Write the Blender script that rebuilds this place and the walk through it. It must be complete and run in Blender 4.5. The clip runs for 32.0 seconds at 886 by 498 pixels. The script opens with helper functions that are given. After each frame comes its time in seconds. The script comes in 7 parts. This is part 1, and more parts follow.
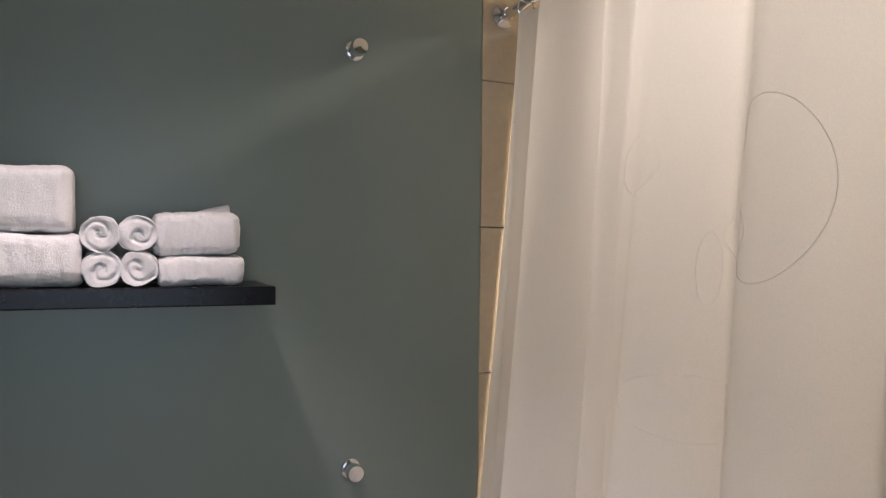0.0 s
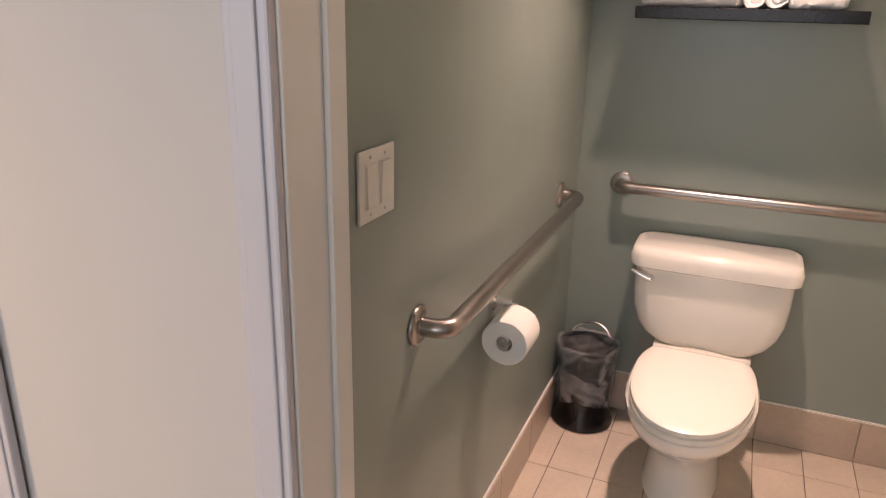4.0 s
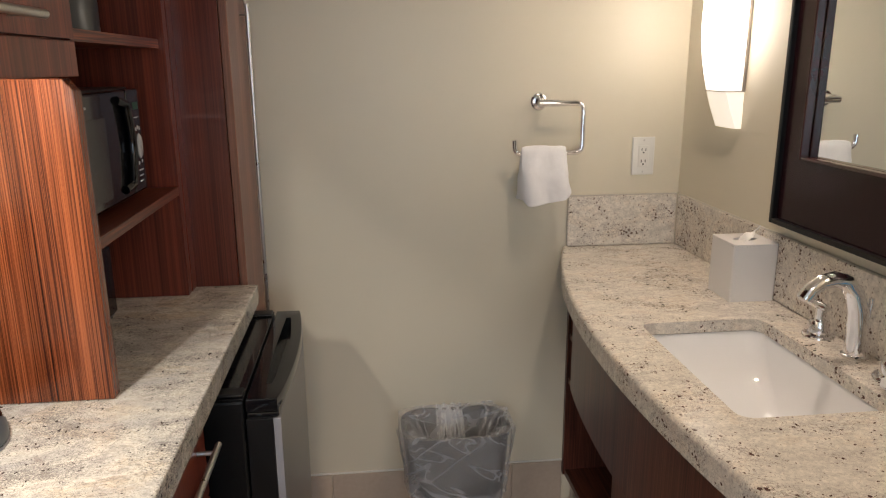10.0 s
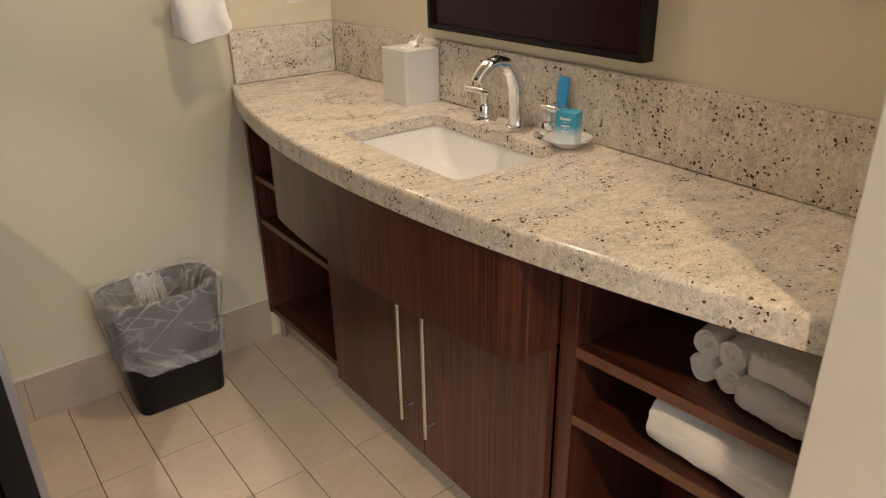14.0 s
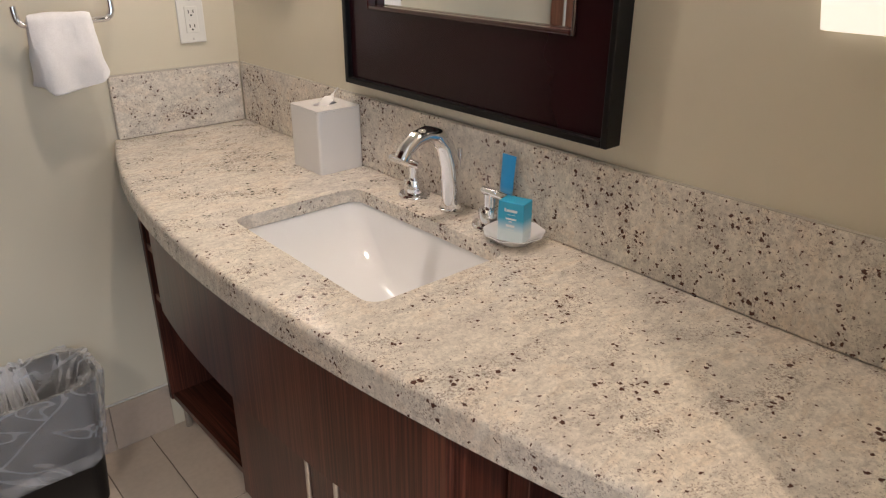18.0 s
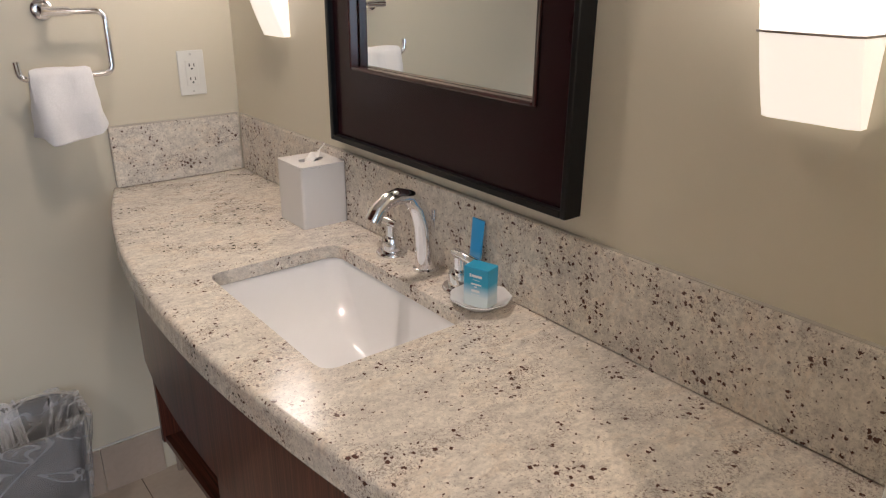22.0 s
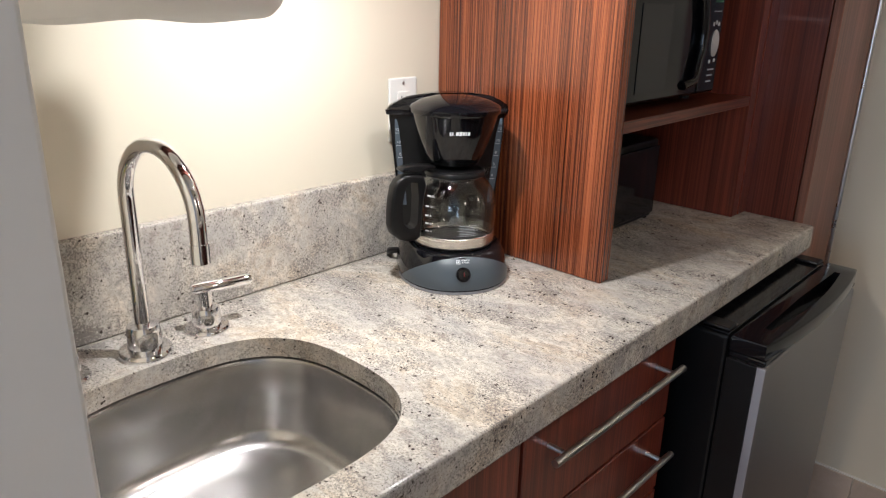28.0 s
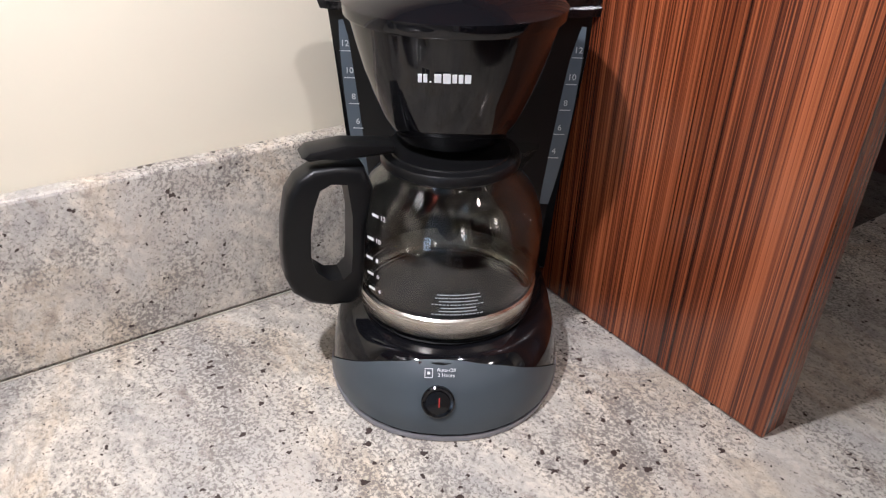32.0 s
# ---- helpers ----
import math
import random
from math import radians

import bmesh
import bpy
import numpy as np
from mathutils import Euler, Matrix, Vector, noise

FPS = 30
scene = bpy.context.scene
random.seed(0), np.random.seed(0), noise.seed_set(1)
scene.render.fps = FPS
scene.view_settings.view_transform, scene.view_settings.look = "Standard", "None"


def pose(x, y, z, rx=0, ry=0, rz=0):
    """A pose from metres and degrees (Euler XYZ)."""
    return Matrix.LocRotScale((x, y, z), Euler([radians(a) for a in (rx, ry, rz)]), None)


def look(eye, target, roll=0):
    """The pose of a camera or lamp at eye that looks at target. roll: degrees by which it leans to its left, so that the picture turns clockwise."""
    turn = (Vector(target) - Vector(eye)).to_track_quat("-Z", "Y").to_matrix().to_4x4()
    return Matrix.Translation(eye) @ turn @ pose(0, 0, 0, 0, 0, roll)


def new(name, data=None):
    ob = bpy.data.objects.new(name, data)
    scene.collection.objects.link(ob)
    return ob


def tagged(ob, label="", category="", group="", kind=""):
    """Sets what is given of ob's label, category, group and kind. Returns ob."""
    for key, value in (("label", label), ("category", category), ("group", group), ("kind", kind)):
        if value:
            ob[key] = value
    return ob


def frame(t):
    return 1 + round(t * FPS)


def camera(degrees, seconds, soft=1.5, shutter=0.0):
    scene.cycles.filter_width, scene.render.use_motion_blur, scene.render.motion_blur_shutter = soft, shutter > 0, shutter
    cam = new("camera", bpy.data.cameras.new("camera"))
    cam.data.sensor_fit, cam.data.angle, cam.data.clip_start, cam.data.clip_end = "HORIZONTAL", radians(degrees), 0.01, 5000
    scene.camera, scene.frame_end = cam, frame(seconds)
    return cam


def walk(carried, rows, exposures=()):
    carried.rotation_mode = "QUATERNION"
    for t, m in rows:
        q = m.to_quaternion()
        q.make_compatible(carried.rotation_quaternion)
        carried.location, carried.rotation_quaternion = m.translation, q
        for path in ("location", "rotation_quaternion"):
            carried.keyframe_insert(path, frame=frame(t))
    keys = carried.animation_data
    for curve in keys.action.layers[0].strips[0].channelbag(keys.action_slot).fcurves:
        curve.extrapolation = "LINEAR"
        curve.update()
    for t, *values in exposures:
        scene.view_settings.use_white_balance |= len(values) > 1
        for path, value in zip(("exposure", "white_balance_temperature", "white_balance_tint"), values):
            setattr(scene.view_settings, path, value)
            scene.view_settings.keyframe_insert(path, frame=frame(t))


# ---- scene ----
cam = camera(63.4, 32.0, soft=1.25)
PATH = [
    (0, (2.575, 0.855, 1.514), (3.384, 2.684, 1.511), 0.6),
    (0.5, (2.572, 0.812, 1.481), (3.158, 2.721, 1.381), 1.0),
    (1, (2.534, 0.688, 1.443), (2.922, 2.638, 1.234), 0.8),
    (1.5, (2.51, 0.478, 1.447), (2.722, 2.437, 1.101), 1.0),
    (2, (2.498, 0.312, 1.436), (2.56, 2.259, 0.983), 1.2),
    (2.5, (2.529, 0.208, 1.413), (2.441, 2.133, 0.875), 1.4),
    (3, (2.578, 0.091, 1.404), (2.302, 1.977, 0.799), 1.5),
    (3.5, (2.585, 0.004, 1.421), (2.091, 1.832, 0.778), 1.5),
    (4, (2.561, -0.062, 1.438), (1.841, 1.686, 0.787), 1.4),
    (4.5, (2.483, -0.086, 1.456), (1.565, 1.57, 0.812), 1.6),
    (6.5, (1.807, 0.108, 1.509), (0.572, 1.601, 1.015), 0.5),
    (7, (1.602, 0.178, 1.529), (0.394, 1.693, 1.031), 0.2),
    (7.5, (1.446, 0.264, 1.511), (0.361, 1.874, 1.03), -0.2),
    (8, (1.318, 0.429, 1.511), (0.455, 2.164, 1.019), -0.1),
    (8.5, (1.205, 0.514, 1.493), (0.603, 2.359, 1.009), -0.2),
    (9, (1.041, 0.475, 1.492), (0.735, 2.39, 1.004), -0.4),
    (9.5, (0.958, 0.461, 1.488), (0.935, 2.399, 0.996), -0.4),
    (10, (0.931, 0.463, 1.477), (1.133, 2.389, 0.98), -0.4),
    (10.5, (0.904, 0.383, 1.475), (1.276, 2.282, 0.971), -0.5),
    (11, (0.875, 0.352, 1.477), (1.395, 2.215, 0.969), -0.6),
    (11.5, (0.844, 0.362, 1.471), (1.498, 2.177, 0.943), -0.8),
    (12, (0.813, 0.397, 1.431), (1.588, 2.153, 0.869), -0.9),
    (12.5, (0.783, 0.429, 1.4), (1.657, 2.115, 0.773), -1.1),
    (13, (0.735, 0.432, 1.39), (1.706, 2.031, 0.683), -1.0),
    (13.5, (0.723, 0.441, 1.37), (1.765, 1.959, 0.589), -1.2),
    (15.5, (0.81, 0.502, 1.402), (1.953, 1.877, 0.507), -0.4),
    (16, (0.884, 0.584, 1.422), (2.053, 1.944, 0.536), -0.2),
    (16.5, (0.97, 0.669, 1.41), (2.155, 2.03, 0.548), 0.1),
    (17, (1.005, 0.695, 1.408), (2.197, 2.061, 0.565), 0.1),
    (17.5, (1.007, 0.708, 1.411), (2.203, 2.081, 0.584), 0.0),
    (18, (0.998, 0.708, 1.413), (2.198, 2.086, 0.602), 0.2),
    (18.5, (0.989, 0.701, 1.389), (2.185, 2.087, 0.583), 0.2),
    (19, (0.935, 0.662, 1.376), (2.127, 2.052, 0.573), 0.2),
    (19.5, (0.873, 0.615, 1.381), (2.059, 2.007, 0.572), 0.1),
    (20, (0.859, 0.594, 1.376), (2.043, 1.986, 0.564), 0.1),
    (20.5, (0.841, 0.589, 1.375), (2.025, 1.981, 0.561), 0.1),
    (21, (0.848, 0.591, 1.403), (2.031, 1.985, 0.593), 0.1),
    (21.5, (0.93, 0.614, 1.446), (2.102, 2.03, 0.658), 0.1),
    (22, (1.094, 0.651, 1.463), (2.252, 2.111, 0.737), 0.5),
    (22.5, (1.156, 0.656, 1.523), (2.29, 2.193, 0.928), 0.6),
    (23, (1.15, 0.676, 1.574), (2.278, 2.288, 1.208), 0.3),
    (23.5, (1.124, 0.744, 1.568), (2.235, 2.39, 1.333), 0.0),
    (24, (1.146, 0.77, 1.543), (2.116, 2.51, 1.372), 0.2),
    (24.5, (1.194, 0.745, 1.53), (1.836, 2.632, 1.37), 0.6),
    (25, (1.206, 0.676, 1.529), (1.399, 2.66, 1.363), 1.0),
    (25.5, (1.241, 0.552, 1.541), (0.992, 2.529, 1.364), 0.6),
    (26, (1.273, 0.458, 1.55), (0.685, 2.36, 1.361), 0.7),
    (26.5, (1.288, 0.458, 1.58), (0.436, 2.254, 1.364), 1.0),
    (28.5, (1.0, 0.678, 1.348), (-0.315, 1.934, 0.515), 0.8),
    (29, (0.958, 0.716, 1.36), (-0.353, 1.884, 0.404), 0.7),
    (29.5, (0.907, 0.806, 1.377), (-0.425, 1.925, 0.391), 0.6),
    (30, (0.834, 0.977, 1.374), (-0.511, 2.092, 0.401), 1.8),
    (30.5, (0.76, 1.093, 1.371), (-0.608, 2.152, 0.369), 1.4),
    (31, (0.674, 1.173, 1.355), (-0.738, 2.191, 0.371), 1.3),
    (31.5, (0.652, 1.210, 1.362), (-0.738, 2.158, 0.285), 0.8),
    (32, (0.665, 1.237, 1.311), (-0.747, 2.232, 0.302), 1.6),
]
EXPOSURES = [
    (0.0, -0.93, 6350, 14), (1.0, -0.70, 6400, 18), (2.0, -0.55, 6600, 18), (3.0, -0.20, 6900, 23), (4.0, -0.26, 8300, 25), (5.2, -0.35, 9800, 13), (7.0, -0.45, 10800, 13),
    (8.0, -0.46, 7800, 11), (9.0, -0.40, 7500, 13), (10.0, -0.33, 6800, 12), (12.0, -0.20, 6200, 12), (13.0, -0.10, 5900, 14), (13.5, -0.10, 6200, 13), (14.3, -0.2, 12000, 10), (15.5, -0.30, 40000, 8), (16.2, -0.30, 34000, 8), (17.2, -0.2, 8200, 10),
    (18.0, -0.13, 6500, 13), (19.0, -0.13, 6350, 14), (21.5, -0.18, 6350, 14), (23.0, -0.54, 6300, 14), (24.0, -0.76, 6350, 15), (25.0, -0.48, 6300, 16), (26.0, -0.26, 6050, 18), (28.5, -0.56, 6050, 12), (30.0, -0.74, 6150, 14), (31.0, -0.78, 5900, 15), (32.0, -0.68, 5850, 17),
]
walk(cam, [(t, look(eye, target, roll)) for t, eye, target, roll in PATH], EXPOSURES)

# ---- world and lights ----
world = bpy.data.worlds.new("world")
scene.world = world
world.use_nodes = True
wn = world.node_tree.nodes
sky = wn.new("ShaderNodeTexSky")
sky.sky_type = "NISHITA"
sky.sun_disc = False
sky.sun_elevation = radians(40)
sky.sun_rotation = radians(60)
world.node_tree.links.new(sky.outputs[0], wn["Background"].inputs[0])
wn["Background"].inputs[1].default_value = 0.1


def lamp(name, m, watts, colour, sx, sy=None, shape="DISK", spread=180):
    li = bpy.data.lights.new(name, "AREA")
    li.energy, li.color, li.shape, li.size, li.spread = watts, colour, shape, sx, radians(spread)
    if sy:
        li.size_y = sy
    ob = new(name, li)
    ob.matrix_world = m
    return ob


# downlights, under-cabinet lamps, window daylight
lamp("toilet_downlight_lamp", pose(2.495, 1.74, 2.325), 9.5, (1.0, 0.83, 0.80), 0.085, spread=80)
lamp("shower_downlight_lamp", pose(3.80, 1.72, 2.325), 36, (1.0, 0.87, 0.74), 0.12, spread=140)
lamp("vanity_downlight_lamp", pose(1.605, 1.91, 2.325), 5.6, (1.0, 0.85, 0.72), 0.085, spread=130)
lamp("hall_downlight_lamp", pose(0.74, -0.60, 2.325), 43, (1.0, 0.77, 0.54), 0.10, spread=135)
PUCKS = ((0.375, 1.220, 1.540, 8.4), (0.410, 1.520, 1.5745, 2.0))
for puck_x, puck_y, puck_z, puck_w in PUCKS:
    lamp("puck_lamp", pose(puck_x, puck_y, puck_z), puck_w, (1.0, 0.975, 0.915), 0.03)
lamp("window_daylight_lamp", pose(1.15, -3.38, 1.4, 90, 0, 0), 122, (0.62, 0.80, 1.0), 5.1, 1.5, "RECTANGLE")

# ---- materials ----
def material(name):
    m = bpy.data.materials.new(name)
    m.use_nodes = True
    return m, m.node_tree.nodes, m.node_tree.links, m.node_tree.nodes["Principled BSDF"]


def coords(n, l, scale=(1, 1, 1), random_shift=0.0):
    tc = n.new("ShaderNodeTexCoord")
    mp = n.new("ShaderNodeMapping")
    mp.inputs["Scale"].default_value = scale
    l.new(tc.outputs["Object"], mp.inputs["Vector"])
    if random_shift:
        oi = n.new("ShaderNodeObjectInfo")
        mul = n.new("ShaderNodeMath")
        mul.operation = "MULTIPLY"
        mul.inputs[1].default_value = random_shift
        l.new(oi.outputs["Random"], mul.inputs[0])
        l.new(mul.outputs[0], mp.inputs["Location"])
    return mp.outputs[0]


def noise_node(n, l, vec, scale, detail=4.0, rough=0.55, distort=0.0):
    t = n.new("ShaderNodeTexNoise")
    t.inputs["Scale"].default_value = scale
    t.inputs["Detail"].default_value = detail
    t.inputs["Roughness"].default_value = rough
    t.inputs["Distortion"].default_value = distort
    l.new(vec, t.inputs["Vector"])
    return t.outputs["Fac"]


def ramp(n, l, fac, stops):
    r = n.new("ShaderNodeValToRGB")
    e = r.color_ramp.elements
    while len(e) < len(stops):
        e.new(0.5)
    for el, (p, c) in zip(e, stops):
        el.position = p
        el.color = (*c, 1) if len(c) == 3 else c
    l.new(fac, r.inputs[0])
    return r.outputs[0]


def mix(n, l, fac, a, b, mode="MIX"):
    x = n.new("ShaderNodeMix")
    x.data_type, x.blend_type = "RGBA", mode
    for sock, v in ((x.inputs[0], fac), (x.inputs[6], a), (x.inputs[7], b)):
        if isinstance(v, (int, float)):
            sock.default_value = v
        elif isinstance(v, tuple):
            sock.default_value = (*v, 1)
        else:
            l.new(v, sock)
    return x.outputs[2]


def bump(n, l, height, strength, dist=0.001):
    b = n.new("ShaderNodeBump")
    b.inputs["Strength"].default_value = strength
    b.inputs["Distance"].default_value = dist
    l.new(height, b.inputs["Height"])
    return b.outputs[0]


def plain(name, colour, rough=0.5, metal=0.0, vary=0.04, scale=6.0, bump_s=0.0, bump_scale=300.0, spec=0.5, coat=0.0):
    m, n, l, b = material(name)
    v = coords(n, l)
    f = noise_node(n, l, v, scale, 5.0)
    lo = tuple(c * (1 - vary) for c in colour)
    hi = tuple(min(1, c * (1 + vary)) for c in colour)
    l.new(ramp(n, l, f, [(0.3, lo), (0.7, hi)]), b.inputs["Base Color"])
    rr = n.new("ShaderNodeMapRange")
    rr.inputs[3].default_value, rr.inputs[4].default_value = rough * 0.85, min(1, rough * 1.15)
    l.new(noise_node(n, l, v, scale * 7, 3.0), rr.inputs[0])
    l.new(rr.outputs[0], b.inputs["Roughness"])
    b.inputs["Metallic"].default_value = metal
    b.inputs["Specular IOR Level"].default_value = spec
    b.inputs["Coat Weight"].default_value = coat
    b.inputs["Coat Roughness"].default_value = 0.08
    if bump_s:
        l.new(bump(n, l, noise_node(n, l, v, bump_scale, 2.0), bump_s), b.inputs["Normal"])
    return m


def wood(name, dark, mid, light, axis="z", rough=0.32, stripe=300.0, shade=0.6, run=0.012):
    """Striped veneer: fine dark lines on a warm ground, with wider shades."""
    m, n, l, b = material(name)
    s = {"z": (1, 1, run), "y": (1, run, 1), "x": (run, 1, 1)}[axis]
    v = coords(n, l, s, 7.0)
    broad = noise_node(n, l, v, 14, 3.0, 0.5, 0.3)
    fine = noise_node(n, l, v, stripe, 3.0, 0.6, 0.5)
    hair = noise_node(n, l, v, stripe * 0.35, 3.0, 0.6)
    c = ramp(n, l, fine, [(0.38, dark), (0.45, tuple((x + y) / 2 for x, y in zip(dark, mid))), (0.50, mid), (0.62, light)])
    c = mix(n, l, shade, c, ramp(n, l, broad, [(0.34, (0.55, 0.50, 0.48)), (0.5, (0.95, 0.95, 0.95)), (0.66, (1.35, 1.35, 1.3))]), "MULTIPLY")
    c = mix(n, l, 0.7, c, ramp(n, l, hair, [(0.38, (0.66, 0.62, 0.60)), (0.5, (1, 1, 1)), (0.66, (1.18, 1.18, 1.15))]), "MULTIPLY")
    l.new(c, b.inputs["Base Color"])
    b.inputs["Roughness"].default_value = rough
    b.inputs["Coat Weight"].default_value = 0.12
    b.inputs["Coat Roughness"].default_value = 0.25
    l.new(bump(n, l, fine, 0.08, 0.0006), b.inputs["Normal"])
    return m


def granite(name, pale, warm, grey, speck, fleck_share=0.22, pepper=0.5, cloud=7.0, fleck_scale=95.0, grain=0.9, cluster=0.0):
    """Polished granite: crystals, streaked clouds, fine pepper and single dark flecks."""
    m, n, l, b = material(name)
    v = coords(n, l)
    turn = n.new("ShaderNodeMapping")
    turn.inputs["Rotation"].default_value = (0.25, 0.35, 0.75)
    turn.inputs["Scale"].default_value = (1.0, 1.8, 1.5)
    l.new(v, turn.inputs["Vector"])
    st = turn.outputs[0]
    clouds = noise_node(n, l, st, cloud, 6.0, 0.65, 0.7)
    grains = noise_node(n, l, st, 42, 8.0, 0.86, 0.3)
    c = ramp(n, l, clouds, [(0.36, grey), (0.45, tuple((x + y) / 2 for x, y in zip(grey, pale))), (0.52, pale), (0.60, warm), (0.66, pale)])
    c = mix(n, l, grain, c, ramp(n, l, grains, [(0.36, (0.40, 0.40, 0.42)), (0.46, (0.80, 0.80, 0.80)), (0.54, (1.08, 1.08, 1.07)), (0.66, (1.28, 1.27, 1.24))]), "MULTIPLY")
    vor = n.new("ShaderNodeTexVoronoi")
    vor.inputs["Scale"].default_value = 230
    l.new(v, vor.inputs["Vector"])
    bw = n.new("ShaderNodeRGBToBW")
    l.new(vor.outputs["Color"], bw.inputs[0])
    cell = ramp(n, l, bw.outputs[0], [(0.2, (0.60, 0.60, 0.61)), (0.42, (0.92, 0.92, 0.92)), (0.6, (1.04, 1.04, 1.03)), (0.8, (1.25, 1.24, 1.22))])
    c = mix(n, l, grain * 0.5, c, cell, "MULTIPLY")
    if cluster:
        # brown-grey mineral clusters and cool grey drifts
        broad = ramp(n, l, noise_node(n, l, st, 3.2, 5.0, 0.6, 0.8), [(0.46, (0, 0, 0)), (0.62, (0.6, 0.6, 0.6))])
        c = mix(n, l, broad, c, tuple(x * y for x, y in zip(grey, (0.90, 0.91, 0.95))))
        knots = ramp(n, l, noise_node(n, l, st, 20, 9.0, 0.84, 0.4), [(0.54, (0, 0, 0)), (0.62, (cluster,) * 3), (0.72, (min(1, cluster * 1.3),) * 3)])
        c = mix(n, l, knots, c, (0.20, 0.155, 0.13))
    # fine grey pepper, thicker in some patches
    fine = noise_node(n, l, v, 330, 4.0, 0.7, 0.3)
    wide = noise_node(n, l, st, 9, 4.0, 0.6)
    add = n.new("ShaderNodeMath")
    add.operation = "MULTIPLY_ADD"
    add.inputs[1].default_value = 0.5
    l.new(wide, add.inputs[0])
    l.new(fine, add.inputs[2])
    edge = 0.90 - 0.14 * pepper
    c = mix(n, l, ramp(n, l, add.outputs[0], [(edge, (0, 0, 0)), (edge + 0.09, (0.85, 0.85, 0.85))]), c, tuple((x * 0.35 + y * 0.65) for x, y in zip(grey, speck)))
    # single dark flecks of a few millimetres
    warp = n.new("ShaderNodeVectorMath")
    warp.operation = "MULTIPLY_ADD"
    warp.inputs[1].default_value = (0.010, 0.010, 0.010)
    nz = n.new("ShaderNodeTexNoise")
    nz.inputs["Scale"].default_value = 160
    l.new(v, nz.inputs["Vector"])
    l.new(nz.outputs["Color"], warp.inputs[0])
    l.new(v, warp.inputs[2])
    fv = n.new("ShaderNodeTexVoronoi")
    fv.inputs["Scale"].default_value = fleck_scale
    l.new(warp.outputs[0], fv.inputs["Vector"])
    sep = n.new("ShaderNodeSeparateColor")
    l.new(fv.outputs["Color"], sep.inputs[0])
    size = n.new("ShaderNodeMapRange")
    size.inputs[1].default_value, size.inputs[2].default_value = 1 - fleck_share, 1.0
    size.inputs[3].default_value, size.inputs[4].default_value = 0.08, 0.46
    l.new(sep.outputs[0], size.inputs[0])
    lt = n.new("ShaderNodeMath")
    lt.operation = "LESS_THAN"
    lt.use_clamp = True
    patch = n.new("ShaderNodeMapRange")
    patch.inputs[1].default_value, patch.inputs[2].default_value = 0.40, 0.62
    patch.inputs[3].default_value, patch.inputs[4].default_value = 0.45, 1.1
    l.new(wide, patch.inputs[0])
    prod = n.new("ShaderNodeMath")
    prod.operation = "MULTIPLY"
    l.new(size.outputs[0], prod.inputs[0])
    l.new(patch.outputs[0], prod.inputs[1])
    l.new(fv.outputs["Distance"], lt.inputs[0])
    l.new(prod.outputs[0], lt.inputs[1])
    c = mix(n, l, lt.outputs[0], c, speck)
    l.new(c, b.inputs["Base Color"])
    b.inputs["Roughness"].default_value = 0.15
    return m


def tile_mat(name, colour):
    m, n, l, b = material(name)
    v = coords(n, l, (1, 1, 1), 5.0)
    oi = n.new("ShaderNodeObjectInfo")
    f = noise_node(n, l, v, 5, 5.0)
    c = ramp(n, l, f, [(0.3, tuple(c * 0.9 for c in colour)), (0.7, tuple(min(1, c * 1.06) for c in colour))])
    tone = ramp(n, l, oi.outputs["Random"], [(0.0, (0.93, 0.93, 0.92)), (1.0, (1, 1, 1))])
    c = mix(n, l, 1.0, c, tone, "MULTIPLY")
    c = mix(n, l, 0.25, c, ramp(n, l, noise_node(n, l, v, 60, 3.0), [(0.3, (0.75, 0.72, 0.68)), (0.6, (1, 1, 1))]), "MULTIPLY")
    l.new(c, b.inputs["Base Color"])
    b.inputs["Roughness"].default_value = 0.33
    l.new(bump(n, l, noise_node(n, l, v, 25, 3.0), 0.12, 0.002), b.inputs["Normal"])
    return m


def brushed(name, colour, rough, axis_scale=(1, 1, 60), strength=0.15):
    m, n, l, b = material(name)
    v = coords(n, l, axis_scale)
    f = noise_node(n, l, v, 8, 4.0, 0.7)
    l.new(ramp(n, l, f, [(0.3, tuple(c * 0.88 for c in colour)), (0.7, colour)]), b.inputs["Base Color"])
    b.inputs["Metallic"].default_value = 1.0
    rr = n.new("ShaderNodeMapRange")
    rr.inputs[3].default_value, rr.inputs[4].default_value = rough * 0.8, rough * 1.25
    l.new(f, rr.inputs[0])
    l.new(rr.outputs[0], b.inputs["Roughness"])
    l.new(bump(n, l, f, strength, 0.0004), b.inputs["Normal"])
    return m


def glowing(name, colour, strength, rough=0.3):
    m, n, l, b = material(name)
    b.inputs["Base Color"].default_value = (0.85, 0.83, 0.78, 1)
    b.inputs["Roughness"].default_value = rough
    b.inputs["Emission Color"].default_value = (*colour, 1)
    b.inputs["Emission Strength"].default_value = strength
    return m


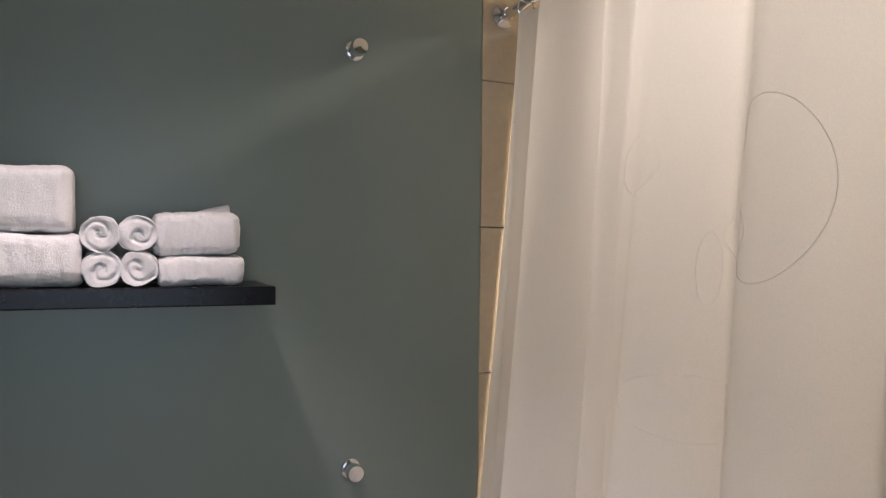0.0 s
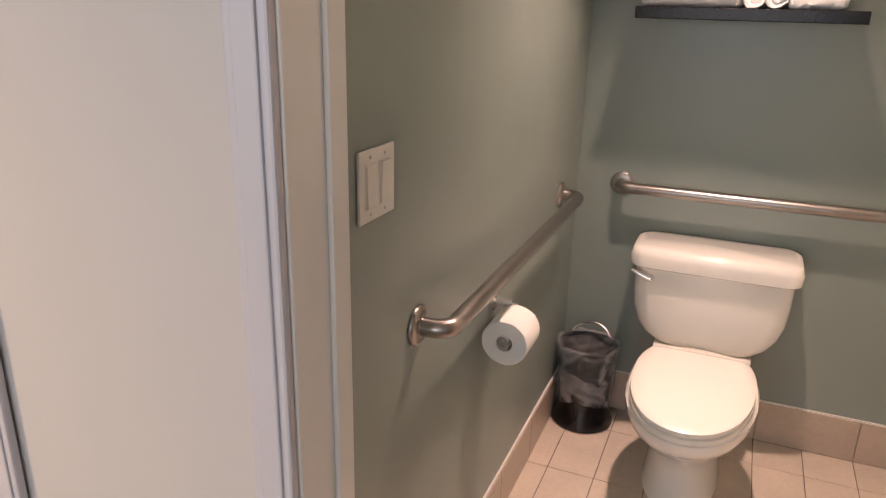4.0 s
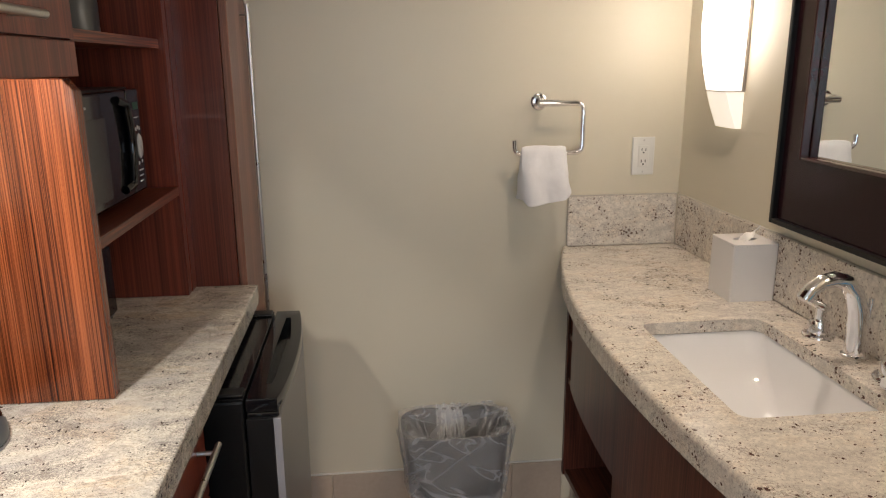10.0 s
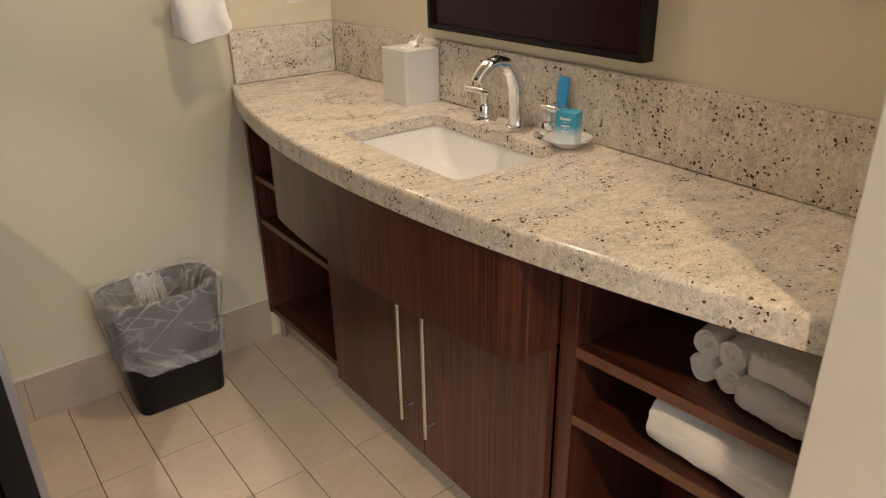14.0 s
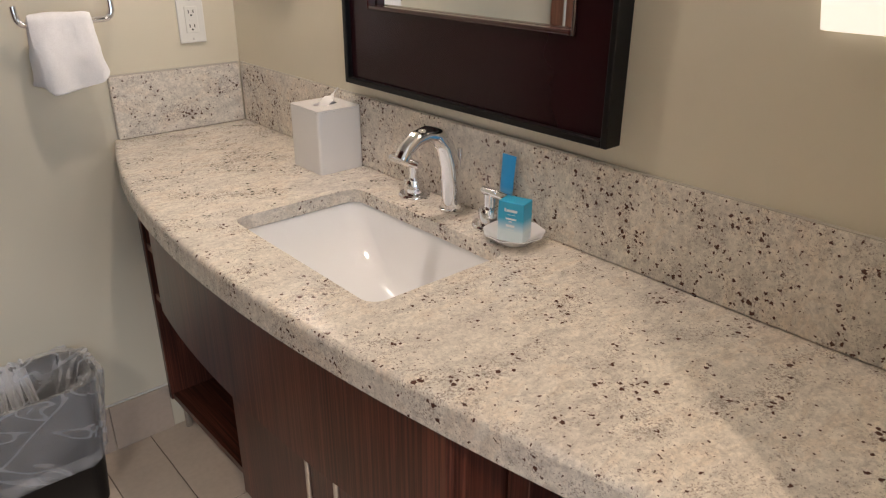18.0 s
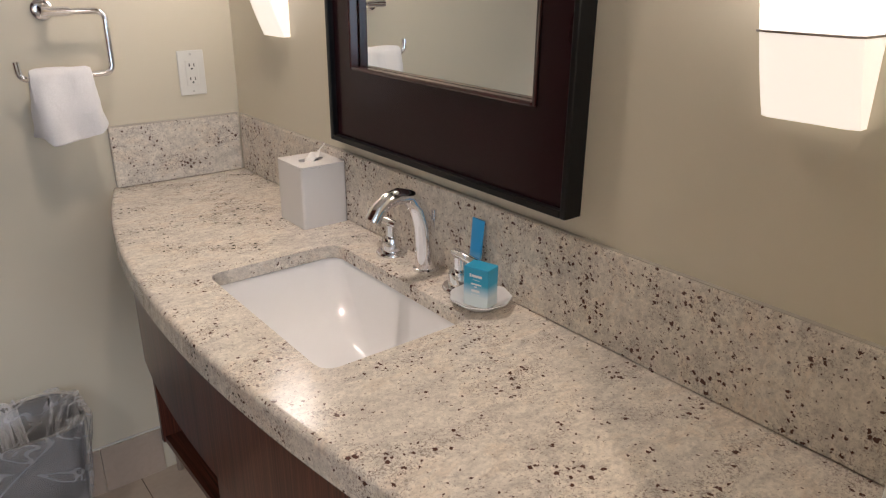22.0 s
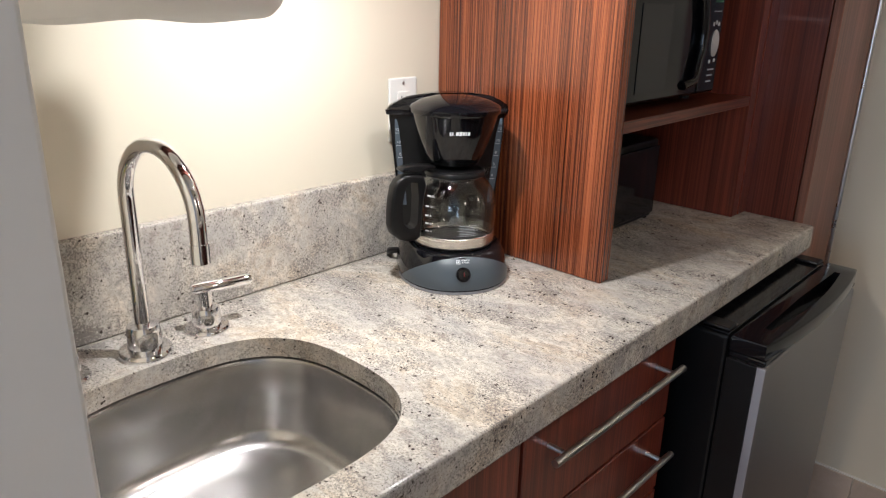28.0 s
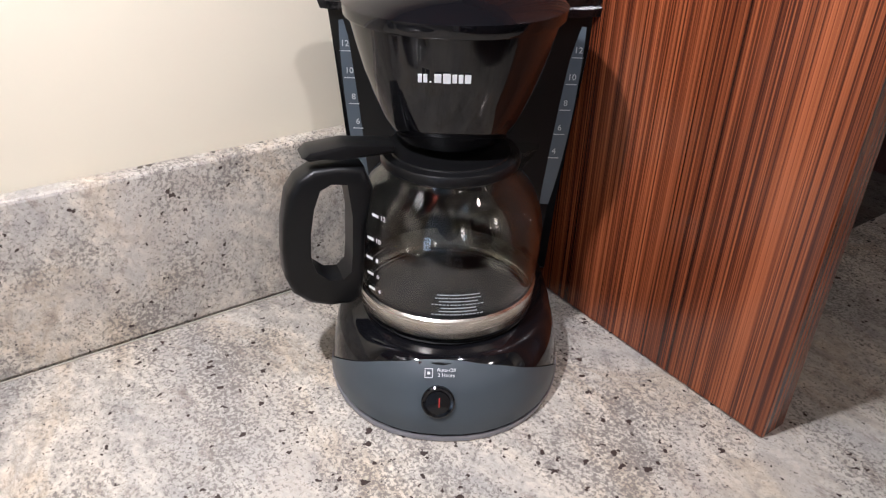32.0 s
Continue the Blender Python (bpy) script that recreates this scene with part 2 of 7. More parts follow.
def glass(name, tint=(0.96, 0.97, 0.96)):
    """Thin clear glass: seen through, with a sharp gloss that grows at a slant."""
    m, n, l, b = material(name)
    tr = n.new("ShaderNodeBsdfTransparent")
    tr.inputs["Color"].default_value = (*tint, 1)
    gl = n.new("ShaderNodeBsdfGlossy")
    gl.inputs["Roughness"].default_value = 0.02
    lw = n.new("ShaderNodeLayerWeight")
    pw = n.new("ShaderNodeMath")
    pw.operation = "POWER"
    pw.inputs[1].default_value = 4.5
    l.new(lw.outputs["Facing"], pw.inputs[0])
    fr = n.new("ShaderNodeMapRange")
    fr.inputs[3].default_value, fr.inputs[4].default_value = 0.05, 0.9
    l.new(pw.outputs[0], fr.inputs[0])
    mx = n.new("ShaderNodeMixShader")
    l.new(fr.outputs[0], mx.inputs[0])
    l.new(tr.outputs[0], mx.inputs[1])
    l.new(gl.outputs[0], mx.inputs[2])
    l.new(mx.outputs[0], n["Material Output"].inputs["Surface"])
    return m


def terry(name, colour=(0.89, 0.88, 0.89)):
    m, n, l, b = material(name)
    v = coords(n, l)
    f = noise_node(n, l, v, 420, 3.0, 0.7)
    g = noise_node(n, l, v, 40, 4.0, 0.6)
    l.new(ramp(n, l, f, [(0.3, tuple(c * 0.9 for c in colour)), (0.6, colour)]), b.inputs["Base Color"])
    b.inputs["Roughness"].default_value = 0.95
    b.inputs["Sheen Weight"].default_value = 0.4
    b.inputs["Specular IOR Level"].default_value = 0.1
    mx = n.new("ShaderNodeMath")
    mx.operation = "MULTIPLY_ADD"
    mx.inputs[1].default_value = 0.6
    l.new(f, mx.inputs[0])
    l.new(g, mx.inputs[2])
    l.new(bump(n, l, mx.outputs[0], 0.7, 0.004), b.inputs["Normal"])
    return m


def film(name, colour, alpha, crease, scale=14.0):
    """Thin hazy plastic film with slanting folds that are a little whiter."""
    m, n, l, b = material(name)
    v = coords(n, l)
    turn = n.new("ShaderNodeMapping")
    turn.vector_type = "TEXTURE"
    turn.inputs["Rotation"].default_value = (0.3, 0.8, 0.0)
    turn.inputs["Scale"].default_value = (1.0, 1.0, 4.0)
    l.new(v, turn.inputs["Vector"])
    f = noise_node(n, l, turn.outputs[0], scale, 3.0, 0.5, 0.6)
    b.inputs["Base Color"].default_value = (*colour, 1)
    b.inputs["Roughness"].default_value = 0.22
    r = ramp(n, l, f, [(0.36, (alpha * 0.75,) * 3), (0.47, (alpha,) * 3), (0.56, (alpha * 1.1,) * 3), (0.72, ((alpha + crease) / 2,) * 3)])
    # thin bright creases that run aslant in two directions
    for turned, sc in (((0.2, 0.95, 0.0), 15.0), ((0.0, -1.1, 0.3), 20.0)):
        mp = n.new("ShaderNodeMapping")
        mp.vector_type = "TEXTURE"
        mp.inputs["Rotation"].default_value = turned
        mp.inputs["Scale"].default_value = (1.0, 1.0, 6.0)
        l.new(v, mp.inputs["Vector"])
        ridge = noise_node(n, l, mp.outputs[0], sc, 1.0, 0.4, 0.0)
        line = ramp(n, l, ridge, [(0.52, (0, 0, 0)), (0.60, (crease * 0.75,) * 3), (0.63, (crease * 0.6,) * 3), (0.72, (0, 0, 0))])
        r = mix(n, l, 1.0, r, line, "LIGHTEN")
    l.new(r, b.inputs["Alpha"])
    l.new(bump(n, l, f, 0.8, 0.012), b.inputs["Normal"])
    return m


def sconce_mat():
    """Frosted glass in front of a lamp that sits at the middle of the shade."""
    m, n, l, b = material("sconce_glass")
    tc = n.new("ShaderNodeTexCoord")
    sep = n.new("ShaderNodeSeparateXYZ")
    l.new(tc.outputs["Object"], sep.inputs[0])
    mr = n.new("ShaderNodeMapRange")
    mr.interpolation_type = "SMOOTHSTEP"
    mr.inputs[1].default_value, mr.inputs[2].default_value = 0.20, 0.0
    mr.inputs[3].default_value, mr.inputs[4].default_value = 1.6, 14.5
    off = n.new("ShaderNodeMath")
    off.operation = "SUBTRACT"
    off.inputs[1].default_value = 0.285
    l.new(sep.outputs[2], off.inputs[0])
    ab = n.new("ShaderNodeMath")
    ab.operation = "ABSOLUTE"
    l.new(off.outputs[0], ab.inputs[0])
    l.new(ab.outputs[0], mr.inputs[0])
    b.inputs["Base Color"].default_value = (0.85, 0.83, 0.78, 1)
    b.inputs["Roughness"].default_value = 0.3
    b.inputs["Emission Color"].default_value = (1.0, 0.90, 0.80, 1)
    l.new(mr.outputs[0], b.inputs["Emission Strength"])
    return m


BEIGE_WALL = plain("beige_wall_paint", (0.665, 0.612, 0.492), 0.42, vary=0.025, scale=1.5, bump_s=0.05, bump_scale=220)
GREEN_WALL = plain("sage_wall_paint", (0.245, 0.295, 0.270), 0.36, vary=0.03, scale=1.5, bump_s=0.05, bump_scale=220)
HALL_WALL = plain("hall_wall_paint", (0.51, 0.49, 0.472), 0.55, vary=0.02, scale=1.5, bump_s=0.06, bump_scale=180)
CEILING = plain("ceiling_paint", (0.83, 0.82, 0.79), 0.8, vary=0.02)
CAULK = plain("caulk", (0.46, 0.43, 0.37), 0.6)
TRIM = plain("trim_paint", (0.74, 0.72, 0.68), 0.35, vary=0.02)
CASING = plain("casing_paint", (0.50, 0.49, 0.52), 0.35, vary=0.02)
NAVY = plain("navy_paint", (0.009, 0.011, 0.055), 0.5, spec=0.25)
CARPET = plain("carpet", (0.2, 0.17, 0.14), 0.95, vary=0.2, scale=90, bump_s=0.4)
FLOOR_TILE = tile_mat("floor_tile", (0.66, 0.56, 0.47))
BASE_TILE = tile_mat("base_tile", (0.50, 0.41, 0.335))
SHOWER_TILE = tile_mat("shower_tile", (0.62, 0.52, 0.38))
GROUT = plain("grout", (0.19, 0.15, 0.12), 0.9, vary=0.2, scale=30)
WOOD = wood("rosewood_veneer", (0.105, 0.022, 0.013), (0.158, 0.033, 0.018), (0.205, 0.046, 0.024), shade=0.5, run=0.006)
# Glossier, finer-striped rosewood; the lamp's bright orange is also put into its colour.
LIT_PANEL_WOOD = wood("lit_panel_veneer", (0.046, 0.012, 0.007), (0.170, 0.043, 0.016), (0.30, 0.085, 0.031), rough=0.22, stripe=620.0, shade=0.62, run=0.003)
WOOD_Y = wood("rosewood_veneer_along", (0.040, 0.010, 0.006), (0.14, 0.032, 0.014), (0.26, 0.072, 0.030), "y")
VWOOD = wood("vanity_veneer", (0.048, 0.015, 0.010), (0.086, 0.026, 0.017), (0.135, 0.044, 0.028))
VWOOD_Y = wood("vanity_veneer_along", (0.030, 0.010, 0.007), (0.065, 0.020, 0.012), (0.11, 0.036, 0.022), "y")
# Darker than the rosewood fronts; for cabinet bodies, backs and shelves.
DARK_Y = wood("dark_rosewood_veneer_along", (0.040, 0.010, 0.006), (0.095, 0.024, 0.012), (0.16, 0.045, 0.022), "y")
DARK_IN = wood("dark_rosewood_veneer", (0.034, 0.008, 0.006), (0.105, 0.022, 0.013), (0.165, 0.040, 0.022), run=0.006)
EDGE = plain("wood_edge_band", (0.15, 0.062, 0.038), 0.4, vary=0.12, scale=25)
K_GRANITE = granite("kitchen_granite", (0.60, 0.545, 0.465), (0.52, 0.440, 0.345), (0.43, 0.405, 0.370), (0.055, 0.040, 0.036), 0.27, 0.95, 5.0, 165.0, 0.66, 0.58)
V_GRANITE = granite("vanity_granite", (0.74, 0.687, 0.610), (0.70, 0.620, 0.53), (0.63, 0.580, 0.520), (0.10, 0.052, 0.040), 0.42, 0.66, 8.0, 118.0, 0.50)
STEEL = brushed("brushed_steel", (0.62, 0.60, 0.58), 0.28, (1, 1, 1), 0.04)
SINK_STEEL = brushed("sink_steel", (0.60, 0.59, 0.58), 0.24, (40, 1, 1), 0.1)
DRAIN_STEEL = brushed("drain_steel", (0.42, 0.41, 0.40), 0.34, (1, 1, 1), 0.1)
BAR_STEEL = brushed("bar_steel", (0.42, 0.385, 0.36), 0.32, (1, 1, 1), 0.1)
CHROME = plain("chrome", (0.82, 0.82, 0.84), 0.06, 1.0, vary=0.01)
BASIN_WHITE = plain("basin_porcelain", (0.83, 0.84, 0.86), 0.08, vary=0.01, coat=0.4)
PORCELAIN = plain("porcelain", (0.78, 0.76, 0.71), 0.10, vary=0.01, coat=0.4)
WHITE_PLASTIC = plain("white_plastic", (0.75, 0.74, 0.70), 0.35, vary=0.02)
CERAMIC = plain("white_ceramic", (0.76, 0.75, 0.75), 0.2, vary=0.01, coat=0.3)
BLACK_GLOSS = plain("black_gloss_plastic", (0.004, 0.004, 0.005), 0.07, vary=0.1, spec=0.45)
BLACK_SATIN = plain("black_satin_plastic", (0.005, 0.005, 0.0055), 0.34, vary=0.15, spec=0.28)
BLACK_PEBBLE = plain("black_textured_metal", (0.004, 0.004, 0.0045), 0.36, vary=0.1, bump_s=0.3, bump_scale=700, spec=0.22)
SHELF_BLACK = plain("black_lacquer", (0.006, 0.005, 0.0055), 0.28, vary=0.1, spec=0.3)
MAHOGANY = plain("dark_mahogany_lacquer", (0.019, 0.0048, 0.0068), 0.20, vary=0.06, scale=3, spec=0.3)
# Mahogany made redder: the reflection along the glass is put into the colour.
LIP_RED = plain("lip_lacquer_reflection", (0.040, 0.010, 0.010), 0.16, vary=0.08, scale=9, coat=0.3)
TERRY = terry("white_terry")
PAPER = plain("paper", (0.80, 0.79, 0.76), 0.95, vary=0.02, bump_s=0.2, bump_scale=250)
SLATE = plain("slate_blue_plastic", (0.055, 0.068, 0.08), 0.4, vary=0.05)
MIRROR = plain("mirror_silver", (0.86, 0.88, 0.86), 0.01, 1.0, vary=0.0)
CLEAR = glass("clear_glass")
SCONCE = sconce_mat()
SCONCE_END = glowing("sconce_glass_end", (1.0, 0.90, 0.76), 0.9)
LENS = glowing("downlight_lens", (1.0, 0.88, 0.72), 6.0)


# ---- mesh helpers ----
def place_of(ob):
    v = Vector((0, 0, 0))
    while ob:
        v += ob.location
        ob = ob.parent
    return v


def part(name, bm, mat, parent=None, label="", smooth=False):
    """Links a bmesh, given in the same space as its thing, as one mesh object under a thing or a part."""
    if smooth:
        for f in bm.faces:
            f.smooth = True
    me = bpy.data.meshes.new(name)
    bmesh.ops.recalc_face_normals(bm, faces=bm.faces)
    if parent:
        bmesh.ops.translate(bm, verts=bm.verts, vec=-place_of(parent))
    bm.to_mesh(me)
    bm.free()
    me.materials.append(mat)
    ob = new(name, me)
    if smooth:
        me.set_sharp_from_angle(angle=radians(42))
    if parent:
        ob.parent = parent
    if label:
        ob["label"] = label
    return ob


def thing(name, at, label, category, group=""):
    ob = new(name)
    ob.location = at
    ob.empty_display_size = 0.05
    return tagged(ob, label, category, group)


def structure(name, bm, mat, label, category, smooth=False):
    return tagged(part(name, bm, mat, smooth=smooth), label, category, kind="structure")


def box(x0, x1, y0, y1, z0, z1, bev=0.0, seg=2, bm=None):
    own = bm is None
    b2 = bmesh.new()
    bmesh.ops.create_cube(b2, size=1)
    for v in b2.verts:
        v.co = ((x0 + x1) / 2 + v.co.x * (x1 - x0), (y0 + y1) / 2 + v.co.y * (y1 - y0), (z0 + z1) / 2 + v.co.z * (z1 - z0))
    if bev:
        bmesh.ops.bevel(b2, geom=list(b2.edges), offset=bev, segments=seg, affect="EDGES", profile=0.5, clamp_overlap=True)
    if own:
        return b2
    return join(bm, b2)


def join(bm, other):
    me = bpy.data.meshes.new("tmp")
    other.to_mesh(me)
    other.free()
    bm.from_mesh(me)
    bpy.data.meshes.remove(me)
    return bm


def moved(bm, m):
    bmesh.ops.transform(bm, matrix=m, verts=bm.verts)
    return bm


def lathe(profile, seg=32, at=(0, 0, 0), bm=None, caps=True):
    """Turns a profile of (radius, z) about z."""
    bm = bm or bmesh.new()
    rings = []
    for r, z in profile:
        rings.append([bm.verts.new((at[0] + r * math.cos(2 * math.pi * k / seg), at[1] + r * math.sin(2 * math.pi * k / seg), at[2] + z)) for k in range(seg)])
    for a, b in zip(rings, rings[1:]):
        for k in range(seg):
            bm.faces.new((a[k], a[(k + 1) % seg], b[(k + 1) % seg], b[k]))
    if caps:
        if profile[0][0] > 1e-6:
            bm.faces.new(rings[0][::-1])
        if profile[-1][0] > 1e-6:
            bm.faces.new(rings[-1])
    return bm


def loft(sections, closed=True, caps=True, bm=None):
    """Skins a list of loops, each a list of points of the same length."""
    bm = bm or bmesh.new()
    rings = [[bm.verts.new(p) for p in s] for s in sections]
    n = len(rings[0])
    for a, b in zip(rings, rings[1:]):
        for k in range(n if closed else n - 1):
            bm.faces.new((a[k], a[(k + 1) % n], b[(k + 1) % n], b[k]))
    if caps and closed:
        bm.faces.new(rings[0][::-1])
        bm.faces.new(rings[-1])
    return bm


def tube(points, radius, seg=14, bm=None, caps=True):
    """A round bar along a path; radius is a number or one for each point."""
    pts = [Vector(p) for p in points]
    radii = radius if isinstance(radius, (list, tuple)) else [radius] * len(pts)
    up = None
    secs = []
    for i, p in enumerate(pts):
        d = (pts[min(i + 1, len(pts) - 1)] - pts[max(i - 1, 0)]).normalized()
        if up is None:
            up = Vector((0, 0, 1)) if abs(d.z) < 0.9 else Vector((1, 0, 0))
        side = d.cross(up).normalized()
        up = side.cross(d).normalized()
        secs.append([p + radii[i] * (math.cos(2 * math.pi * k / seg) * side + math.sin(2 * math.pi * k / seg) * up) for k in range(seg)])
    return loft(secs, True, caps, bm)


def arc_points(c, r, a0, a1, n, u, v):
    """Points of a circle's arc round c in the plane of u and v, degrees."""
    c, u, v = Vector(c), Vector(u), Vector(v)
    return [c + r * (math.cos(radians(a0 + (a1 - a0) * k / n)) * u + math.sin(radians(a0 + (a1 - a0) * k / n)) * v) for k in range(n + 1)]


def prism(outline, z0, z1, bev=0.0, seg=2, only_top=False):
    bm = bmesh.new()
    low = [bm.verts.new((x, y, z0)) for x, y in outline]
    high = [bm.verts.new((x, y, z1)) for x, y in outline]
    n = len(outline)
    bm.faces.new(low[::-1])
    top = bm.faces.new(high)
    for k in range(n):
        bm.faces.new((low[k], low[(k + 1) % n], high[(k + 1) % n], high[k]))
    if bev:
        edges = list(top.edges) if only_top else [e for e in bm.edges if abs(e.verts[0].co.z - e.verts[1].co.z) < 1e-6]
        bmesh.ops.bevel(bm, geom=edges, offset=bev, segments=seg, affect="EDGES", profile=0.5, clamp_overlap=True)
    return bm


def rounded(cx, cy, hx, hy, r, n=6):
    """Outline of a rectangle with round corners."""
    pts = []
    for sx, sy, a in ((1, 1, 0), (-1, 1, 90), (-1, -1, 180), (1, -1, 270)):
        for k in range(n + 1):
            t = radians(a + 90 * k / n)
            pts.append((cx + sx * (hx - r) + r * math.cos(t), cy + sy * (hy - r) + r * math.sin(t)))
    return pts


def plate_with_hole(outer, inner, z0, z1, bev=0.0):
    """A slab with a hole through it: outlines in the same turning sense, with any number of points."""
    bm = bmesh.new()
    loops = []
    for z in (z0, z1):
        for line in (outer, inner):
            vs = [bm.verts.new((x, y, z)) for x, y in line]
            loops.append([bm.edges.new((vs[k], vs[(k + 1) % len(vs)])) for k in range(len(vs))])
    bmesh.ops.triangle_fill(bm, use_beauty=True, edges=loops[0] + loops[1])
    bmesh.ops.triangle_fill(bm, use_beauty=True, edges=loops[2] + loops[3])
    for lo, hi in ((loops[0], loops[2]), (loops[1], loops[3])):
        for a, b in zip(lo, hi):
            bm.faces.new((a.verts[0], a.verts[1], b.verts[1], b.verts[0]))
    if bev:
        bmesh.ops.recalc_face_normals(bm, faces=bm.faces)
        es = [e for e in loops[2] + loops[0]]
        bmesh.ops.bevel(bm, geom=es, offset=bev, segments=3, affect="EDGES", profile=0.5, clamp_overlap=True)
    return bm


def handle_bar(name, a, b, out, r, mat, parent, inset=0.03, label="brushed steel bar handle"):
    """A bar handle from a to b, standing off along out on two posts."""
    a, b, out = Vector(a), Vector(b), Vector(out)
    d = (b - a).normalized()
    bm = tube([a + out, b + out], r, 12)
    for p in (a + d * inset, b - d * inset):
        tube([p, p + out], r * 0.7, 8, bm)
    return part(name, bm, mat, parent, label, smooth=True)

# ---- the setting ----
CEIL = 2.35
S = structure
S("ground", box(-3.0, 6.0, -5.0, 4.0, -0.30, -0.06), CARPET, "plain slab under the whole suite", "ground")
FLOOR = S("floor", box(0.07, 4.10, 0.62, 2.634, -0.06, -0.003), GROUT, "beige ceramic tile floor with dark grout", "floor")
S("floor_hall", box(-1.60, 4.30, -3.50, 0.62, -0.06, 0.0), CARPET, "brown carpeted hall floor", "floor")
S("ceiling", box(-1.70, 4.30, -3.60, 2.75, CEIL, CEIL + 0.10), CEILING, "flat white painted ceiling", "ceiling")
S("wall_kitchen", box(-0.05, 0.07, 0.746, 2.75, -0.06, CEIL), BEIGE_WALL, "cream painted wall behind the kitchenette", "wall")
S("wall_end", box(0.07, 1.99, 2.635, 2.75, -0.06, CEIL), BEIGE_WALL, "cream painted end wall between kitchenette and vanity", "wall")
S("wall_vanity", box(1.915, 1.988, 0.76, 2.635, -0.06, CEIL), BEIGE_WALL, "cream painted wall behind the vanity", "wall")
S("wall_toilet_side", box(1.99, 2.053, 0.70, 2.75, -0.06, CEIL), GREEN_WALL, "sage green painted side wall beside the toilet", "wall")
S("wall_toilet_back", box(2.053, 3.353, 2.396, 2.52, -0.06, CEIL), GREEN_WALL, "sage green painted wall behind the toilet", "wall")
W_SHOWER = S("wall_shower_end", box(3.353, 4.10, 2.404, 2.52, -0.06, CEIL), GROUT, "beige tiled end wall of the shower", "wall")
S("wall_shower_side", box(4.10, 4.20, 0.76, 2.52, -0.06, CEIL), SHOWER_TILE, "beige tiled long wall of the shower", "wall")
S("wall_toilet_front", box(2.902, 4.20, 0.67, 0.76, -0.06, CEIL), GREEN_WALL, "sage green wall beside the toilet room door", "wall")
S("wall_vanity_front", box(-0.05, 0.655, 0.67, 0.745, -0.06, CEIL), BEIGE_WALL, "cream wall beside the vanity room door", "wall")
S("wall_vanity_return", box(1.55, 1.99, 0.67, 0.76, -0.06, CEIL), BEIGE_WALL, "cream return wall at the end of the vanity", "wall")
S("wall_toilet_return", box(1.99, 2.095, 0.67, 0.70, -0.06, CEIL), GREEN_WALL, "sage green return wall by the toilet room door", "wall")
W_HALL = S("wall_hall", box(-1.60, 0.655, 0.58, 0.668, -0.06, CEIL), HALL_WALL, "off-white painted hall wall with two door openings", "wall")
part("pier", box(1.55, 2.095, 0.58, 0.668, -0.06, CEIL), HALL_WALL, W_HALL)
part("pier", box(2.902, 4.20, 0.58, 0.668, -0.06, CEIL), HALL_WALL, W_HALL)
part("lintel", box(0.655, 1.55, 0.58, 0.76, 2.065, CEIL), HALL_WALL, W_HALL)
part("lintel", box(2.095, 2.902, 0.58, 0.76, 2.065, CEIL), HALL_WALL, W_HALL)
S("wall_hall_left", box(-1.70, -1.60, -3.50, 0.668, -0.06, CEIL), HALL_WALL, "off-white painted hall side wall", "wall")
S("wall_hall_right", box(4.20, 4.30, -3.50, 0.76, -0.06, CEIL), HALL_WALL, "off-white painted hall side wall", "wall")
W_WIN = S("wall_window", box(-1.60, -1.5, -3.60, -3.50, -0.06, CEIL), HALL_WALL, "off-white painted wall with a wide window", "wall")
part("pier", box(3.8, 4.20, -3.60, -3.50, -0.06, CEIL), HALL_WALL, W_WIN)
part("parapet", box(-1.5, 3.8, -3.60, -3.50, -0.06, 0.6), HALL_WALL, W_WIN)
part("lintel", box(-1.5, 3.8, -3.60, -3.50, 2.15, CEIL), HALL_WALL, W_WIN)
win = S("window_1", box(-1.5, -1.45, -3.57, -3.53, 0.6, 2.15), TRIM, "white framed window letting in daylight", "window")
for n, b in (("window_frame", box(3.75, 3.8, -3.57, -3.53, 0.6, 2.15)), ("window_frame", box(-1.45, 3.75, -3.57, -3.53, 2.10, 2.15)),
             ("window_frame", box(-1.45, 3.75, -3.57, -3.53, 0.6, 0.65))):
    part(n, b, TRIM, win)


# door linings and casings
def door_trim(name, x0, x1, left_mat, right_mat, label, yl=0.748, cw=0.055):
    d = S(name, box(x0, x1, 0.578, 0.765, 2.045, 2.065), TRIM, label, "door frame")
    part("jamb", box(x0 - 0.018, x0, 0.576, yl, 0.0, 2.063, 0.003), left_mat, d)
    part("jamb", box(x1, x1 + 0.018, 0.576, 0.763, 0.0, 2.063, 0.003), right_mat, d)
    if right_mat is NAVY:
        part("door_stop", box(x1 - 0.011, x1 - 0.0005, 0.600, 0.722, 0.0, 2.044, 0.002), NAVY, d)
    for a, b in ((x0 - cw, x0 - 0.003), (x1 + 0.003, x1 + cw)):
        bm = box(a, b, 0.560, 0.576, 0.0, 2.11, 0.004)
        w = (b - a)
        box(a + w * 0.22, b - w * 0.22, 0.556, 0.562, 0.0, 2.105, 0.003, bm=bm)
        part("casing", bm, CASING, d)
    part("casing", box(x0 - 0.003, x1 + 0.003, 0.560, 0.576, 2.053, 2.11, 0.004), CASING, d)
    return d


door_trim("door_1", 0.672, 1.530, TRIM, TRIM, "white painted door frame of the vanity room, without a door")
door_trim("door_2", 2.113, 2.882, TRIM, NAVY, "white painted door frame of the toilet room, with a navy jamb", 0.703, 0.062)

part("stop", box(2.113, 2.121, 0.655, 0.695, 0.0, 2.04, 0.002), TRIM, bpy.data.objects["door_2"])

# ---- kitchenette ----
KZ, KF = 0.910, 0.628


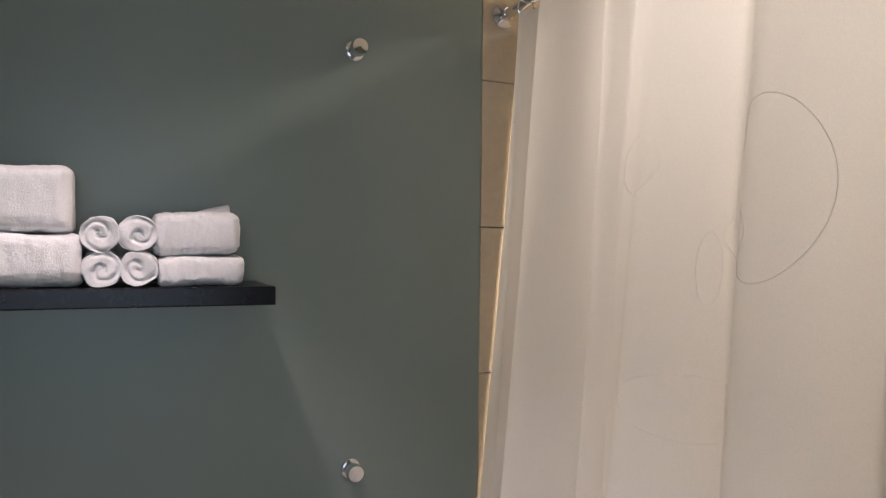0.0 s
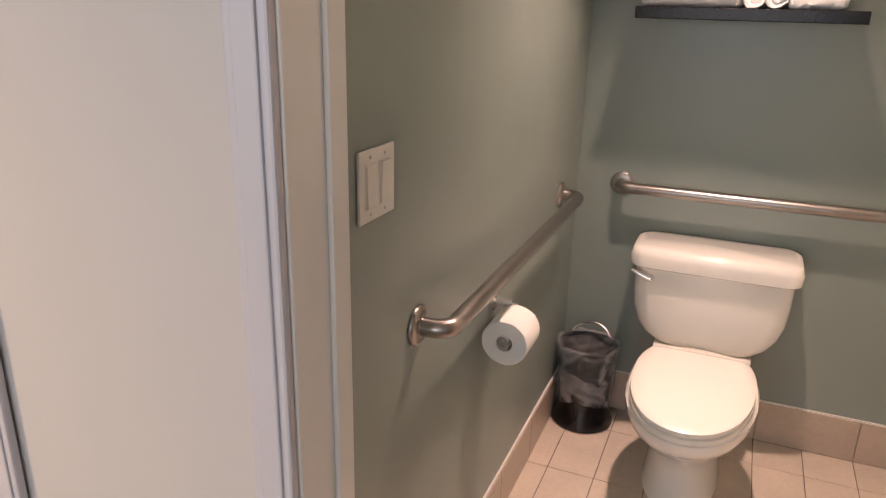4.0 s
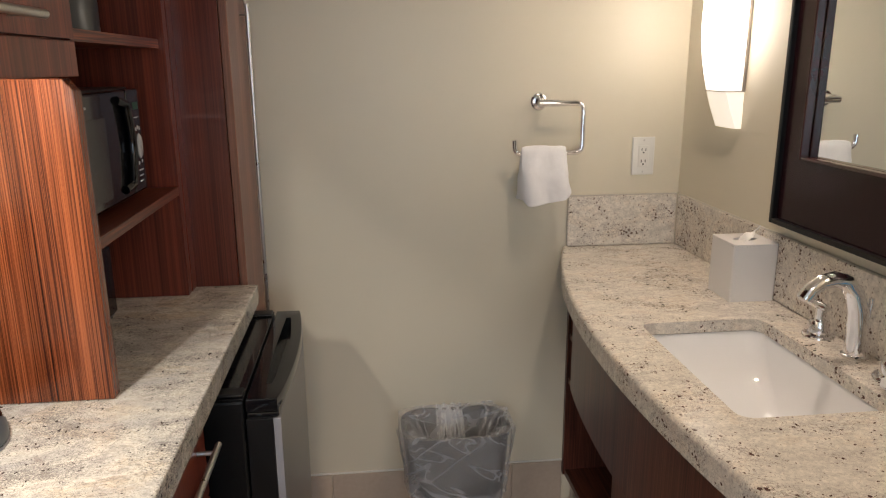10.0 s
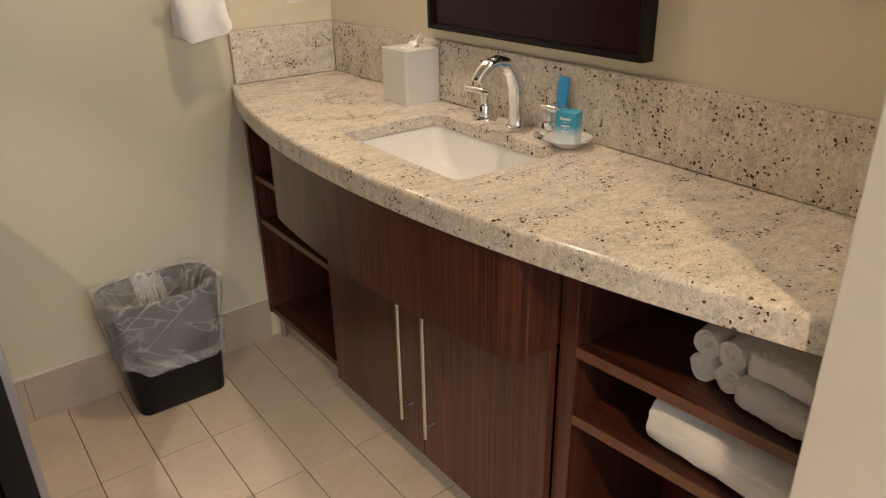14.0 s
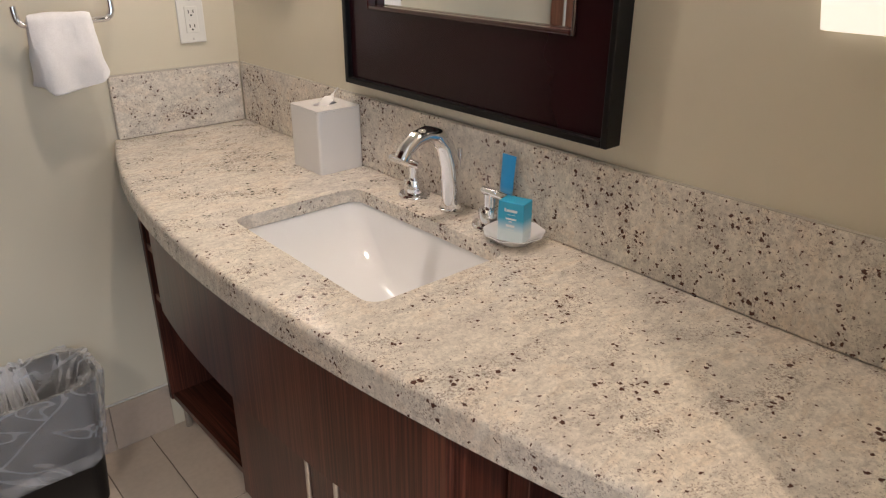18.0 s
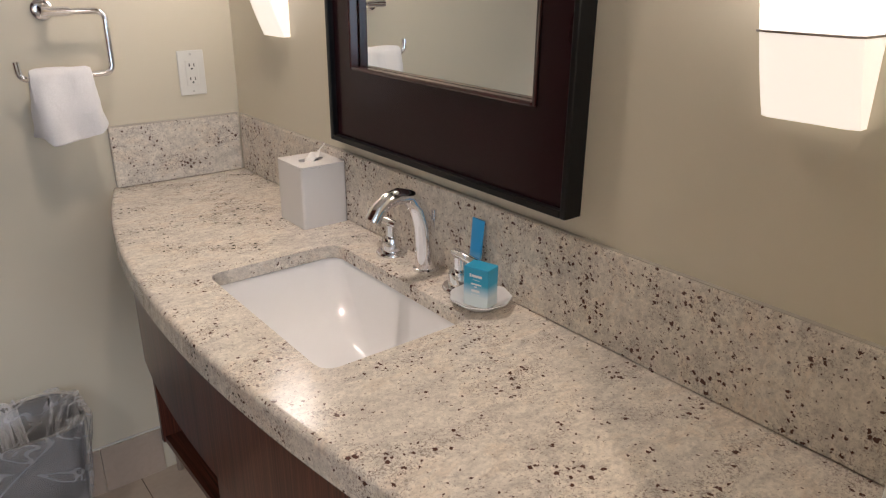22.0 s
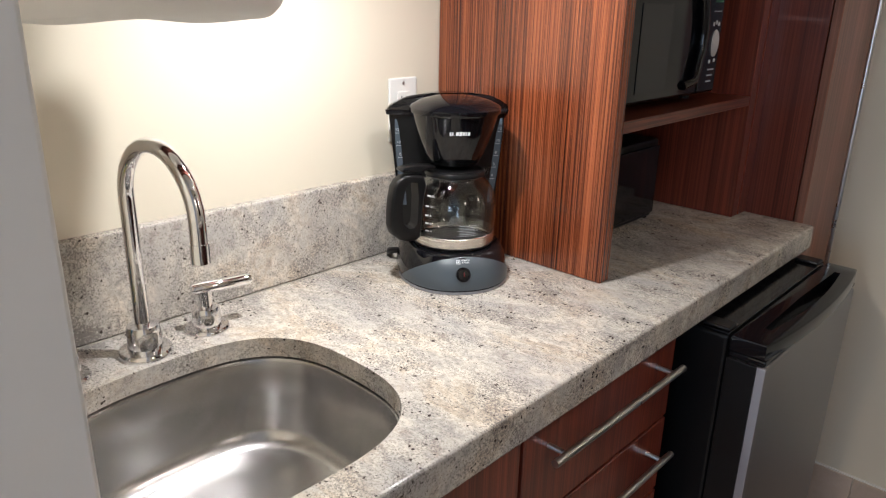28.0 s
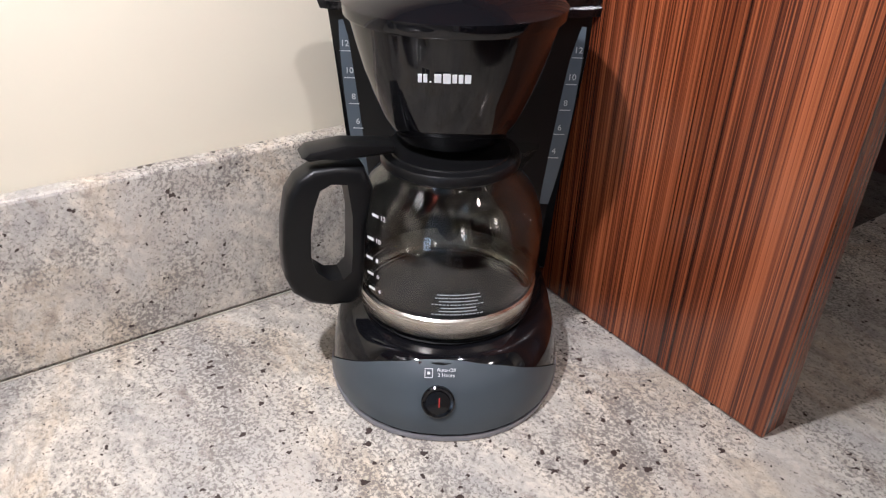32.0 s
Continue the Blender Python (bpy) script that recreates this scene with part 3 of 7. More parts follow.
def sink_loop(g=0.0, n=64):
    """Rim line of the bar sink: a rectangle with very round corners and bowed sides."""
    pts = []
    for k in range(n):
        c, s = math.cos(2 * math.pi * k / n), math.sin(2 * math.pi * k / n)
        pts.append((0.389 + (0.177 + g) * math.copysign(abs(c) ** 0.70, c), 0.992 + (0.192 + g) * math.copysign(abs(s) ** 0.70, s)))
    return pts


def kitchen_counter():
    t = thing("kitchen_counter", (0.35, 1.5, 0.855), "pale speckled granite kitchen counter with an undermount sink cutout", "counter")
    outer = [(0.072, 0.747), (KF, 0.747), (KF, 2.345), (0.072, 2.345)]
    hole = sink_loop()
    bm = plate_with_hole(outer, hole, 0.880, KZ, 0.0)
    box(KF - 0.035, KF, 0.747, 2.345, 0.855, 0.8795, bm=bm)
    box(0.35, KF - 0.035, 2.315, 2.345, 0.855, 0.8795, bm=bm)
    es = [e for e in bm.edges if all(v.co.z > KZ - 1e-4 and v.co.x > 0.08 and (v.co.x > KF - 1e-4) for v in e.verts) or all(abs(v.co.x - KF) < 1e-4 and v.co.z < 0.856 for v in e.verts)]
    bmesh.ops.bevel(bm, geom=es, offset=0.005, segments=3, affect="EDGES", profile=0.5)
    part("slab", bm, K_GRANITE, t)
    bm = box(0.072, 0.092, 0.750, 1.674, KZ + 0.001, 1.065, 0.003)
    part("backsplash", bm, K_GRANITE, t)
    return t


def kitchen_sink():
    t = thing("kitchen_sink", (0.400, 0.975, 0.70), "brushed stainless steel undermount bar sink", "sink")
    secs = []
    for z, g in ((0.8780, 0.01), (0.8780, -0.003), (0.8732, -0.005), (0.8156, -0.010), (0.7716, -0.015), (0.7532, -0.024), (0.7460, -0.040), (0.7428, -0.075), (0.7404, -0.118)):
        secs.append([(x, y, z) for x, y in sink_loop(g)])
    bm = loft(secs, caps=False)
    bm.faces.new([v for v in bm.verts][-len(secs[0]):])
    part("basin", bm, SINK_STEEL, t, smooth=True)
    dr = part("drain", lathe([(0.0, -0.004), (0.030, -0.004), (0.033, 0.001), (0.036, 0.0015), (0.037, 0.004), (0.042, 0.0055), (0.048, 0.004), (0.052, 0.003), (0.055, 0.0005)], 40, (0.420, 0.992, 0.7425)), DRAIN_STEEL, t, "brushed steel basket drain", True)
    bm = lathe([(0.0, 0.004), (0.009, 0.004), (0.010, 0.001), (0.013, 0.0005), (0.014, 0.003), (0.019, 0.003), (0.020, 0.0), (0.024, 0.0), (0.025, 0.0025), (0.028, 0.002)], 28, (0.420, 0.992, 0.7390))
    part("strainer", bm, DRAIN_STEEL, dr, smooth=True)
    return t


def lever_handle(t, x, y, z, d):
    """A chrome tap handle: round base, stem and a cross lever along d."""
    bm = lathe([(0.0325, 0), (0.0325, 0.004), (0.030, 0.007), (0.0215, 0.008), (0.0205, 0.030), (0.0185, 0.036), (0.011, 0.037), (0.011, 0.062)], 24, (x, y, z))
    h = part("tap_handle", bm, CHROME, t, smooth=True)
    d = Vector(d).normalized()
    c = Vector((x, y, z + 0.066))
    a, b = c - d * 0.018, c + d * 0.070
    part("lever", tube([a, a + d * 0.004, b - d * 0.004, b], [0.0075, 0.0090, 0.0090, 0.0075], 14), CHROME, h, smooth=True)


def kitchen_tap():
    t = thing("kitchen_tap", (0.170, 0.994, KZ), "chrome gooseneck kitchen tap with two lever handles", "tap")
    part("base", lathe([(0.0365, 0), (0.0365, 0.005), (0.034, 0.009), (0.0235, 0.010), (0.0225, 0.038), (0.0205, 0.044), (0.0125, 0.046)], 28, (0.170, 0.994, KZ)), CHROME, t, smooth=True)
    x0, y0 = 0.170, 0.994
    d = Vector((0.997, 0.07, 0))
    pts = [Vector((x0, y0, KZ + 0.045)), Vector((x0, y0, KZ + 0.15)), Vector((x0, y0, KZ + 0.222))]
    pts += arc_points((x0 + d.x * 0.080, y0 + d.y * 0.080, KZ + 0.222), 0.080, 180, 0, 16, d, (0, 0, 1))[1:]
    end = pts[-1]
    pts += [end - Vector((0, 0, 0.012)), end - Vector((0, 0, 0.026))]
    part("spout", tube(pts, 0.0102, 16), CHROME, t, smooth=True)
    part("aerator", tube([end - Vector((0, 0, 0.024)), end - Vector((0, 0, 0.048))], 0.0116, 16), CHROME, t, smooth=True)
    lever_handle(t, 0.158, 1.094, KZ, (0.22, 1, 0))
    lever_handle(t, 0.169, 0.886, KZ, (-0.05, -1, 0))
    return t


def front(name, parent, y0, y1, z0, z1, x=0.61, mat=WOOD, label=""):
    return part(name, box(x - 0.019, x, y0 + 0.002, y1 - 0.002, z0 + 0.002, z1 - 0.002, 0.0015, 1), mat, parent, label)


def sink_cabinet():
    t = thing("sink_cabinet", (0.35, 1.02, 0), "dark rosewood sink base cabinet with a bar handle", "cabinet")
    bm = box(0.075, 0.588, 0.749, 0.767, 0.10, 0.70)
    box(0.075, 0.588, 1.264, 1.282, 0.10, 0.853, bm=bm)
    box(0.075, 0.588, 0.767, 1.264, 0.10, 0.118, bm=bm)
    part("body", bm, DARK_IN, t)
    front("false_front", t, 0.749, 1.282, 0.702, 0.850)
    d = front("door", t, 0.749, 1.282, 0.10, 0.700)
    handle_bar("handle", (0.61, 0.83, 0.655), (0.61, 1.245, 0.655), (0.036, 0, 0), 0.006, STEEL, d)
    part("toe_kick", box(0.50, 0.515, 0.749, 1.282, 0.0, 0.10), BASE_TILE, t)
    return t


def drawer_cabinet():
    t = thing("drawer_cabinet", (0.35, 1.5, 0), "dark rosewood three-drawer base cabinet with bar handles", "cabinet")
    bm = box(0.075, 0.588, 1.286, 1.304, 0.10, 0.853)
    box(0.075, 0.588, 1.704, 1.722, 0.0, 0.853, bm=bm)
    box(0.075, 0.588, 1.304, 1.704, 0.10, 0.118, bm=bm)
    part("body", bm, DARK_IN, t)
    for z0, z1, hz in ((0.684, 0.850, 0.803), (0.528, 0.682, 0.632), (0.10, 0.526, 0.472)):
        d = front("drawer", t, 1.286, 1.722, z0, z1)
        handle_bar("handle", (0.61, 1.315, hz), (0.61, 1.690, hz), (0.032, 0, 0), 0.006, STEEL, d)
    part("toe_kick", box(0.50, 0.515, 1.286, 1.722, 0.0, 0.10), BASE_TILE, t)
    return t


def upper_cabinet():
    t = thing("upper_cabinet", (0.27, 1.2, 1.46), "rosewood wall cabinet with a ribbed frosted flip-up panel", "cabinet")
    bm = box(0.072, 0.456, 0.749, 0.767, 1.475, 2.30)
    box(0.072, 0.456, 1.682, 1.700, 1.478, 2.30, bm=bm)
    box(0.072, 0.456, 0.767, 1.682, 1.594, 1.612, bm=bm)
    box(0.072, 0.090, 0.767, 1.682, 1.612, 2.30, bm=bm)
    box(0.090, 0.456, 0.767, 1.682, 1.832, 1.850, bm=bm)
    box(0.090, 0.456, 0.767, 1.682, 2.282, 2.30, bm=bm)
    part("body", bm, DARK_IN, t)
    part("valance", box(0.456, 0.475, 0.749, 1.704, 1.463, 1.518, 0.0015, 1), WOOD, t)
    # Added unseen strip that keeps lamp light out of the gap above the valance.
    part("light_rail", box(0.440, 0.4555, 0.768, 1.681, 1.5165, 1.5935), WOOD, t)
    # flip-up door with a window
    y0, y1, z0, z1 = 0.751, 1.702, 1.521, 1.836
    oy = [(y0, z0), (y1, z0), (y1, z1), (y0, z1)]
    cy, cz = (0.84 + 1.652) / 2, (1.579 + 1.772) / 2
    hole = rounded(cy, cz, (1.652 - 0.84) / 2, (1.772 - 1.579) / 2, 0.008, 4)
    bm = plate_with_hole(oy, hole, 0.456, 0.475)
    moved(bm, Matrix(((0, 0, 1, 0), (1, 0, 0, 0), (0, 1, 0, 0), (0, 0, 0, 1))))
    d = part("door", bm, WOOD, t)
    # ribbed panel
    secs = []
    n = 270
    for k in range(n + 1):
        y = 0.835 + (1.657 - 0.835) * k / n
        x = 0.4605 + (0.0001 if k % 2 else 0.0)
        secs.append([(x, y, 1.572), (x, y, 1.779)])
    part("ribbed_panel", loft(secs, closed=False, caps=False), RIBBED, d, "frosted ribbed panel")
    handle_bar("handle", (0.475, 0.955, 1.547), (0.475, 1.530, 1.547), (0.030, 0, 0), 0.0065, STEEL, d, 0.04)
    # upper open bay front frame
    bm = box(0.456, 0.475, 0.751, 1.645, 1.840, 1.882, 0.0015, 1)
    box(0.456, 0.475, 1.645, 1.704, 1.840, 2.30, 0.0015, 1, bm=bm)
    box(0.456, 0.475, 0.751, 0.82, 1.884, 2.30, bm=bm)
    part("face_frame", bm, WOOD, t)
    return t


def shelf_tower():
    t = thing("shelf_tower", (0.27, 2.0, KZ), "tall open rosewood shelf unit standing on the counter", "shelf")
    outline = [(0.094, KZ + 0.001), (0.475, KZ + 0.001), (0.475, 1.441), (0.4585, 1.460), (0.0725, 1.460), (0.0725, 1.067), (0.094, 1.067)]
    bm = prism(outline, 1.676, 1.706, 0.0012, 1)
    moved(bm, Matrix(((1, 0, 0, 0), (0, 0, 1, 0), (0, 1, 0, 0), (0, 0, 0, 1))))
    part("divider", bm, LIT_PANEL_WOOD, t, "glossy rosewood side panel with a clipped corner")
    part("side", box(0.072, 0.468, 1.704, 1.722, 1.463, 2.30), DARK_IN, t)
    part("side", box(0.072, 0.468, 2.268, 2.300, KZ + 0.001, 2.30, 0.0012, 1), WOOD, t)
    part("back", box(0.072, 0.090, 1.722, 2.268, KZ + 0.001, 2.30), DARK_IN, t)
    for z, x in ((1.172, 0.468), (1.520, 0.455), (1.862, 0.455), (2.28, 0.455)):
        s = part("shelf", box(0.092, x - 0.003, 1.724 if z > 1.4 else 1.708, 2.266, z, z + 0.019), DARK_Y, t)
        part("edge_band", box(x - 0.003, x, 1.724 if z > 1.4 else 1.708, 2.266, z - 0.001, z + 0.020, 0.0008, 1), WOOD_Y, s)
    return t


def tall_cabinet():
    t = thing("tall_cabinet", (0.34, 2.48, 0), "tall rosewood closet cabinet with a long bar handle", "cabinet")
    part("side", box(0.072, 0.579, 2.348, 2.366, 0.0, 2.30, 0.001, 1), WOOD, t)
    part("filler", box(0.072, 0.470, 2.302, 2.346, KZ + 0.002, 2.30), WOOD, t)
    part("body", box(0.072, 0.577, 2.368, 2.632, 0.0, 2.30), DARK_IN, t)
    d = part("door", box(0.581, 0.601, 2.350, 2.631, 0.10, 2.298, 0.0015, 1), EDGE_DOOR, t, "plain brown closet door")
    handle_bar("handle", (0.601, 2.545, 0.70), (0.601, 2.545, 1.640), (0.020, 0, 0), 0.0055, STEEL, d, 0.03)
    return t


def fridge():
    t = thing("mini_fridge", (0.42, 2.05, 0), "black mini fridge with a brushed steel door", "fridge")
    part("body", box(0.11, 0.672, 1.790, 2.318, 0.02, 0.838, 0.006), BLACK_PEBBLE, t)
    bm = box(0.676, 0.742, 1.792, 2.316, 0.05, 0.800, 0.006)
    d = part("door", bm, FRIDGE_STEEL, t, "brushed stainless door")
    # black cap: bowed grip in front of an open channel
    n = 18
    ys = [1.790 + 0.528 * k / n for k in range(n + 1)]
    outer = [(0.677, 1.790), (0.677, 2.318)][::-1] + [(0.738 + 0.020 * math.sin(math.pi * k / n) ** 0.8, y) for k, y in enumerate(ys)]
    hole = [(0.708, 1.86), (0.704, 2.05), (0.708, 2.262)][::-1] + [(0.716 + 0.018 * math.sin(math.pi * (0.06 + 0.88 * k / n)), 1.86 + 0.402 * k / n) for k in range(n + 1)]
    cap = part("cap", box(0.677, 0.740, 1.791, 2.317, 0.8015, 0.812, 0.003), BLACK_GLOSS, d, "glossy black door cap")
    part("grip", plate_with_hole(outer, hole, 0.8125, 0.842, 0.003), BLACK_GLOSS, cap, smooth=True)
    part("top_plate", box(0.115, 0.672, 1.793, 2.315, 0.8385, 0.842, 0.002), BLACK_GLOSS, t)
    for y in (1.81, 2.285):
        part("hinge_cover", box(0.62, 0.67, y - 0.012, y + 0.025, 0.8425, 0.849, 0.003), BLACK_SATIN, t)
    part("side_panel", box(0.676, 0.7285, 1.785, 1.7915, 0.05, 0.800, 0.001), BLACK_SATIN, d)
    part("side_trim", box(0.729, 0.744, 1.785, 1.7915, 0.05, 0.800, 0.001), STEEL_GREY, d)
    for x, y in ((0.16, 1.84), (0.16, 2.27), (0.62, 1.84), (0.62, 2.27)):
        part("foot", lathe([(0.018, 0), (0.018, 0.02)], 12, (x, y, 0.0)), BLACK_SATIN, t)
    return t


def ribbed_mat():
    m, n, l, b = material("ribbed_frosted_panel")
    v = coords(n, l, (1, 1, 0.05))
    f = noise_node(n, l, v, 90, 2.0)
    l.new(ramp(n, l, f, [(0.3, (0.72, 0.71, 0.68)), (0.7, (0.75, 0.74, 0.72))]), b.inputs["Base Color"])
    b.inputs["Metallic"].default_value = 0.9
    b.inputs["Roughness"].default_value = 0.36
    return m


RIBBED = ribbed_mat()
EDGE_DOOR = wood("closet_veneer", (0.19, 0.078, 0.050), (0.24, 0.10, 0.065), (0.28, 0.12, 0.08))
FRIDGE_STEEL = brushed("fridge_steel", (0.33, 0.33, 0.34), 0.34, (1, 1, 40))
STEEL_GREY = plain("fridge_side_trim", (0.30, 0.30, 0.33), 0.4, 0.4)
kitchen_counter()
kitchen_sink()
kitchen_tap()
sink_cabinet()
drawer_cabinet()
upper_cabinet()
shelf_tower()
tall_cabinet()
fridge()
for x, y, z, _ in PUCKS:
    puck_light = thing("puck_light", (x, y, z + 0.0015), "small white puck lamp under the wall cabinet", "lamp", "lamps under the wall cabinet")
    part("housing", lathe([(0.028, 0.0), (0.033, 0.003), (0.034, 1.5935 - z - 0.0015)], 28, (x, y, z + 0.0015)), WHITE_PLASTIC, puck_light, smooth=True)

# ---- vanity ----
VZ, VX = 0.915, 1.905


def vanity_edge(y, inset=0.0):
    """Front line of the bowed vanity top."""
    f = (y - 0.76) / (2.635 - 0.76)
    return 1.557 - 0.012 * f - 0.52 * f * (1 - f) - 0.14 * f * f * (1 - f) + inset


def vanity_top():
    t = thing("vanity_counter", (1.7, 1.7, 0.865), "speckled beige granite vanity top with a bowed front", "counter")
    n = 40
    line = [(vanity_edge(0.762 + (2.633 - 0.762) * k / n), 0.762 + (2.633 - 0.762) * k / n) for k in range(n + 1)]
    back = [(x + 0.04, y) for x, y in line]
    outer = back[::-1] + [(1.923, 0.762), (1.923, 2.633)]
    hole = rounded(1.664, 1.693, 0.141, 0.224, 0.028, 6)
    bm = plate_with_hole(outer, hole, 0.887, VZ, 0.0)
    nose = [(0.04, 0.862)] + [(0.005 - 0.005 * math.sin(radians(a)), 0.867 - 0.005 * math.cos(radians(a))) for a in (0, 30, 60, 90)]
    nose += [(0.010 - 0.010 * math.cos(radians(a)), VZ - 0.010 + 0.010 * math.sin(radians(a))) for a in (0, 18, 36, 54, 72, 90)] + [(0.04, VZ)]
    loft([[(x + dx, y, z) for dx, z in nose] for x, y in line], bm=bm)
    part("slab", bm, V_GRANITE, t)
    part("backsplash", box(1.905, 1.924, 0.763, 2.614, VZ + 0.001, 1.076, 0.003), V_GRANITE, t)
    part("side_splash", box(1.553, 1.904, 2.616, 2.634, VZ + 0.001, 1.076, 0.003), V_GRANITE, t)
    return t


def vanity_basin():
    """Undermount bowl: steep back and side walls, and a long scooped slope from the far end down to the drain."""
    t = thing("vanity_basin", (1.664, 1.693, 0.75), "white rectangular undermount washbasin", "sink")
    secs = []
    for z, x0, x1, y0, y1, r in ((0.885, 1.518, 1.822, 1.482, 1.934, 0.036), (0.885, 1.526, 1.814, 1.490, 1.926, 0.032), (0.876, 1.529, 1.811, 1.493, 1.922, 0.032), (0.845, 1.533, 1.806, 1.500, 1.905, 0.036),
                                 (0.810, 1.540, 1.796, 1.510, 1.872, 0.044), (0.785, 1.549, 1.784, 1.522, 1.832, 0.050), (0.766, 1.562, 1.768, 1.538, 1.788, 0.052), (0.754, 1.582, 1.748, 1.560, 1.742, 0.048), (0.749, 1.622, 1.712, 1.590, 1.690, 0.030)):
        secs.append([(x - 0.006, y - 0.015, z) for x, y in rounded((x0 + x1) / 2, (y0 + y1) / 2, (x1 - x0) / 2, (y1 - y0) / 2 + 0.008, r, 8)])
    bm = loft(secs, caps=False)
    bm.faces.new([v for v in bm.verts][-len(secs[0]):])
    part("bowl", bm, BASIN_WHITE, t, smooth=True)
    part("drain", lathe([(0.0, 0.004), (0.016, 0.004), (0.020, 0.001), (0.028, 0.0005)], 24, (1.667, 1.640, 0.7495)), CHROME, t, smooth=True)
    return t


def vanity_cabinet():
    t = thing("vanity_cabinet", (1.72, 1.7, 0), "dark veneered vanity cabinet with a bowed drawer and open side shelves", "cabinet")
    part("back", box(1.905, 1.922, 0.764, 2.630, 0.12, 0.858), DARK_IN, t)
    part("end_panel", box(1.566, 1.905, 2.612, 2.631, 0.105, 0.858, 0.001, 1), VWOOD, t)
    for y0, y1 in ((2.092, 2.112), (1.192, 1.232)):
        part("upright", box(1.574, 1.905, y0, y1, 0.105, 0.858, 0.001, 1), VWOOD, t)
    part("end_panel", box(1.600, 1.905, 0.764, 0.782, 0.105, 0.858), VWOOD, t)
    part("bottom", prism([(1.905, 0.782), (1.905, 2.612), (1.572, 2.612), (1.592, 1.20), (1.618, 0.782)], 0.105, 0.125), VWOOD_Y, t)
    for z in (0.622, 0.466):
        s = part("shelf", box(1.576, 1.905, 2.113, 2.611, z - 0.018, z), VWOOD_Y, t)
        part("edge_band", box(1.572, 1.5755, 2.113, 2.611, z - 0.0185, z + 0.0005), EDGE, s)
    for z in (0.660, 0.510):
        s = part("shelf", prism([(1.905, 0.783), (1.905, 1.191), (1.5785, 1.191), (1.617, 0.783)], z - 0.020, z), VWOOD_Y, t)
        part("edge_band", prism([(1.578, 1.191), (1.575, 1.191), (1.6135, 0.783), (1.6165, 0.783)], z - 0.0205, z + 0.0005), EDGE, s, "paler edge band")

    # bowed drawer box above, flat doors below
    n = 16
    ys = [1.236 + (2.160 - 1.236) * k / n for k in range(n + 1)]
    out = [(vanity_edge(y, 0.014), y) for y in ys] + [(vanity_edge(y, 0.014) + 0.02, y) for y in ys[::-1]]
    part("drawer_front", prism(out, 0.645, 0.858, 0.001, 1), VWOOD, t, "wide bowed drawer front")
    part("drawer_side", box(vanity_edge(1.245, 0.014) + 0.019, 1.60, 1.2365, 1.252, 0.646, 0.858), VWOOD, t)
    part("drawer_side", box(vanity_edge(2.15, 0.014) + 0.019, 1.60, 2.144, 2.1595, 0.646, 0.858), VWOOD, t)
    part("drawer_floor", prism([(1.60, 1.254), (1.60, 2.142)] + [(vanity_edge(y, 0.014) + 0.021, y) for y in ys[-2:1:-1]], 0.647, 0.657), VWOOD, t)
    for y0, y1, hy in ((1.236, 1.658, 1.608), (1.662, 2.112, 1.710)):
        d = part("door", box(1.554, 1.573, y0, y1, 0.105, 0.6425, 0.001, 1), VWOOD, t)
        handle_bar("handle", (1.554, hy, 0.21), (1.554, hy, 0.60), (-0.030, 0, 0), 0.0058, STEEL, d, 0.035)
    part("plinth", prism([(1.905, 0.764), (1.905, 2.631), (1.622, 2.631), (1.640, 1.7), (1.650, 0.764)], 0.0, 0.104), BASE_TILE, t, "tiled plinth")
    part("leg_pin", lathe([(0.010, 0), (0.010, 0.104)], 10, (1.600, 2.60, 0.0)), STEEL, t)
    return t


def mirror():
    t = thing("wall_mirror", (1.90, 1.705, 1.11), "tall wall mirror in a wide dark mahogany frame", "mirror")
    y0, y1, z0, z1 = 1.345, 2.050, 1.108, 2.085
    part("glass", box(1.911, 1.914, y0 + 0.06, y1 - 0.06, z0 + 0.13, z1 - 0.06), MIRROR, t)
    for a, b, c, d in ((y0 + 0.012, y0 + 0.085, z0 + 0.012, z1 - 0.012), (y1 - 0.075, y1 - 0.012, z0 + 0.012, z1 - 0.012), (y0 + 0.085, y1 - 0.075, z0 + 0.012, z0 + 0.158), (y0 + 0.085, y1 - 0.075, z1 - 0.085, z1 - 0.012)):
        part("frame_board", box(1.893, 1.922, a, b, c, d), MAHOGANY, t)
    for a, b, c, d in ((y0, y0 + 0.012, z0, z1), (y1 - 0.012, y1, z0, z1), (y0 + 0.012, y1 - 0.012, z0, z0 + 0.012), (y0 + 0.012, y1 - 0.012, z1 - 0.012, z1)):
        part("outer_rim", box(1.880, 1.923, a, b, c, d, 0.002), BLACK_SATIN, t, "black rim")
    for a, b, c, d in ((y0 + 0.085, y0 + 0.093, z0 + 0.158, z1 - 0.085), (y1 - 0.083, y1 - 0.075, z0 + 0.158, z1 - 0.085), (y0 + 0.093, y1 - 0.083, z0 + 0.158, z0 + 0.166), (y0 + 0.093, y1 - 0.083, z1 - 0.093, z1 - 0.085)):
        # the lip's red stands for a reflection, on all four sides
        part("inner_lip", box(1.889, 1.9105, a, b, c, d, 0.003), LIP_RED, t, "inner lip with a reddish reflection in its colour")
    return t


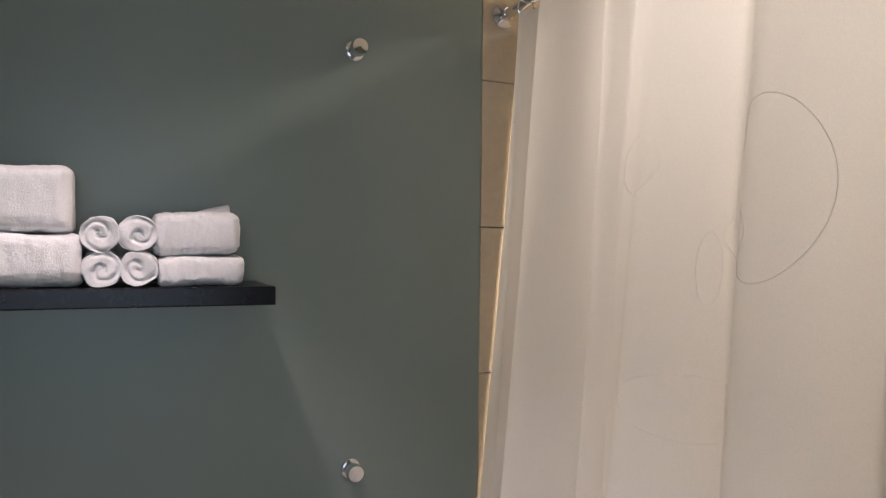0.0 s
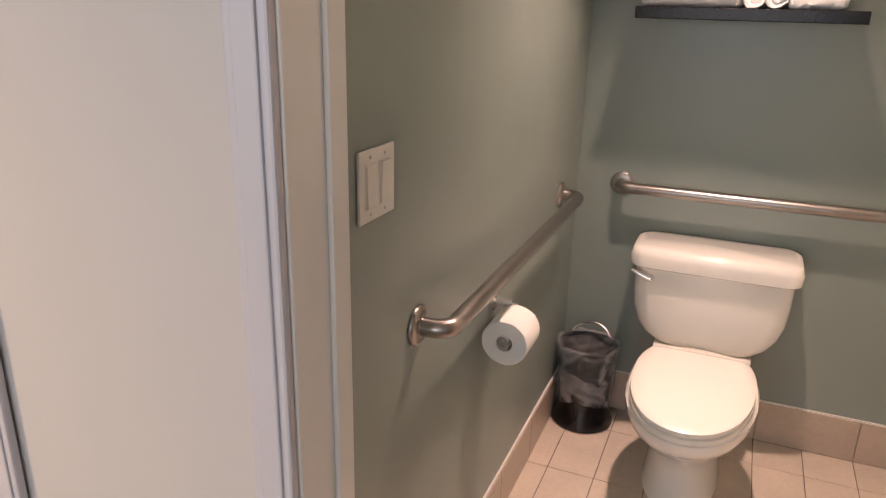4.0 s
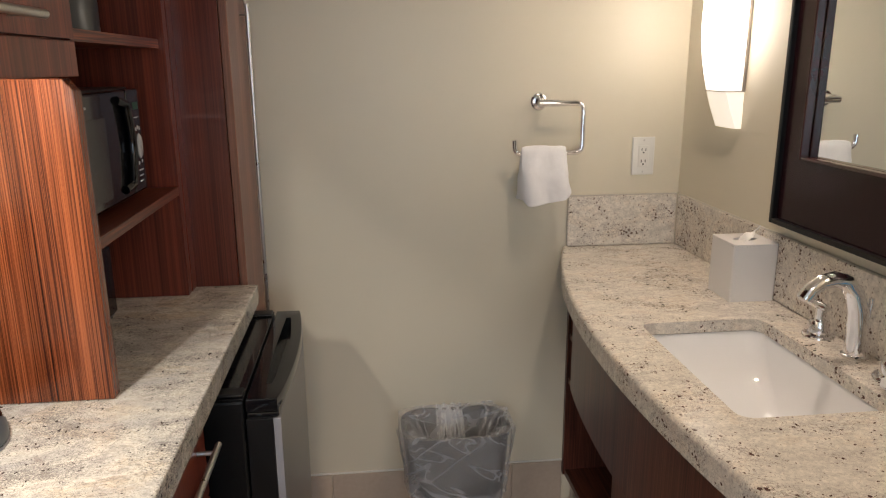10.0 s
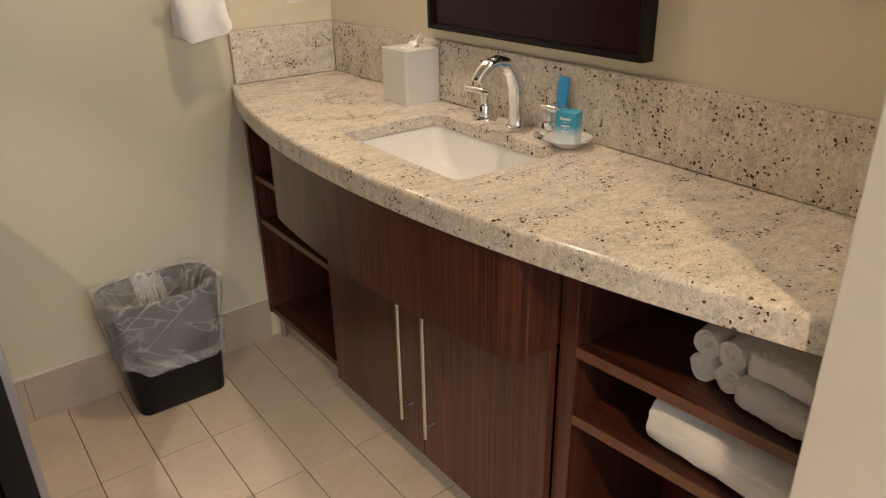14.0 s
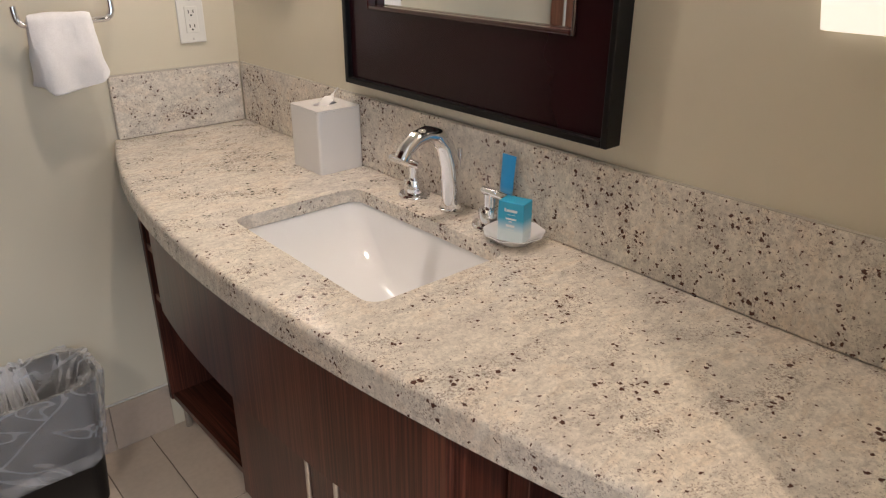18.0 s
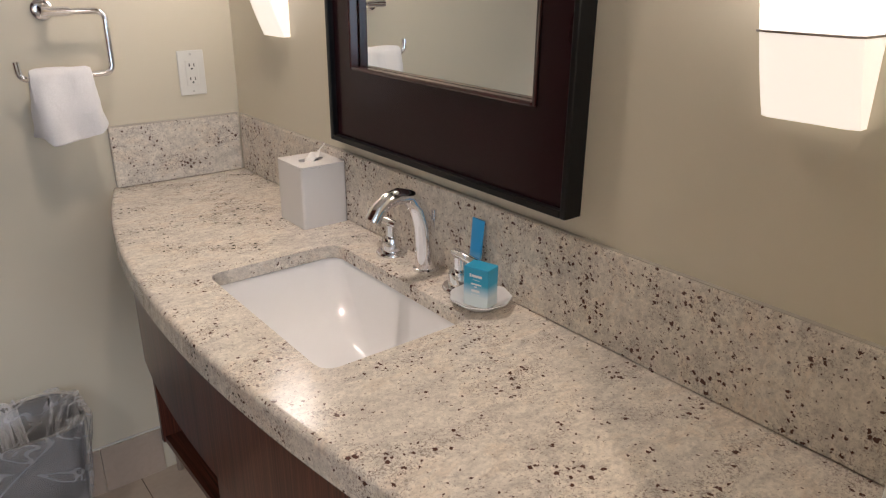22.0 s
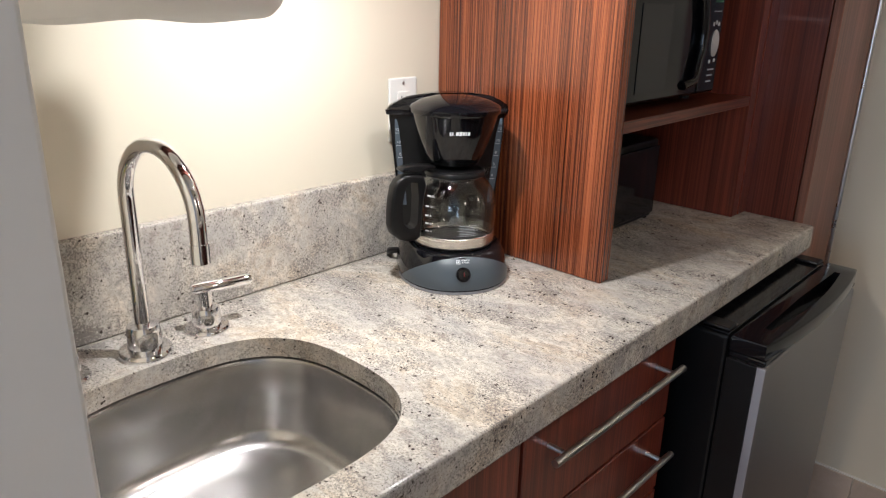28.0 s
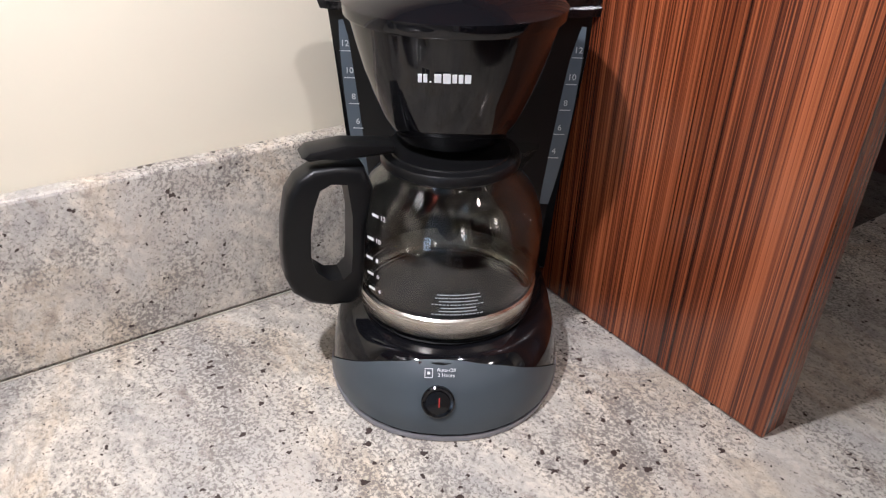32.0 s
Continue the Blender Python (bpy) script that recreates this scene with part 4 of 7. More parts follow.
def sconce(y):
    t = thing("wall_sconce", (1.92, y, 1.31), "lit frosted glass wall sconce with a bowed shade", "lamp", "sconces beside the mirror")
    hw, zc, hz = 0.055, 1.592, 0.283

    def sec(z):
        f = (z - zc) / hz
        x = 1.922 - 0.028 - 0.062 * (1 - abs(f) ** 2.0)
        return [(1.922, y - hw, z), (x + 0.006, y - hw, z), (x, y - hw * 0.8, z), (x, y, z), (x, y + hw * 0.8, z), (x + 0.006, y + hw, z), (1.922, y + hw, z)]

    def piece(z0, z1, n):
        return loft([sec(z0 + (z1 - z0) * k / n) for k in range(n + 1)])

    part("shade", piece(1.406, 1.770, 14), SCONCE, t, "glowing frosted glass", True)
    part("lower_end", piece(1.309, 1.403, 6), SCONCE_END, t, smooth=True)
    part("upper_end", piece(1.773, 1.875, 6), SCONCE_END, t, smooth=True)
    for z in (1.4045, 1.7715):
        s = [(x - (0.003 if x < 1.92 else 0), yy + (0.002 if yy > y else -0.002), 0) for x, yy, _ in sec(z)]
        part("metal_band", prism([(p[0], p[1]) for p in s][::-1], z - 0.0012, z + 0.0012), BAR_STEEL, t)
    for s in (-1, 1):
        part("side_rail", box(1.906, 1.921, y + s * (hw + 0.001), y + s * (hw + 0.005), 1.406, 1.770), BAR_STEEL, t)
    return t


vanity_top()
vanity_basin()
vanity_cabinet()
mirror()
sconce(2.338)
sconce(1.020)

# ---- toilet room ----
def wall_shelf():
    t = thing("wall_shelf", (2.52, 2.28, 1.405), "black lacquered floating wall shelf holding towels", "shelf")
    part("board", box(2.224, 2.826, 2.172, 2.395, 1.407, 1.441, 0.0025), SHELF_BLACK, t)


def grab_bar(name_at, a, b, out, label):
    """A steel grab bar from a to b on the wall, standing off along out."""
    a, b, o = Vector(a), Vector(b), Vector(out)
    d = (b - a).normalized()
    t = thing("grab_bar", name_at, label, "grab bar", "grab bars round the toilet")
    r, off = 0.0185, o.length
    u = o.normalized()
    pts = [a + u * 0.004]
    pts += arc_points(a + u * (off - 0.035) + d * 0.035, 0.035, 0, 90, 6, -d, u)
    pts += arc_points(b + u * (off - 0.035) - d * 0.035, 0.035, 90, 0, 6, d, u)
    pts += [b + u * 0.004]
    part("bar", tube(pts, r, 16), BAR_STEEL, t, smooth=True)
    q = u.to_track_quat("Z", "Y").to_matrix().to_4x4()
    for p in (a, b):
        bm = lathe([(0.040, 0.0), (0.040, 0.003), (0.037, 0.007), (0.030, 0.010), (0.0195, 0.011)], 28)
        part("flange", moved(bm, Matrix.Translation(p + u * 0.001) @ q), BAR_STEEL, t, smooth=True)
    return t


def toilet():
    t = thing("toilet", (2.54, 2.0, 0), "white two-piece toilet with the lid closed", "toilet")
    cx = 2.543
    # tank
    def tsec(z, hw, y0, y1, r):
        return [(x, y, z) for x, y in rounded(cx, (y0 + y1) / 2, hw, (y1 - y0) / 2, r, 6)]
    part("tank", loft([tsec(0.374, 0.120, 2.225, 2.35, 0.05), tsec(0.377, 0.140, 2.215, 2.36, 0.06), tsec(0.390, 0.168, 2.205, 2.37, 0.065), tsec(0.415, 0.196, 2.198, 2.374, 0.06), tsec(0.455, 0.219, 2.192, 2.376, 0.055), tsec(0.505, 0.232, 2.188, 2.378, 0.05), tsec(0.57, 0.237, 2.185, 2.379, 0.048), tsec(0.648, 0.238, 2.184, 2.380, 0.045)]), PORCELAIN, t, smooth=True)
    part("tank_lid", loft([tsec(0.650, 0.246, 2.170, 2.386, 0.045), tsec(0.656, 0.254, 2.162, 2.390, 0.05), tsec(0.690, 0.256, 2.160, 2.391, 0.05), tsec(0.708, 0.250, 2.166, 2.388, 0.05), tsec(0.716, 0.235, 2.180, 2.378, 0.045)]), PORCELAIN, t, smooth=True)
    lev = part("flush_lever", lathe([(0.013, 0), (0.013, 0.006), (0.008, 0.010), (0.008, 0.018)], 16), CHROME, t, smooth=True)
    lev.data.transform(Matrix.Translation((2.352, 2.186, 0.628)) @ Matrix.Rotation(radians(90), 4, "X"))
    part("lever_arm", tube([(2.366, 2.160, 0.622), (2.352, 2.158, 0.624), (2.330, 2.157, 0.632), (2.300, 2.158, 0.645)], [0.010, 0.0105, 0.008, 0.0055], 12), CHROME, t, smooth=True)

    # bowl: egg-shaped sections
    def egg(z, hw, yb, yf, n=32, skew=0.014):
        pts = []
        yc = yb - (yb - yf) * 0.42
        for k in range(n):
            a = 2 * math.pi * k / n
            s, c = math.sin(a), math.cos(a)
            ry = (yb - yc) if s > 0 else (yc - yf)
            x = hw * math.copysign(abs(c) ** (0.75 if s > 0 else 0.95), c)
            y = yc + ry * math.copysign(abs(s) ** 0.9, s)
            pts.append((cx + x - skew * (yb - y) / (yb - yf), y, z))
        return pts
    part("bowl", loft([egg(0.0, 0.118, 2.28, 1.86), egg(0.02, 0.115, 2.28, 1.87), egg(0.12, 0.108, 2.27, 1.88), egg(0.20, 0.116, 2.26, 1.83), egg(0.27, 0.144, 2.24, 1.735), egg(0.33, 0.174, 2.22, 1.648), egg(0.365, 0.183, 2.21, 1.620), egg(0.385, 0.183, 2.20, 1.618), egg(0.392, 0.177, 2.20, 1.628)]), PORCELAIN, t, smooth=True)
    part("rear_deck", loft([[(x, y, z) for x, y in rounded(cx, 2.24, 0.15, 0.10, 0.04, 5)] for z in (0.30, 0.384)]), PORCELAIN, t, smooth=True)

    def lid(z, g, back=2.085):
        e = egg(z, 0.165 + g, 2.16, 1.614 - g, 48)
        return [(x, min(y, back + g * 0.5), zz) for x, y, zz in e]
    part("seat", loft([lid(0.394, 0.0), lid(0.397, 0.006), lid(0.408, 0.006), lid(0.412, 0.0)]), SEAT_WHITE, t, "white plastic seat", True)
    part("lid", loft([lid(0.4135, -0.002), lid(0.416, 0.004), lid(0.428, 0.004), lid(0.434, -0.006), lid(0.437, -0.04)]), SEAT_WHITE, t, "white plastic lid, closed", True)
    for dx in (-0.075, 0.075):
        part("hinge", box(cx + dx - 0.02, cx + dx + 0.02, 2.075, 2.115, 0.388, 0.425, 0.006), SEAT_WHITE, t)
    return t


def curtain():
    t = thing("shower_curtain", (3.3, 1.5, 0.03), "white translucent shower curtain with embroidered rings", "curtain")
    ys = [2.30 - 1.50 * k / 220 for k in range(221)]
    creases = (-0.02, 0.085, 0.325, 0.405, 0.665, 0.90, 1.02, 1.27, 1.40, 1.56)
    bulge = (0.030, 0.082, 0.034, 0.070, 0.078, 0.034, 0.072, 0.038, 0.050)
    secs = []
    for j in range(25):
        f = j / 24
        z = 2.048 - 1.968 * f
        row = []
        for y in ys:
            u = 2.30 - y
            v = u + 0.022 * f * math.sin(u * 6 + 1.0) + 0.006 * math.sin(f * 5 + u * 9)
            k = max(i for i in range(len(bulge)) if creases[i] <= max(v, creases[0]))
            g = min(1, max(0, (v - creases[k]) / (creases[k + 1] - creases[k])))
            fold = bulge[k] * (0.45 * math.sin(math.pi * g) + 0.55 * math.sin(math.pi * g) ** 2) + 0.004 * math.sin(u * 61 + 3 * f) + 0.003 * math.sin(u * 23 - 7 * f)
            base = 3.412 - 0.125 * f - 0.025 * f * f + 0.055 * max(0, 1 - u / 0.03)
            yy = y - 0.05 * f * math.exp(-(u / 0.25) ** 2) + (0.088 + 0.05 * f) * max(0, 1 - u / 0.03)
            row.append((base - fold * (0.80 + 0.45 * f), yy, z))
        secs.append(row)
    part("cloth", loft(secs, closed=False, caps=False), CURTAIN, t, smooth=True)
    r = thing("curtain_rod", (3.41, 1.55, 2.07), "straight chrome shower curtain rod", "curtain rod")
    part("rod", tube([(3.41, 0.762, 2.078), (3.41, 2.395, 2.078)], 0.0125, 14), CHROME, r, smooth=True)
    part("rod_end", moved(lathe([(0.030, 0), (0.030, 0.006), (0.018, 0.018), (0.014, 0.03)], 20), Matrix.Translation((3.41, 2.3955, 2.078)) @ Matrix.Rotation(radians(90), 4, "X")), CHROME, r, smooth=True)
    for k in range(12):
        y = 2.285 - k * 0.128
        ring = arc_points((3.41, y, 2.064), 0.022, 0, 360, 20, (1, 0, 0), (0, 0, 1))
        part("curtain_ring", tube(ring, 0.002, 6), CHROME, t, "chrome hook ring")


def curtain_mat(name, gain=1.0):
    m, n, l, b = material(name)
    v = coords(n, l)
    f = noise_node(n, l, v, 500, 2.0)
    col = ramp(n, l, f, [(0.3, (0.83 * gain, 0.815 * gain, 0.80 * gain)), (0.7, (0.88 * gain, 0.87 * gain, 0.86 * gain))])
    l.new(col, b.inputs["Base Color"])
    b.inputs["Roughness"].default_value = 0.75
    tr = n.new("ShaderNodeBsdfTranslucent")
    l.new(col, tr.inputs["Color"])
    mx = n.new("ShaderNodeMixShader")
    mx.inputs[0].default_value = 0.24
    l.new(b.outputs[0], mx.inputs[1])
    l.new(tr.outputs[0], mx.inputs[2])
    l.new(mx.outputs[0], n["Material Output"].inputs["Surface"])
    return m


CURTAIN = curtain_mat("curtain_cloth")
THREAD = curtain_mat("embroidery_thread", 1.09)
SEAT_WHITE = plain("seat_plastic", (0.77, 0.75, 0.69), 0.22, vary=0.01)
wall_shelf()
grab_bar((2.67, 2.39, 0.863), (2.209, 2.395, 0.866), (3.123, 2.395, 0.866), (0, -0.066, 0), "brushed steel grab bar on the wall above the toilet tank")
grab_bar((2.06, 1.6, 0.865), (2.054, 1.050, 0.866), (2.054, 2.140, 0.866), (0.064, 0, 0), "brushed steel grab bar along the wall beside the toilet")
toilet()
curtain()
tub = thing("bathtub", (3.75, 1.6, 0), "white bathtub behind the shower curtain", "bathtub")
bm = plate_with_hole([(3.50, 0.775), (4.085, 0.775), (4.085, 2.392), (3.50, 2.392)], rounded(3.79, 1.58, 0.22, 0.70, 0.12, 8), 0.39, 0.42)
box(3.50, 3.52, 0.775, 2.392, 0.0, 0.388, bm=bm)
part("rim", bm, PORCELAIN, tub)
bm = loft([[(x, y, z) for x, y in rounded(3.79, 1.58, 0.22 - g, 0.70 - g, 0.12, 8)] for z, g in ((0.41, 0), (0.2, 0.03), (0.09, 0.06))], caps=False)
bm.faces.new([v for v in bm.verts][-36:])
part("basin", bm, PORCELAIN, tub, smooth=True)

# ---- small things: helpers ----
def text_part(name, body, size, m, mat, parent, label=""):
    """Lettering in the built-in font, as a thin mesh; m places its middle, reading along x with z up out of the surface."""
    cu = bpy.data.curves.new(name, "FONT")
    cu.body, cu.size, cu.extrude = body, size, 0.00015
    cu.align_x, cu.align_y = "CENTER", "CENTER"
    tmp = bpy.data.objects.new(name, cu)
    scene.collection.objects.link(tmp)
    me = bpy.data.meshes.new_from_object(tmp.evaluated_get(bpy.context.evaluated_depsgraph_get()))
    bpy.data.objects.remove(tmp)
    me.transform(m)
    me.materials.append(mat)
    ob = new(name, me)
    ob.parent = parent
    if label:
        ob["label"] = label
    return ob


def bars(rects, m, thick=0.0003):
    """Flat bars (x0, x1, y0, y1) standing for small print."""
    bm = bmesh.new()
    for x0, x1, y0, y1 in rects:
        box(x0, x1, y0, y1, 0, thick, bm=bm)
    return moved(bm, m)


def ruffle(bm, amount, scale, seed=0.0):
    for v in bm.verts:
        p = v.co * scale + Vector((seed, seed * 1.7, -seed))
        v.co += amount * Vector((noise.noise(p), noise.noise(p + Vector((5.2, 1.3, 2.1))), noise.noise(p + Vector((1.1, 7.7, 3.3)))))
    return bm


def folded_towel(w, d, h, seed, sag=0.0, n=64, layers=1):
    """A folded towel: width along x, round folds in front, slight sag and uneven layers."""
    secs = []
    m = 76
    for i in range(n + 1):
        f = i / n
        x = -w / 2 + w * f
        end = min(f, 1 - f) * w
        shrink = 1 - 0.16 * max(0, 1 - end / 0.018) ** 2
        loop = []
        for k in range(m):
            a = 2 * math.pi * k / m
            c, s = math.cos(a), math.sin(a)
            y = d / 2 * math.copysign(abs(c) ** 0.32, c)
            z = h / 2 * math.copysign(abs(s) ** 0.42, s)
            groove = 0.0
            if layers > 1 and c < -0.2:
                for q in range(1, layers):
                    zq = -h / 2 + h * q / layers
                    groove += 0.010 * math.exp(-((z - zq) / 0.004) ** 2)
            y += groove
            loop.append((x, y * shrink, h / 2 + z * shrink - sag * math.sin(math.pi * f)))
        secs.append(loop)
    return ruffle(ruffle(ruffle(loft(secs), 0.006, 13, seed), 0.0020, 62, seed), 0.0016, 150, seed)


def rolled_towel(r, length, seed, turns=1.55, n=72):
    """A rolled cloth along y: a soft cylinder with a loose outer edge, and the spiral of the roll sunk into both ends."""
    rings = 22
    pitch = r / turns

    def rim(a):
        return r * (1 + 0.030 * math.cos(a - seed) + 0.020 * math.sin(2 * a + seed * 2) + 0.05 * ((a / (2 * math.pi)) % 1.0) - 0.025)

    def ring_at(y, q, sink):
        loop = []
        for k in range(n):
            a = 2 * math.pi * k / n
            rr = rim(a) * q
            wave = 0.5 + 0.5 * math.cos(2 * math.pi * (rr / pitch - k / n))
            off = 0.16 * r * (1 - q) if sink else 0.0
            loop.append((rr * math.cos(a) + off, y - sink * (0.22 * r * wave ** 3 * (0.4 + 0.6 * math.cos(a * 1.5 + seed) ** 2) + 0.12 * r * (1 - q)), rr * math.sin(a) - 0.6 * off))
        return loop
    secs = [ring_at(-length / 2, 0.06 + 0.90 * k / rings, -1) for k in range(rings + 1)]
    for k in range(9):
        f = k / 8
        secs.append(ring_at(-length / 2 + 0.004 + (length - 0.008) * f, 1.0 - 0.012 * (f in (0.0, 1.0)), 0))
    secs += [ring_at(length / 2, 0.06 + 0.90 * k / rings, 1) for k in range(rings, -1, -1)]
    return ruffle(ruffle(loft(secs), 0.004, 30, seed), 0.0012, 90, seed)


# ---- toilet room things ----
def shelf_towels():
    z = 1.442
    for (x0, x1, y0, y1, z0, h, sd, lab) in ((2.240, 2.507, 2.176, 2.375, z, 0.090, 1.3, "thick folded white bath towel lying on the black shelf"), (2.247, 2.491, 2.180, 2.372, z + 0.088, 0.115, 2.9, "folded white bath towel stacked on another on the black shelf"),
                                             (2.627, 2.772, 2.184, 2.360, z, 0.054, 4.4, "folded white hand towel lying on the black shelf"), (2.622, 2.766, 2.188, 2.360, z + 0.053, 0.078, 5.6, "folded white hand towel stacked on another on the black shelf")):
        t = thing("folded_towel", ((x0 + x1) / 2, (y0 + y1) / 2, z0), lab, "towel", "towels on the wall shelf")
        bm = moved(folded_towel(x1 - x0, y1 - y0, h, sd, layers=1), Matrix.Translation(((x0 + x1) / 2, (y0 + y1) / 2, z0)))
        part("cloth", bm, TERRY, t, smooth=True)
        if z0 > z:
            # the loose corner at the back of the top towel
            s = -1 if h > 0.09 else 1
            xa = x0 + 0.012 if s < 0 else x1 - 0.012
            xb = x0 + 0.15 if s < 0 else x1 - 0.13
            secs = []
            for k in range(7):
                f = k / 6
                x = xa + (xb - xa) * f
                zz = z0 + h - 0.004 + 0.024 * (1 - f) ** 1.4
                secs.append([(x, y0 + 0.05, z0 + h - 0.012), (x, y0 + 0.075, zz - 0.004), (x, y0 + 0.10, zz), (x, y1 - 0.02, zz), (x, y1 - 0.01, z0 + h - 0.012)])
            part("flap", ruffle(loft(secs, closed=True), 0.002, 40, sd), TERRY, t, smooth=True)
    r = 0.0315
    for k, (x, zz, sd) in enumerate(((2.537, z + r, 0.3), (2.597, z + r, 1.1), (2.534, z + 3 * r - 0.005, 2.2), (2.594, z + 3 * r - 0.003, 3.4))):
        t = thing("rolled_washcloth", (x, 2.26, zz - r), "small rolled white washcloth stacked on the black shelf", "towel", "rolled washcloths on the wall shelf")
        bm = moved(rolled_towel(r, 0.15, sd), Matrix.Translation((x, 2.26, zz)) @ Matrix.Rotation(sd * 1.9, 4, "Y"))
        part("cloth", bm, TERRY, t, smooth=True)


def wall_knob(z):
    t = thing("wall_hook", (3.036, 2.394, z), "round chrome robe hook on the green wall", "hook", "robe hooks")
    m = Matrix.Translation((3.036, 2.3955, z)) @ Matrix.Rotation(radians(90), 4, "X")
    part("plate", moved(lathe([(0.022, 0), (0.022, 0.004), (0.020, 0.006), (0.012, 0.007)], 28), m), CHROME, t, smooth=True)
    part("peg", moved(lathe([(0.011, 0.006), (0.0115, 0.020), (0.0175, 0.022), (0.0185, 0.025), (0.0185, 0.044), (0.017, 0.047), (0.0, 0.0475)], 28), m), CHROME, t, smooth=True)


def light_switch():
    t = thing("light_switch", (2.055, 0.887, 1.12), "white double rocker light switch on the green wall", "switch")
    part("plate", box(2.0535, 2.060, 0.830, 0.944, 1.118, 1.230, 0.003), WHITE_PLASTIC, t)
    for y in (0.864, 0.910):
        part("bezel", box(2.0595, 2.0612, y - 0.018, y + 0.018, 1.139, 1.209, 0.0008, 1), WHITE_PLASTIC, t)
        bm = box(2.060, 2.0632, y - 0.0155, y + 0.0155, 1.141, 1.207, 0.001, 1)
        for v in bm.verts:
            if v.co.x > 2.062:
                v.co.x += 0.0012 * (1 if (v.co.z < 1.17) == (y < 0.88) else -0.6)
        part("rocker", bm, WHITE_PLASTIC, t)
        for z in (1.130, 1.218):
            part("screw", moved(lathe([(0.003, 0), (0.0025, 0.001), (0, 0.0012)], 10), Matrix.Translation((2.0598, y, z)) @ Matrix.Rotation(radians(90), 4, "Y")), STEEL, t)


def toilet_paper():
    t = thing("toilet_paper_holder", (2.06, 1.44, 0.70), "chrome holder with a white toilet paper roll", "paper holder")
    c = Vector((2.122, 1.445, 0.700))
    part("flange", moved(lathe([(0.024, 0), (0.024, 0.005), (0.014, 0.010), (0.009, 0.012), (0.009, 0.05)], 20), Matrix.Translation((2.054, 1.500, 0.742)) @ Matrix.Rotation(radians(90), 4, "Y")), CHROME, t, smooth=True)
    part("arm", tube([(2.098, 1.505, 0.742), (2.112, 1.508, 0.740), (2.120, 1.510, 0.732), (2.122, 1.510, 0.715), (2.122, 1.507, 0.704), (2.122, 1.495, 0.700), (2.122, 1.372, 0.700)], 0.005, 10), CHROME, t, smooth=True)
    part("end_cap", moved(lathe([(0.0, 0), (0.0135, 0.0005), (0.0135, 0.010), (0.006, 0.012)], 16), Matrix.Translation((2.122, 1.374, 0.700)) @ Matrix.Rotation(radians(-90), 4, "X")), CHROME, t, smooth=True)
    roll = lathe([(0.020, -0.054), (0.054, -0.054), (0.0565, -0.050), (0.0565, 0.050), (0.054, 0.054), (0.020, 0.054), (0.019, 0.052), (0.019, -0.052)], 48, caps=False)
    m = Matrix.Translation((2.122, 1.445, 0.688)) @ Matrix.Rotation(radians(90), 4, "X")
    r = part("roll", moved(ruffle(roll, 0.001, 50, 2.0), m), PAPER, t, "white toilet paper", True)
    part("core", moved(lathe([(0.0192, -0.0545), (0.0192, 0.0545)], 24, caps=False), m), CARD, r, smooth=True)
    # folded end sheet on top
    tri = prism([(2.108, 1.393), (2.172, 1.394), (2.166, 1.496), (2.120, 1.494)], 0.7435, 0.745)
    for v in tri.verts:
        v.co.z = 0.688 + math.sqrt(max(0, 0.0575 ** 2 - (v.co.x - 2.122) ** 2)) + (0.0007 if v.co.z > 0.744 else 0)
    part("loose_sheet", tri, PAPER, t)


def small_bin():
    cx, cy = 2.168, 2.268
    t = thing("small_waste_bin", (cx, cy, 0), "small black pedal waste bin with a clear liner", "bin")
    part("body", lathe([(0.1049, 0.0), (0.1106, 0.006), (0.1094, 0.02), (0.0958, 0.055), (0.0912, 0.10), (0.0946, 0.20), (0.1003, 0.290), (0.1049, 0.298), (0.1049, 0.304), (0.0958, 0.304), (0.0889, 0.20), (0.0844, 0.02), (0, 0.02)], 40, (cx, cy, 0)), BLACK_GLOSS, t, smooth=True)
    ring = arc_points((cx, cy + 0.02, 0.312), 0.070, 20, 165, 14, (1, 0, 0), (0, 0.8, 0.6))
    part("rim_wire", tube(ring, 0.004, 8), CHROME, t, "chrome lid rim", True)
    secs = []
    for z, r in ((0.10, 0.0975), (0.13, 0.1015), (0.19, 0.1015), (0.25, 0.1049), (0.30, 0.1106), (0.312, 0.1094), (0.310, 0.0958), (0.27, 0.0752), (0.24, 0.0570)):
        secs.append([(cx + (r + 0.004 * math.sin(7 * a + z * 40) + 0.003 * math.sin(13 * a - z * 60)) * math.cos(a), cy + (r + 0.004 * math.sin(7 * a + z * 40) + 0.003 * math.sin(13 * a - z * 60)) * math.sin(a), z + 0.012 * math.sin(3 * a) * (1 if z < 0.12 else 0.3)) for a in [2 * math.pi * k / 72 for k in range(72)]])
    part("liner", ruffle(loft(secs, caps=False), 0.003, 45, 3.0), LINER_DARK, t, "clear crumpled plastic liner", True)


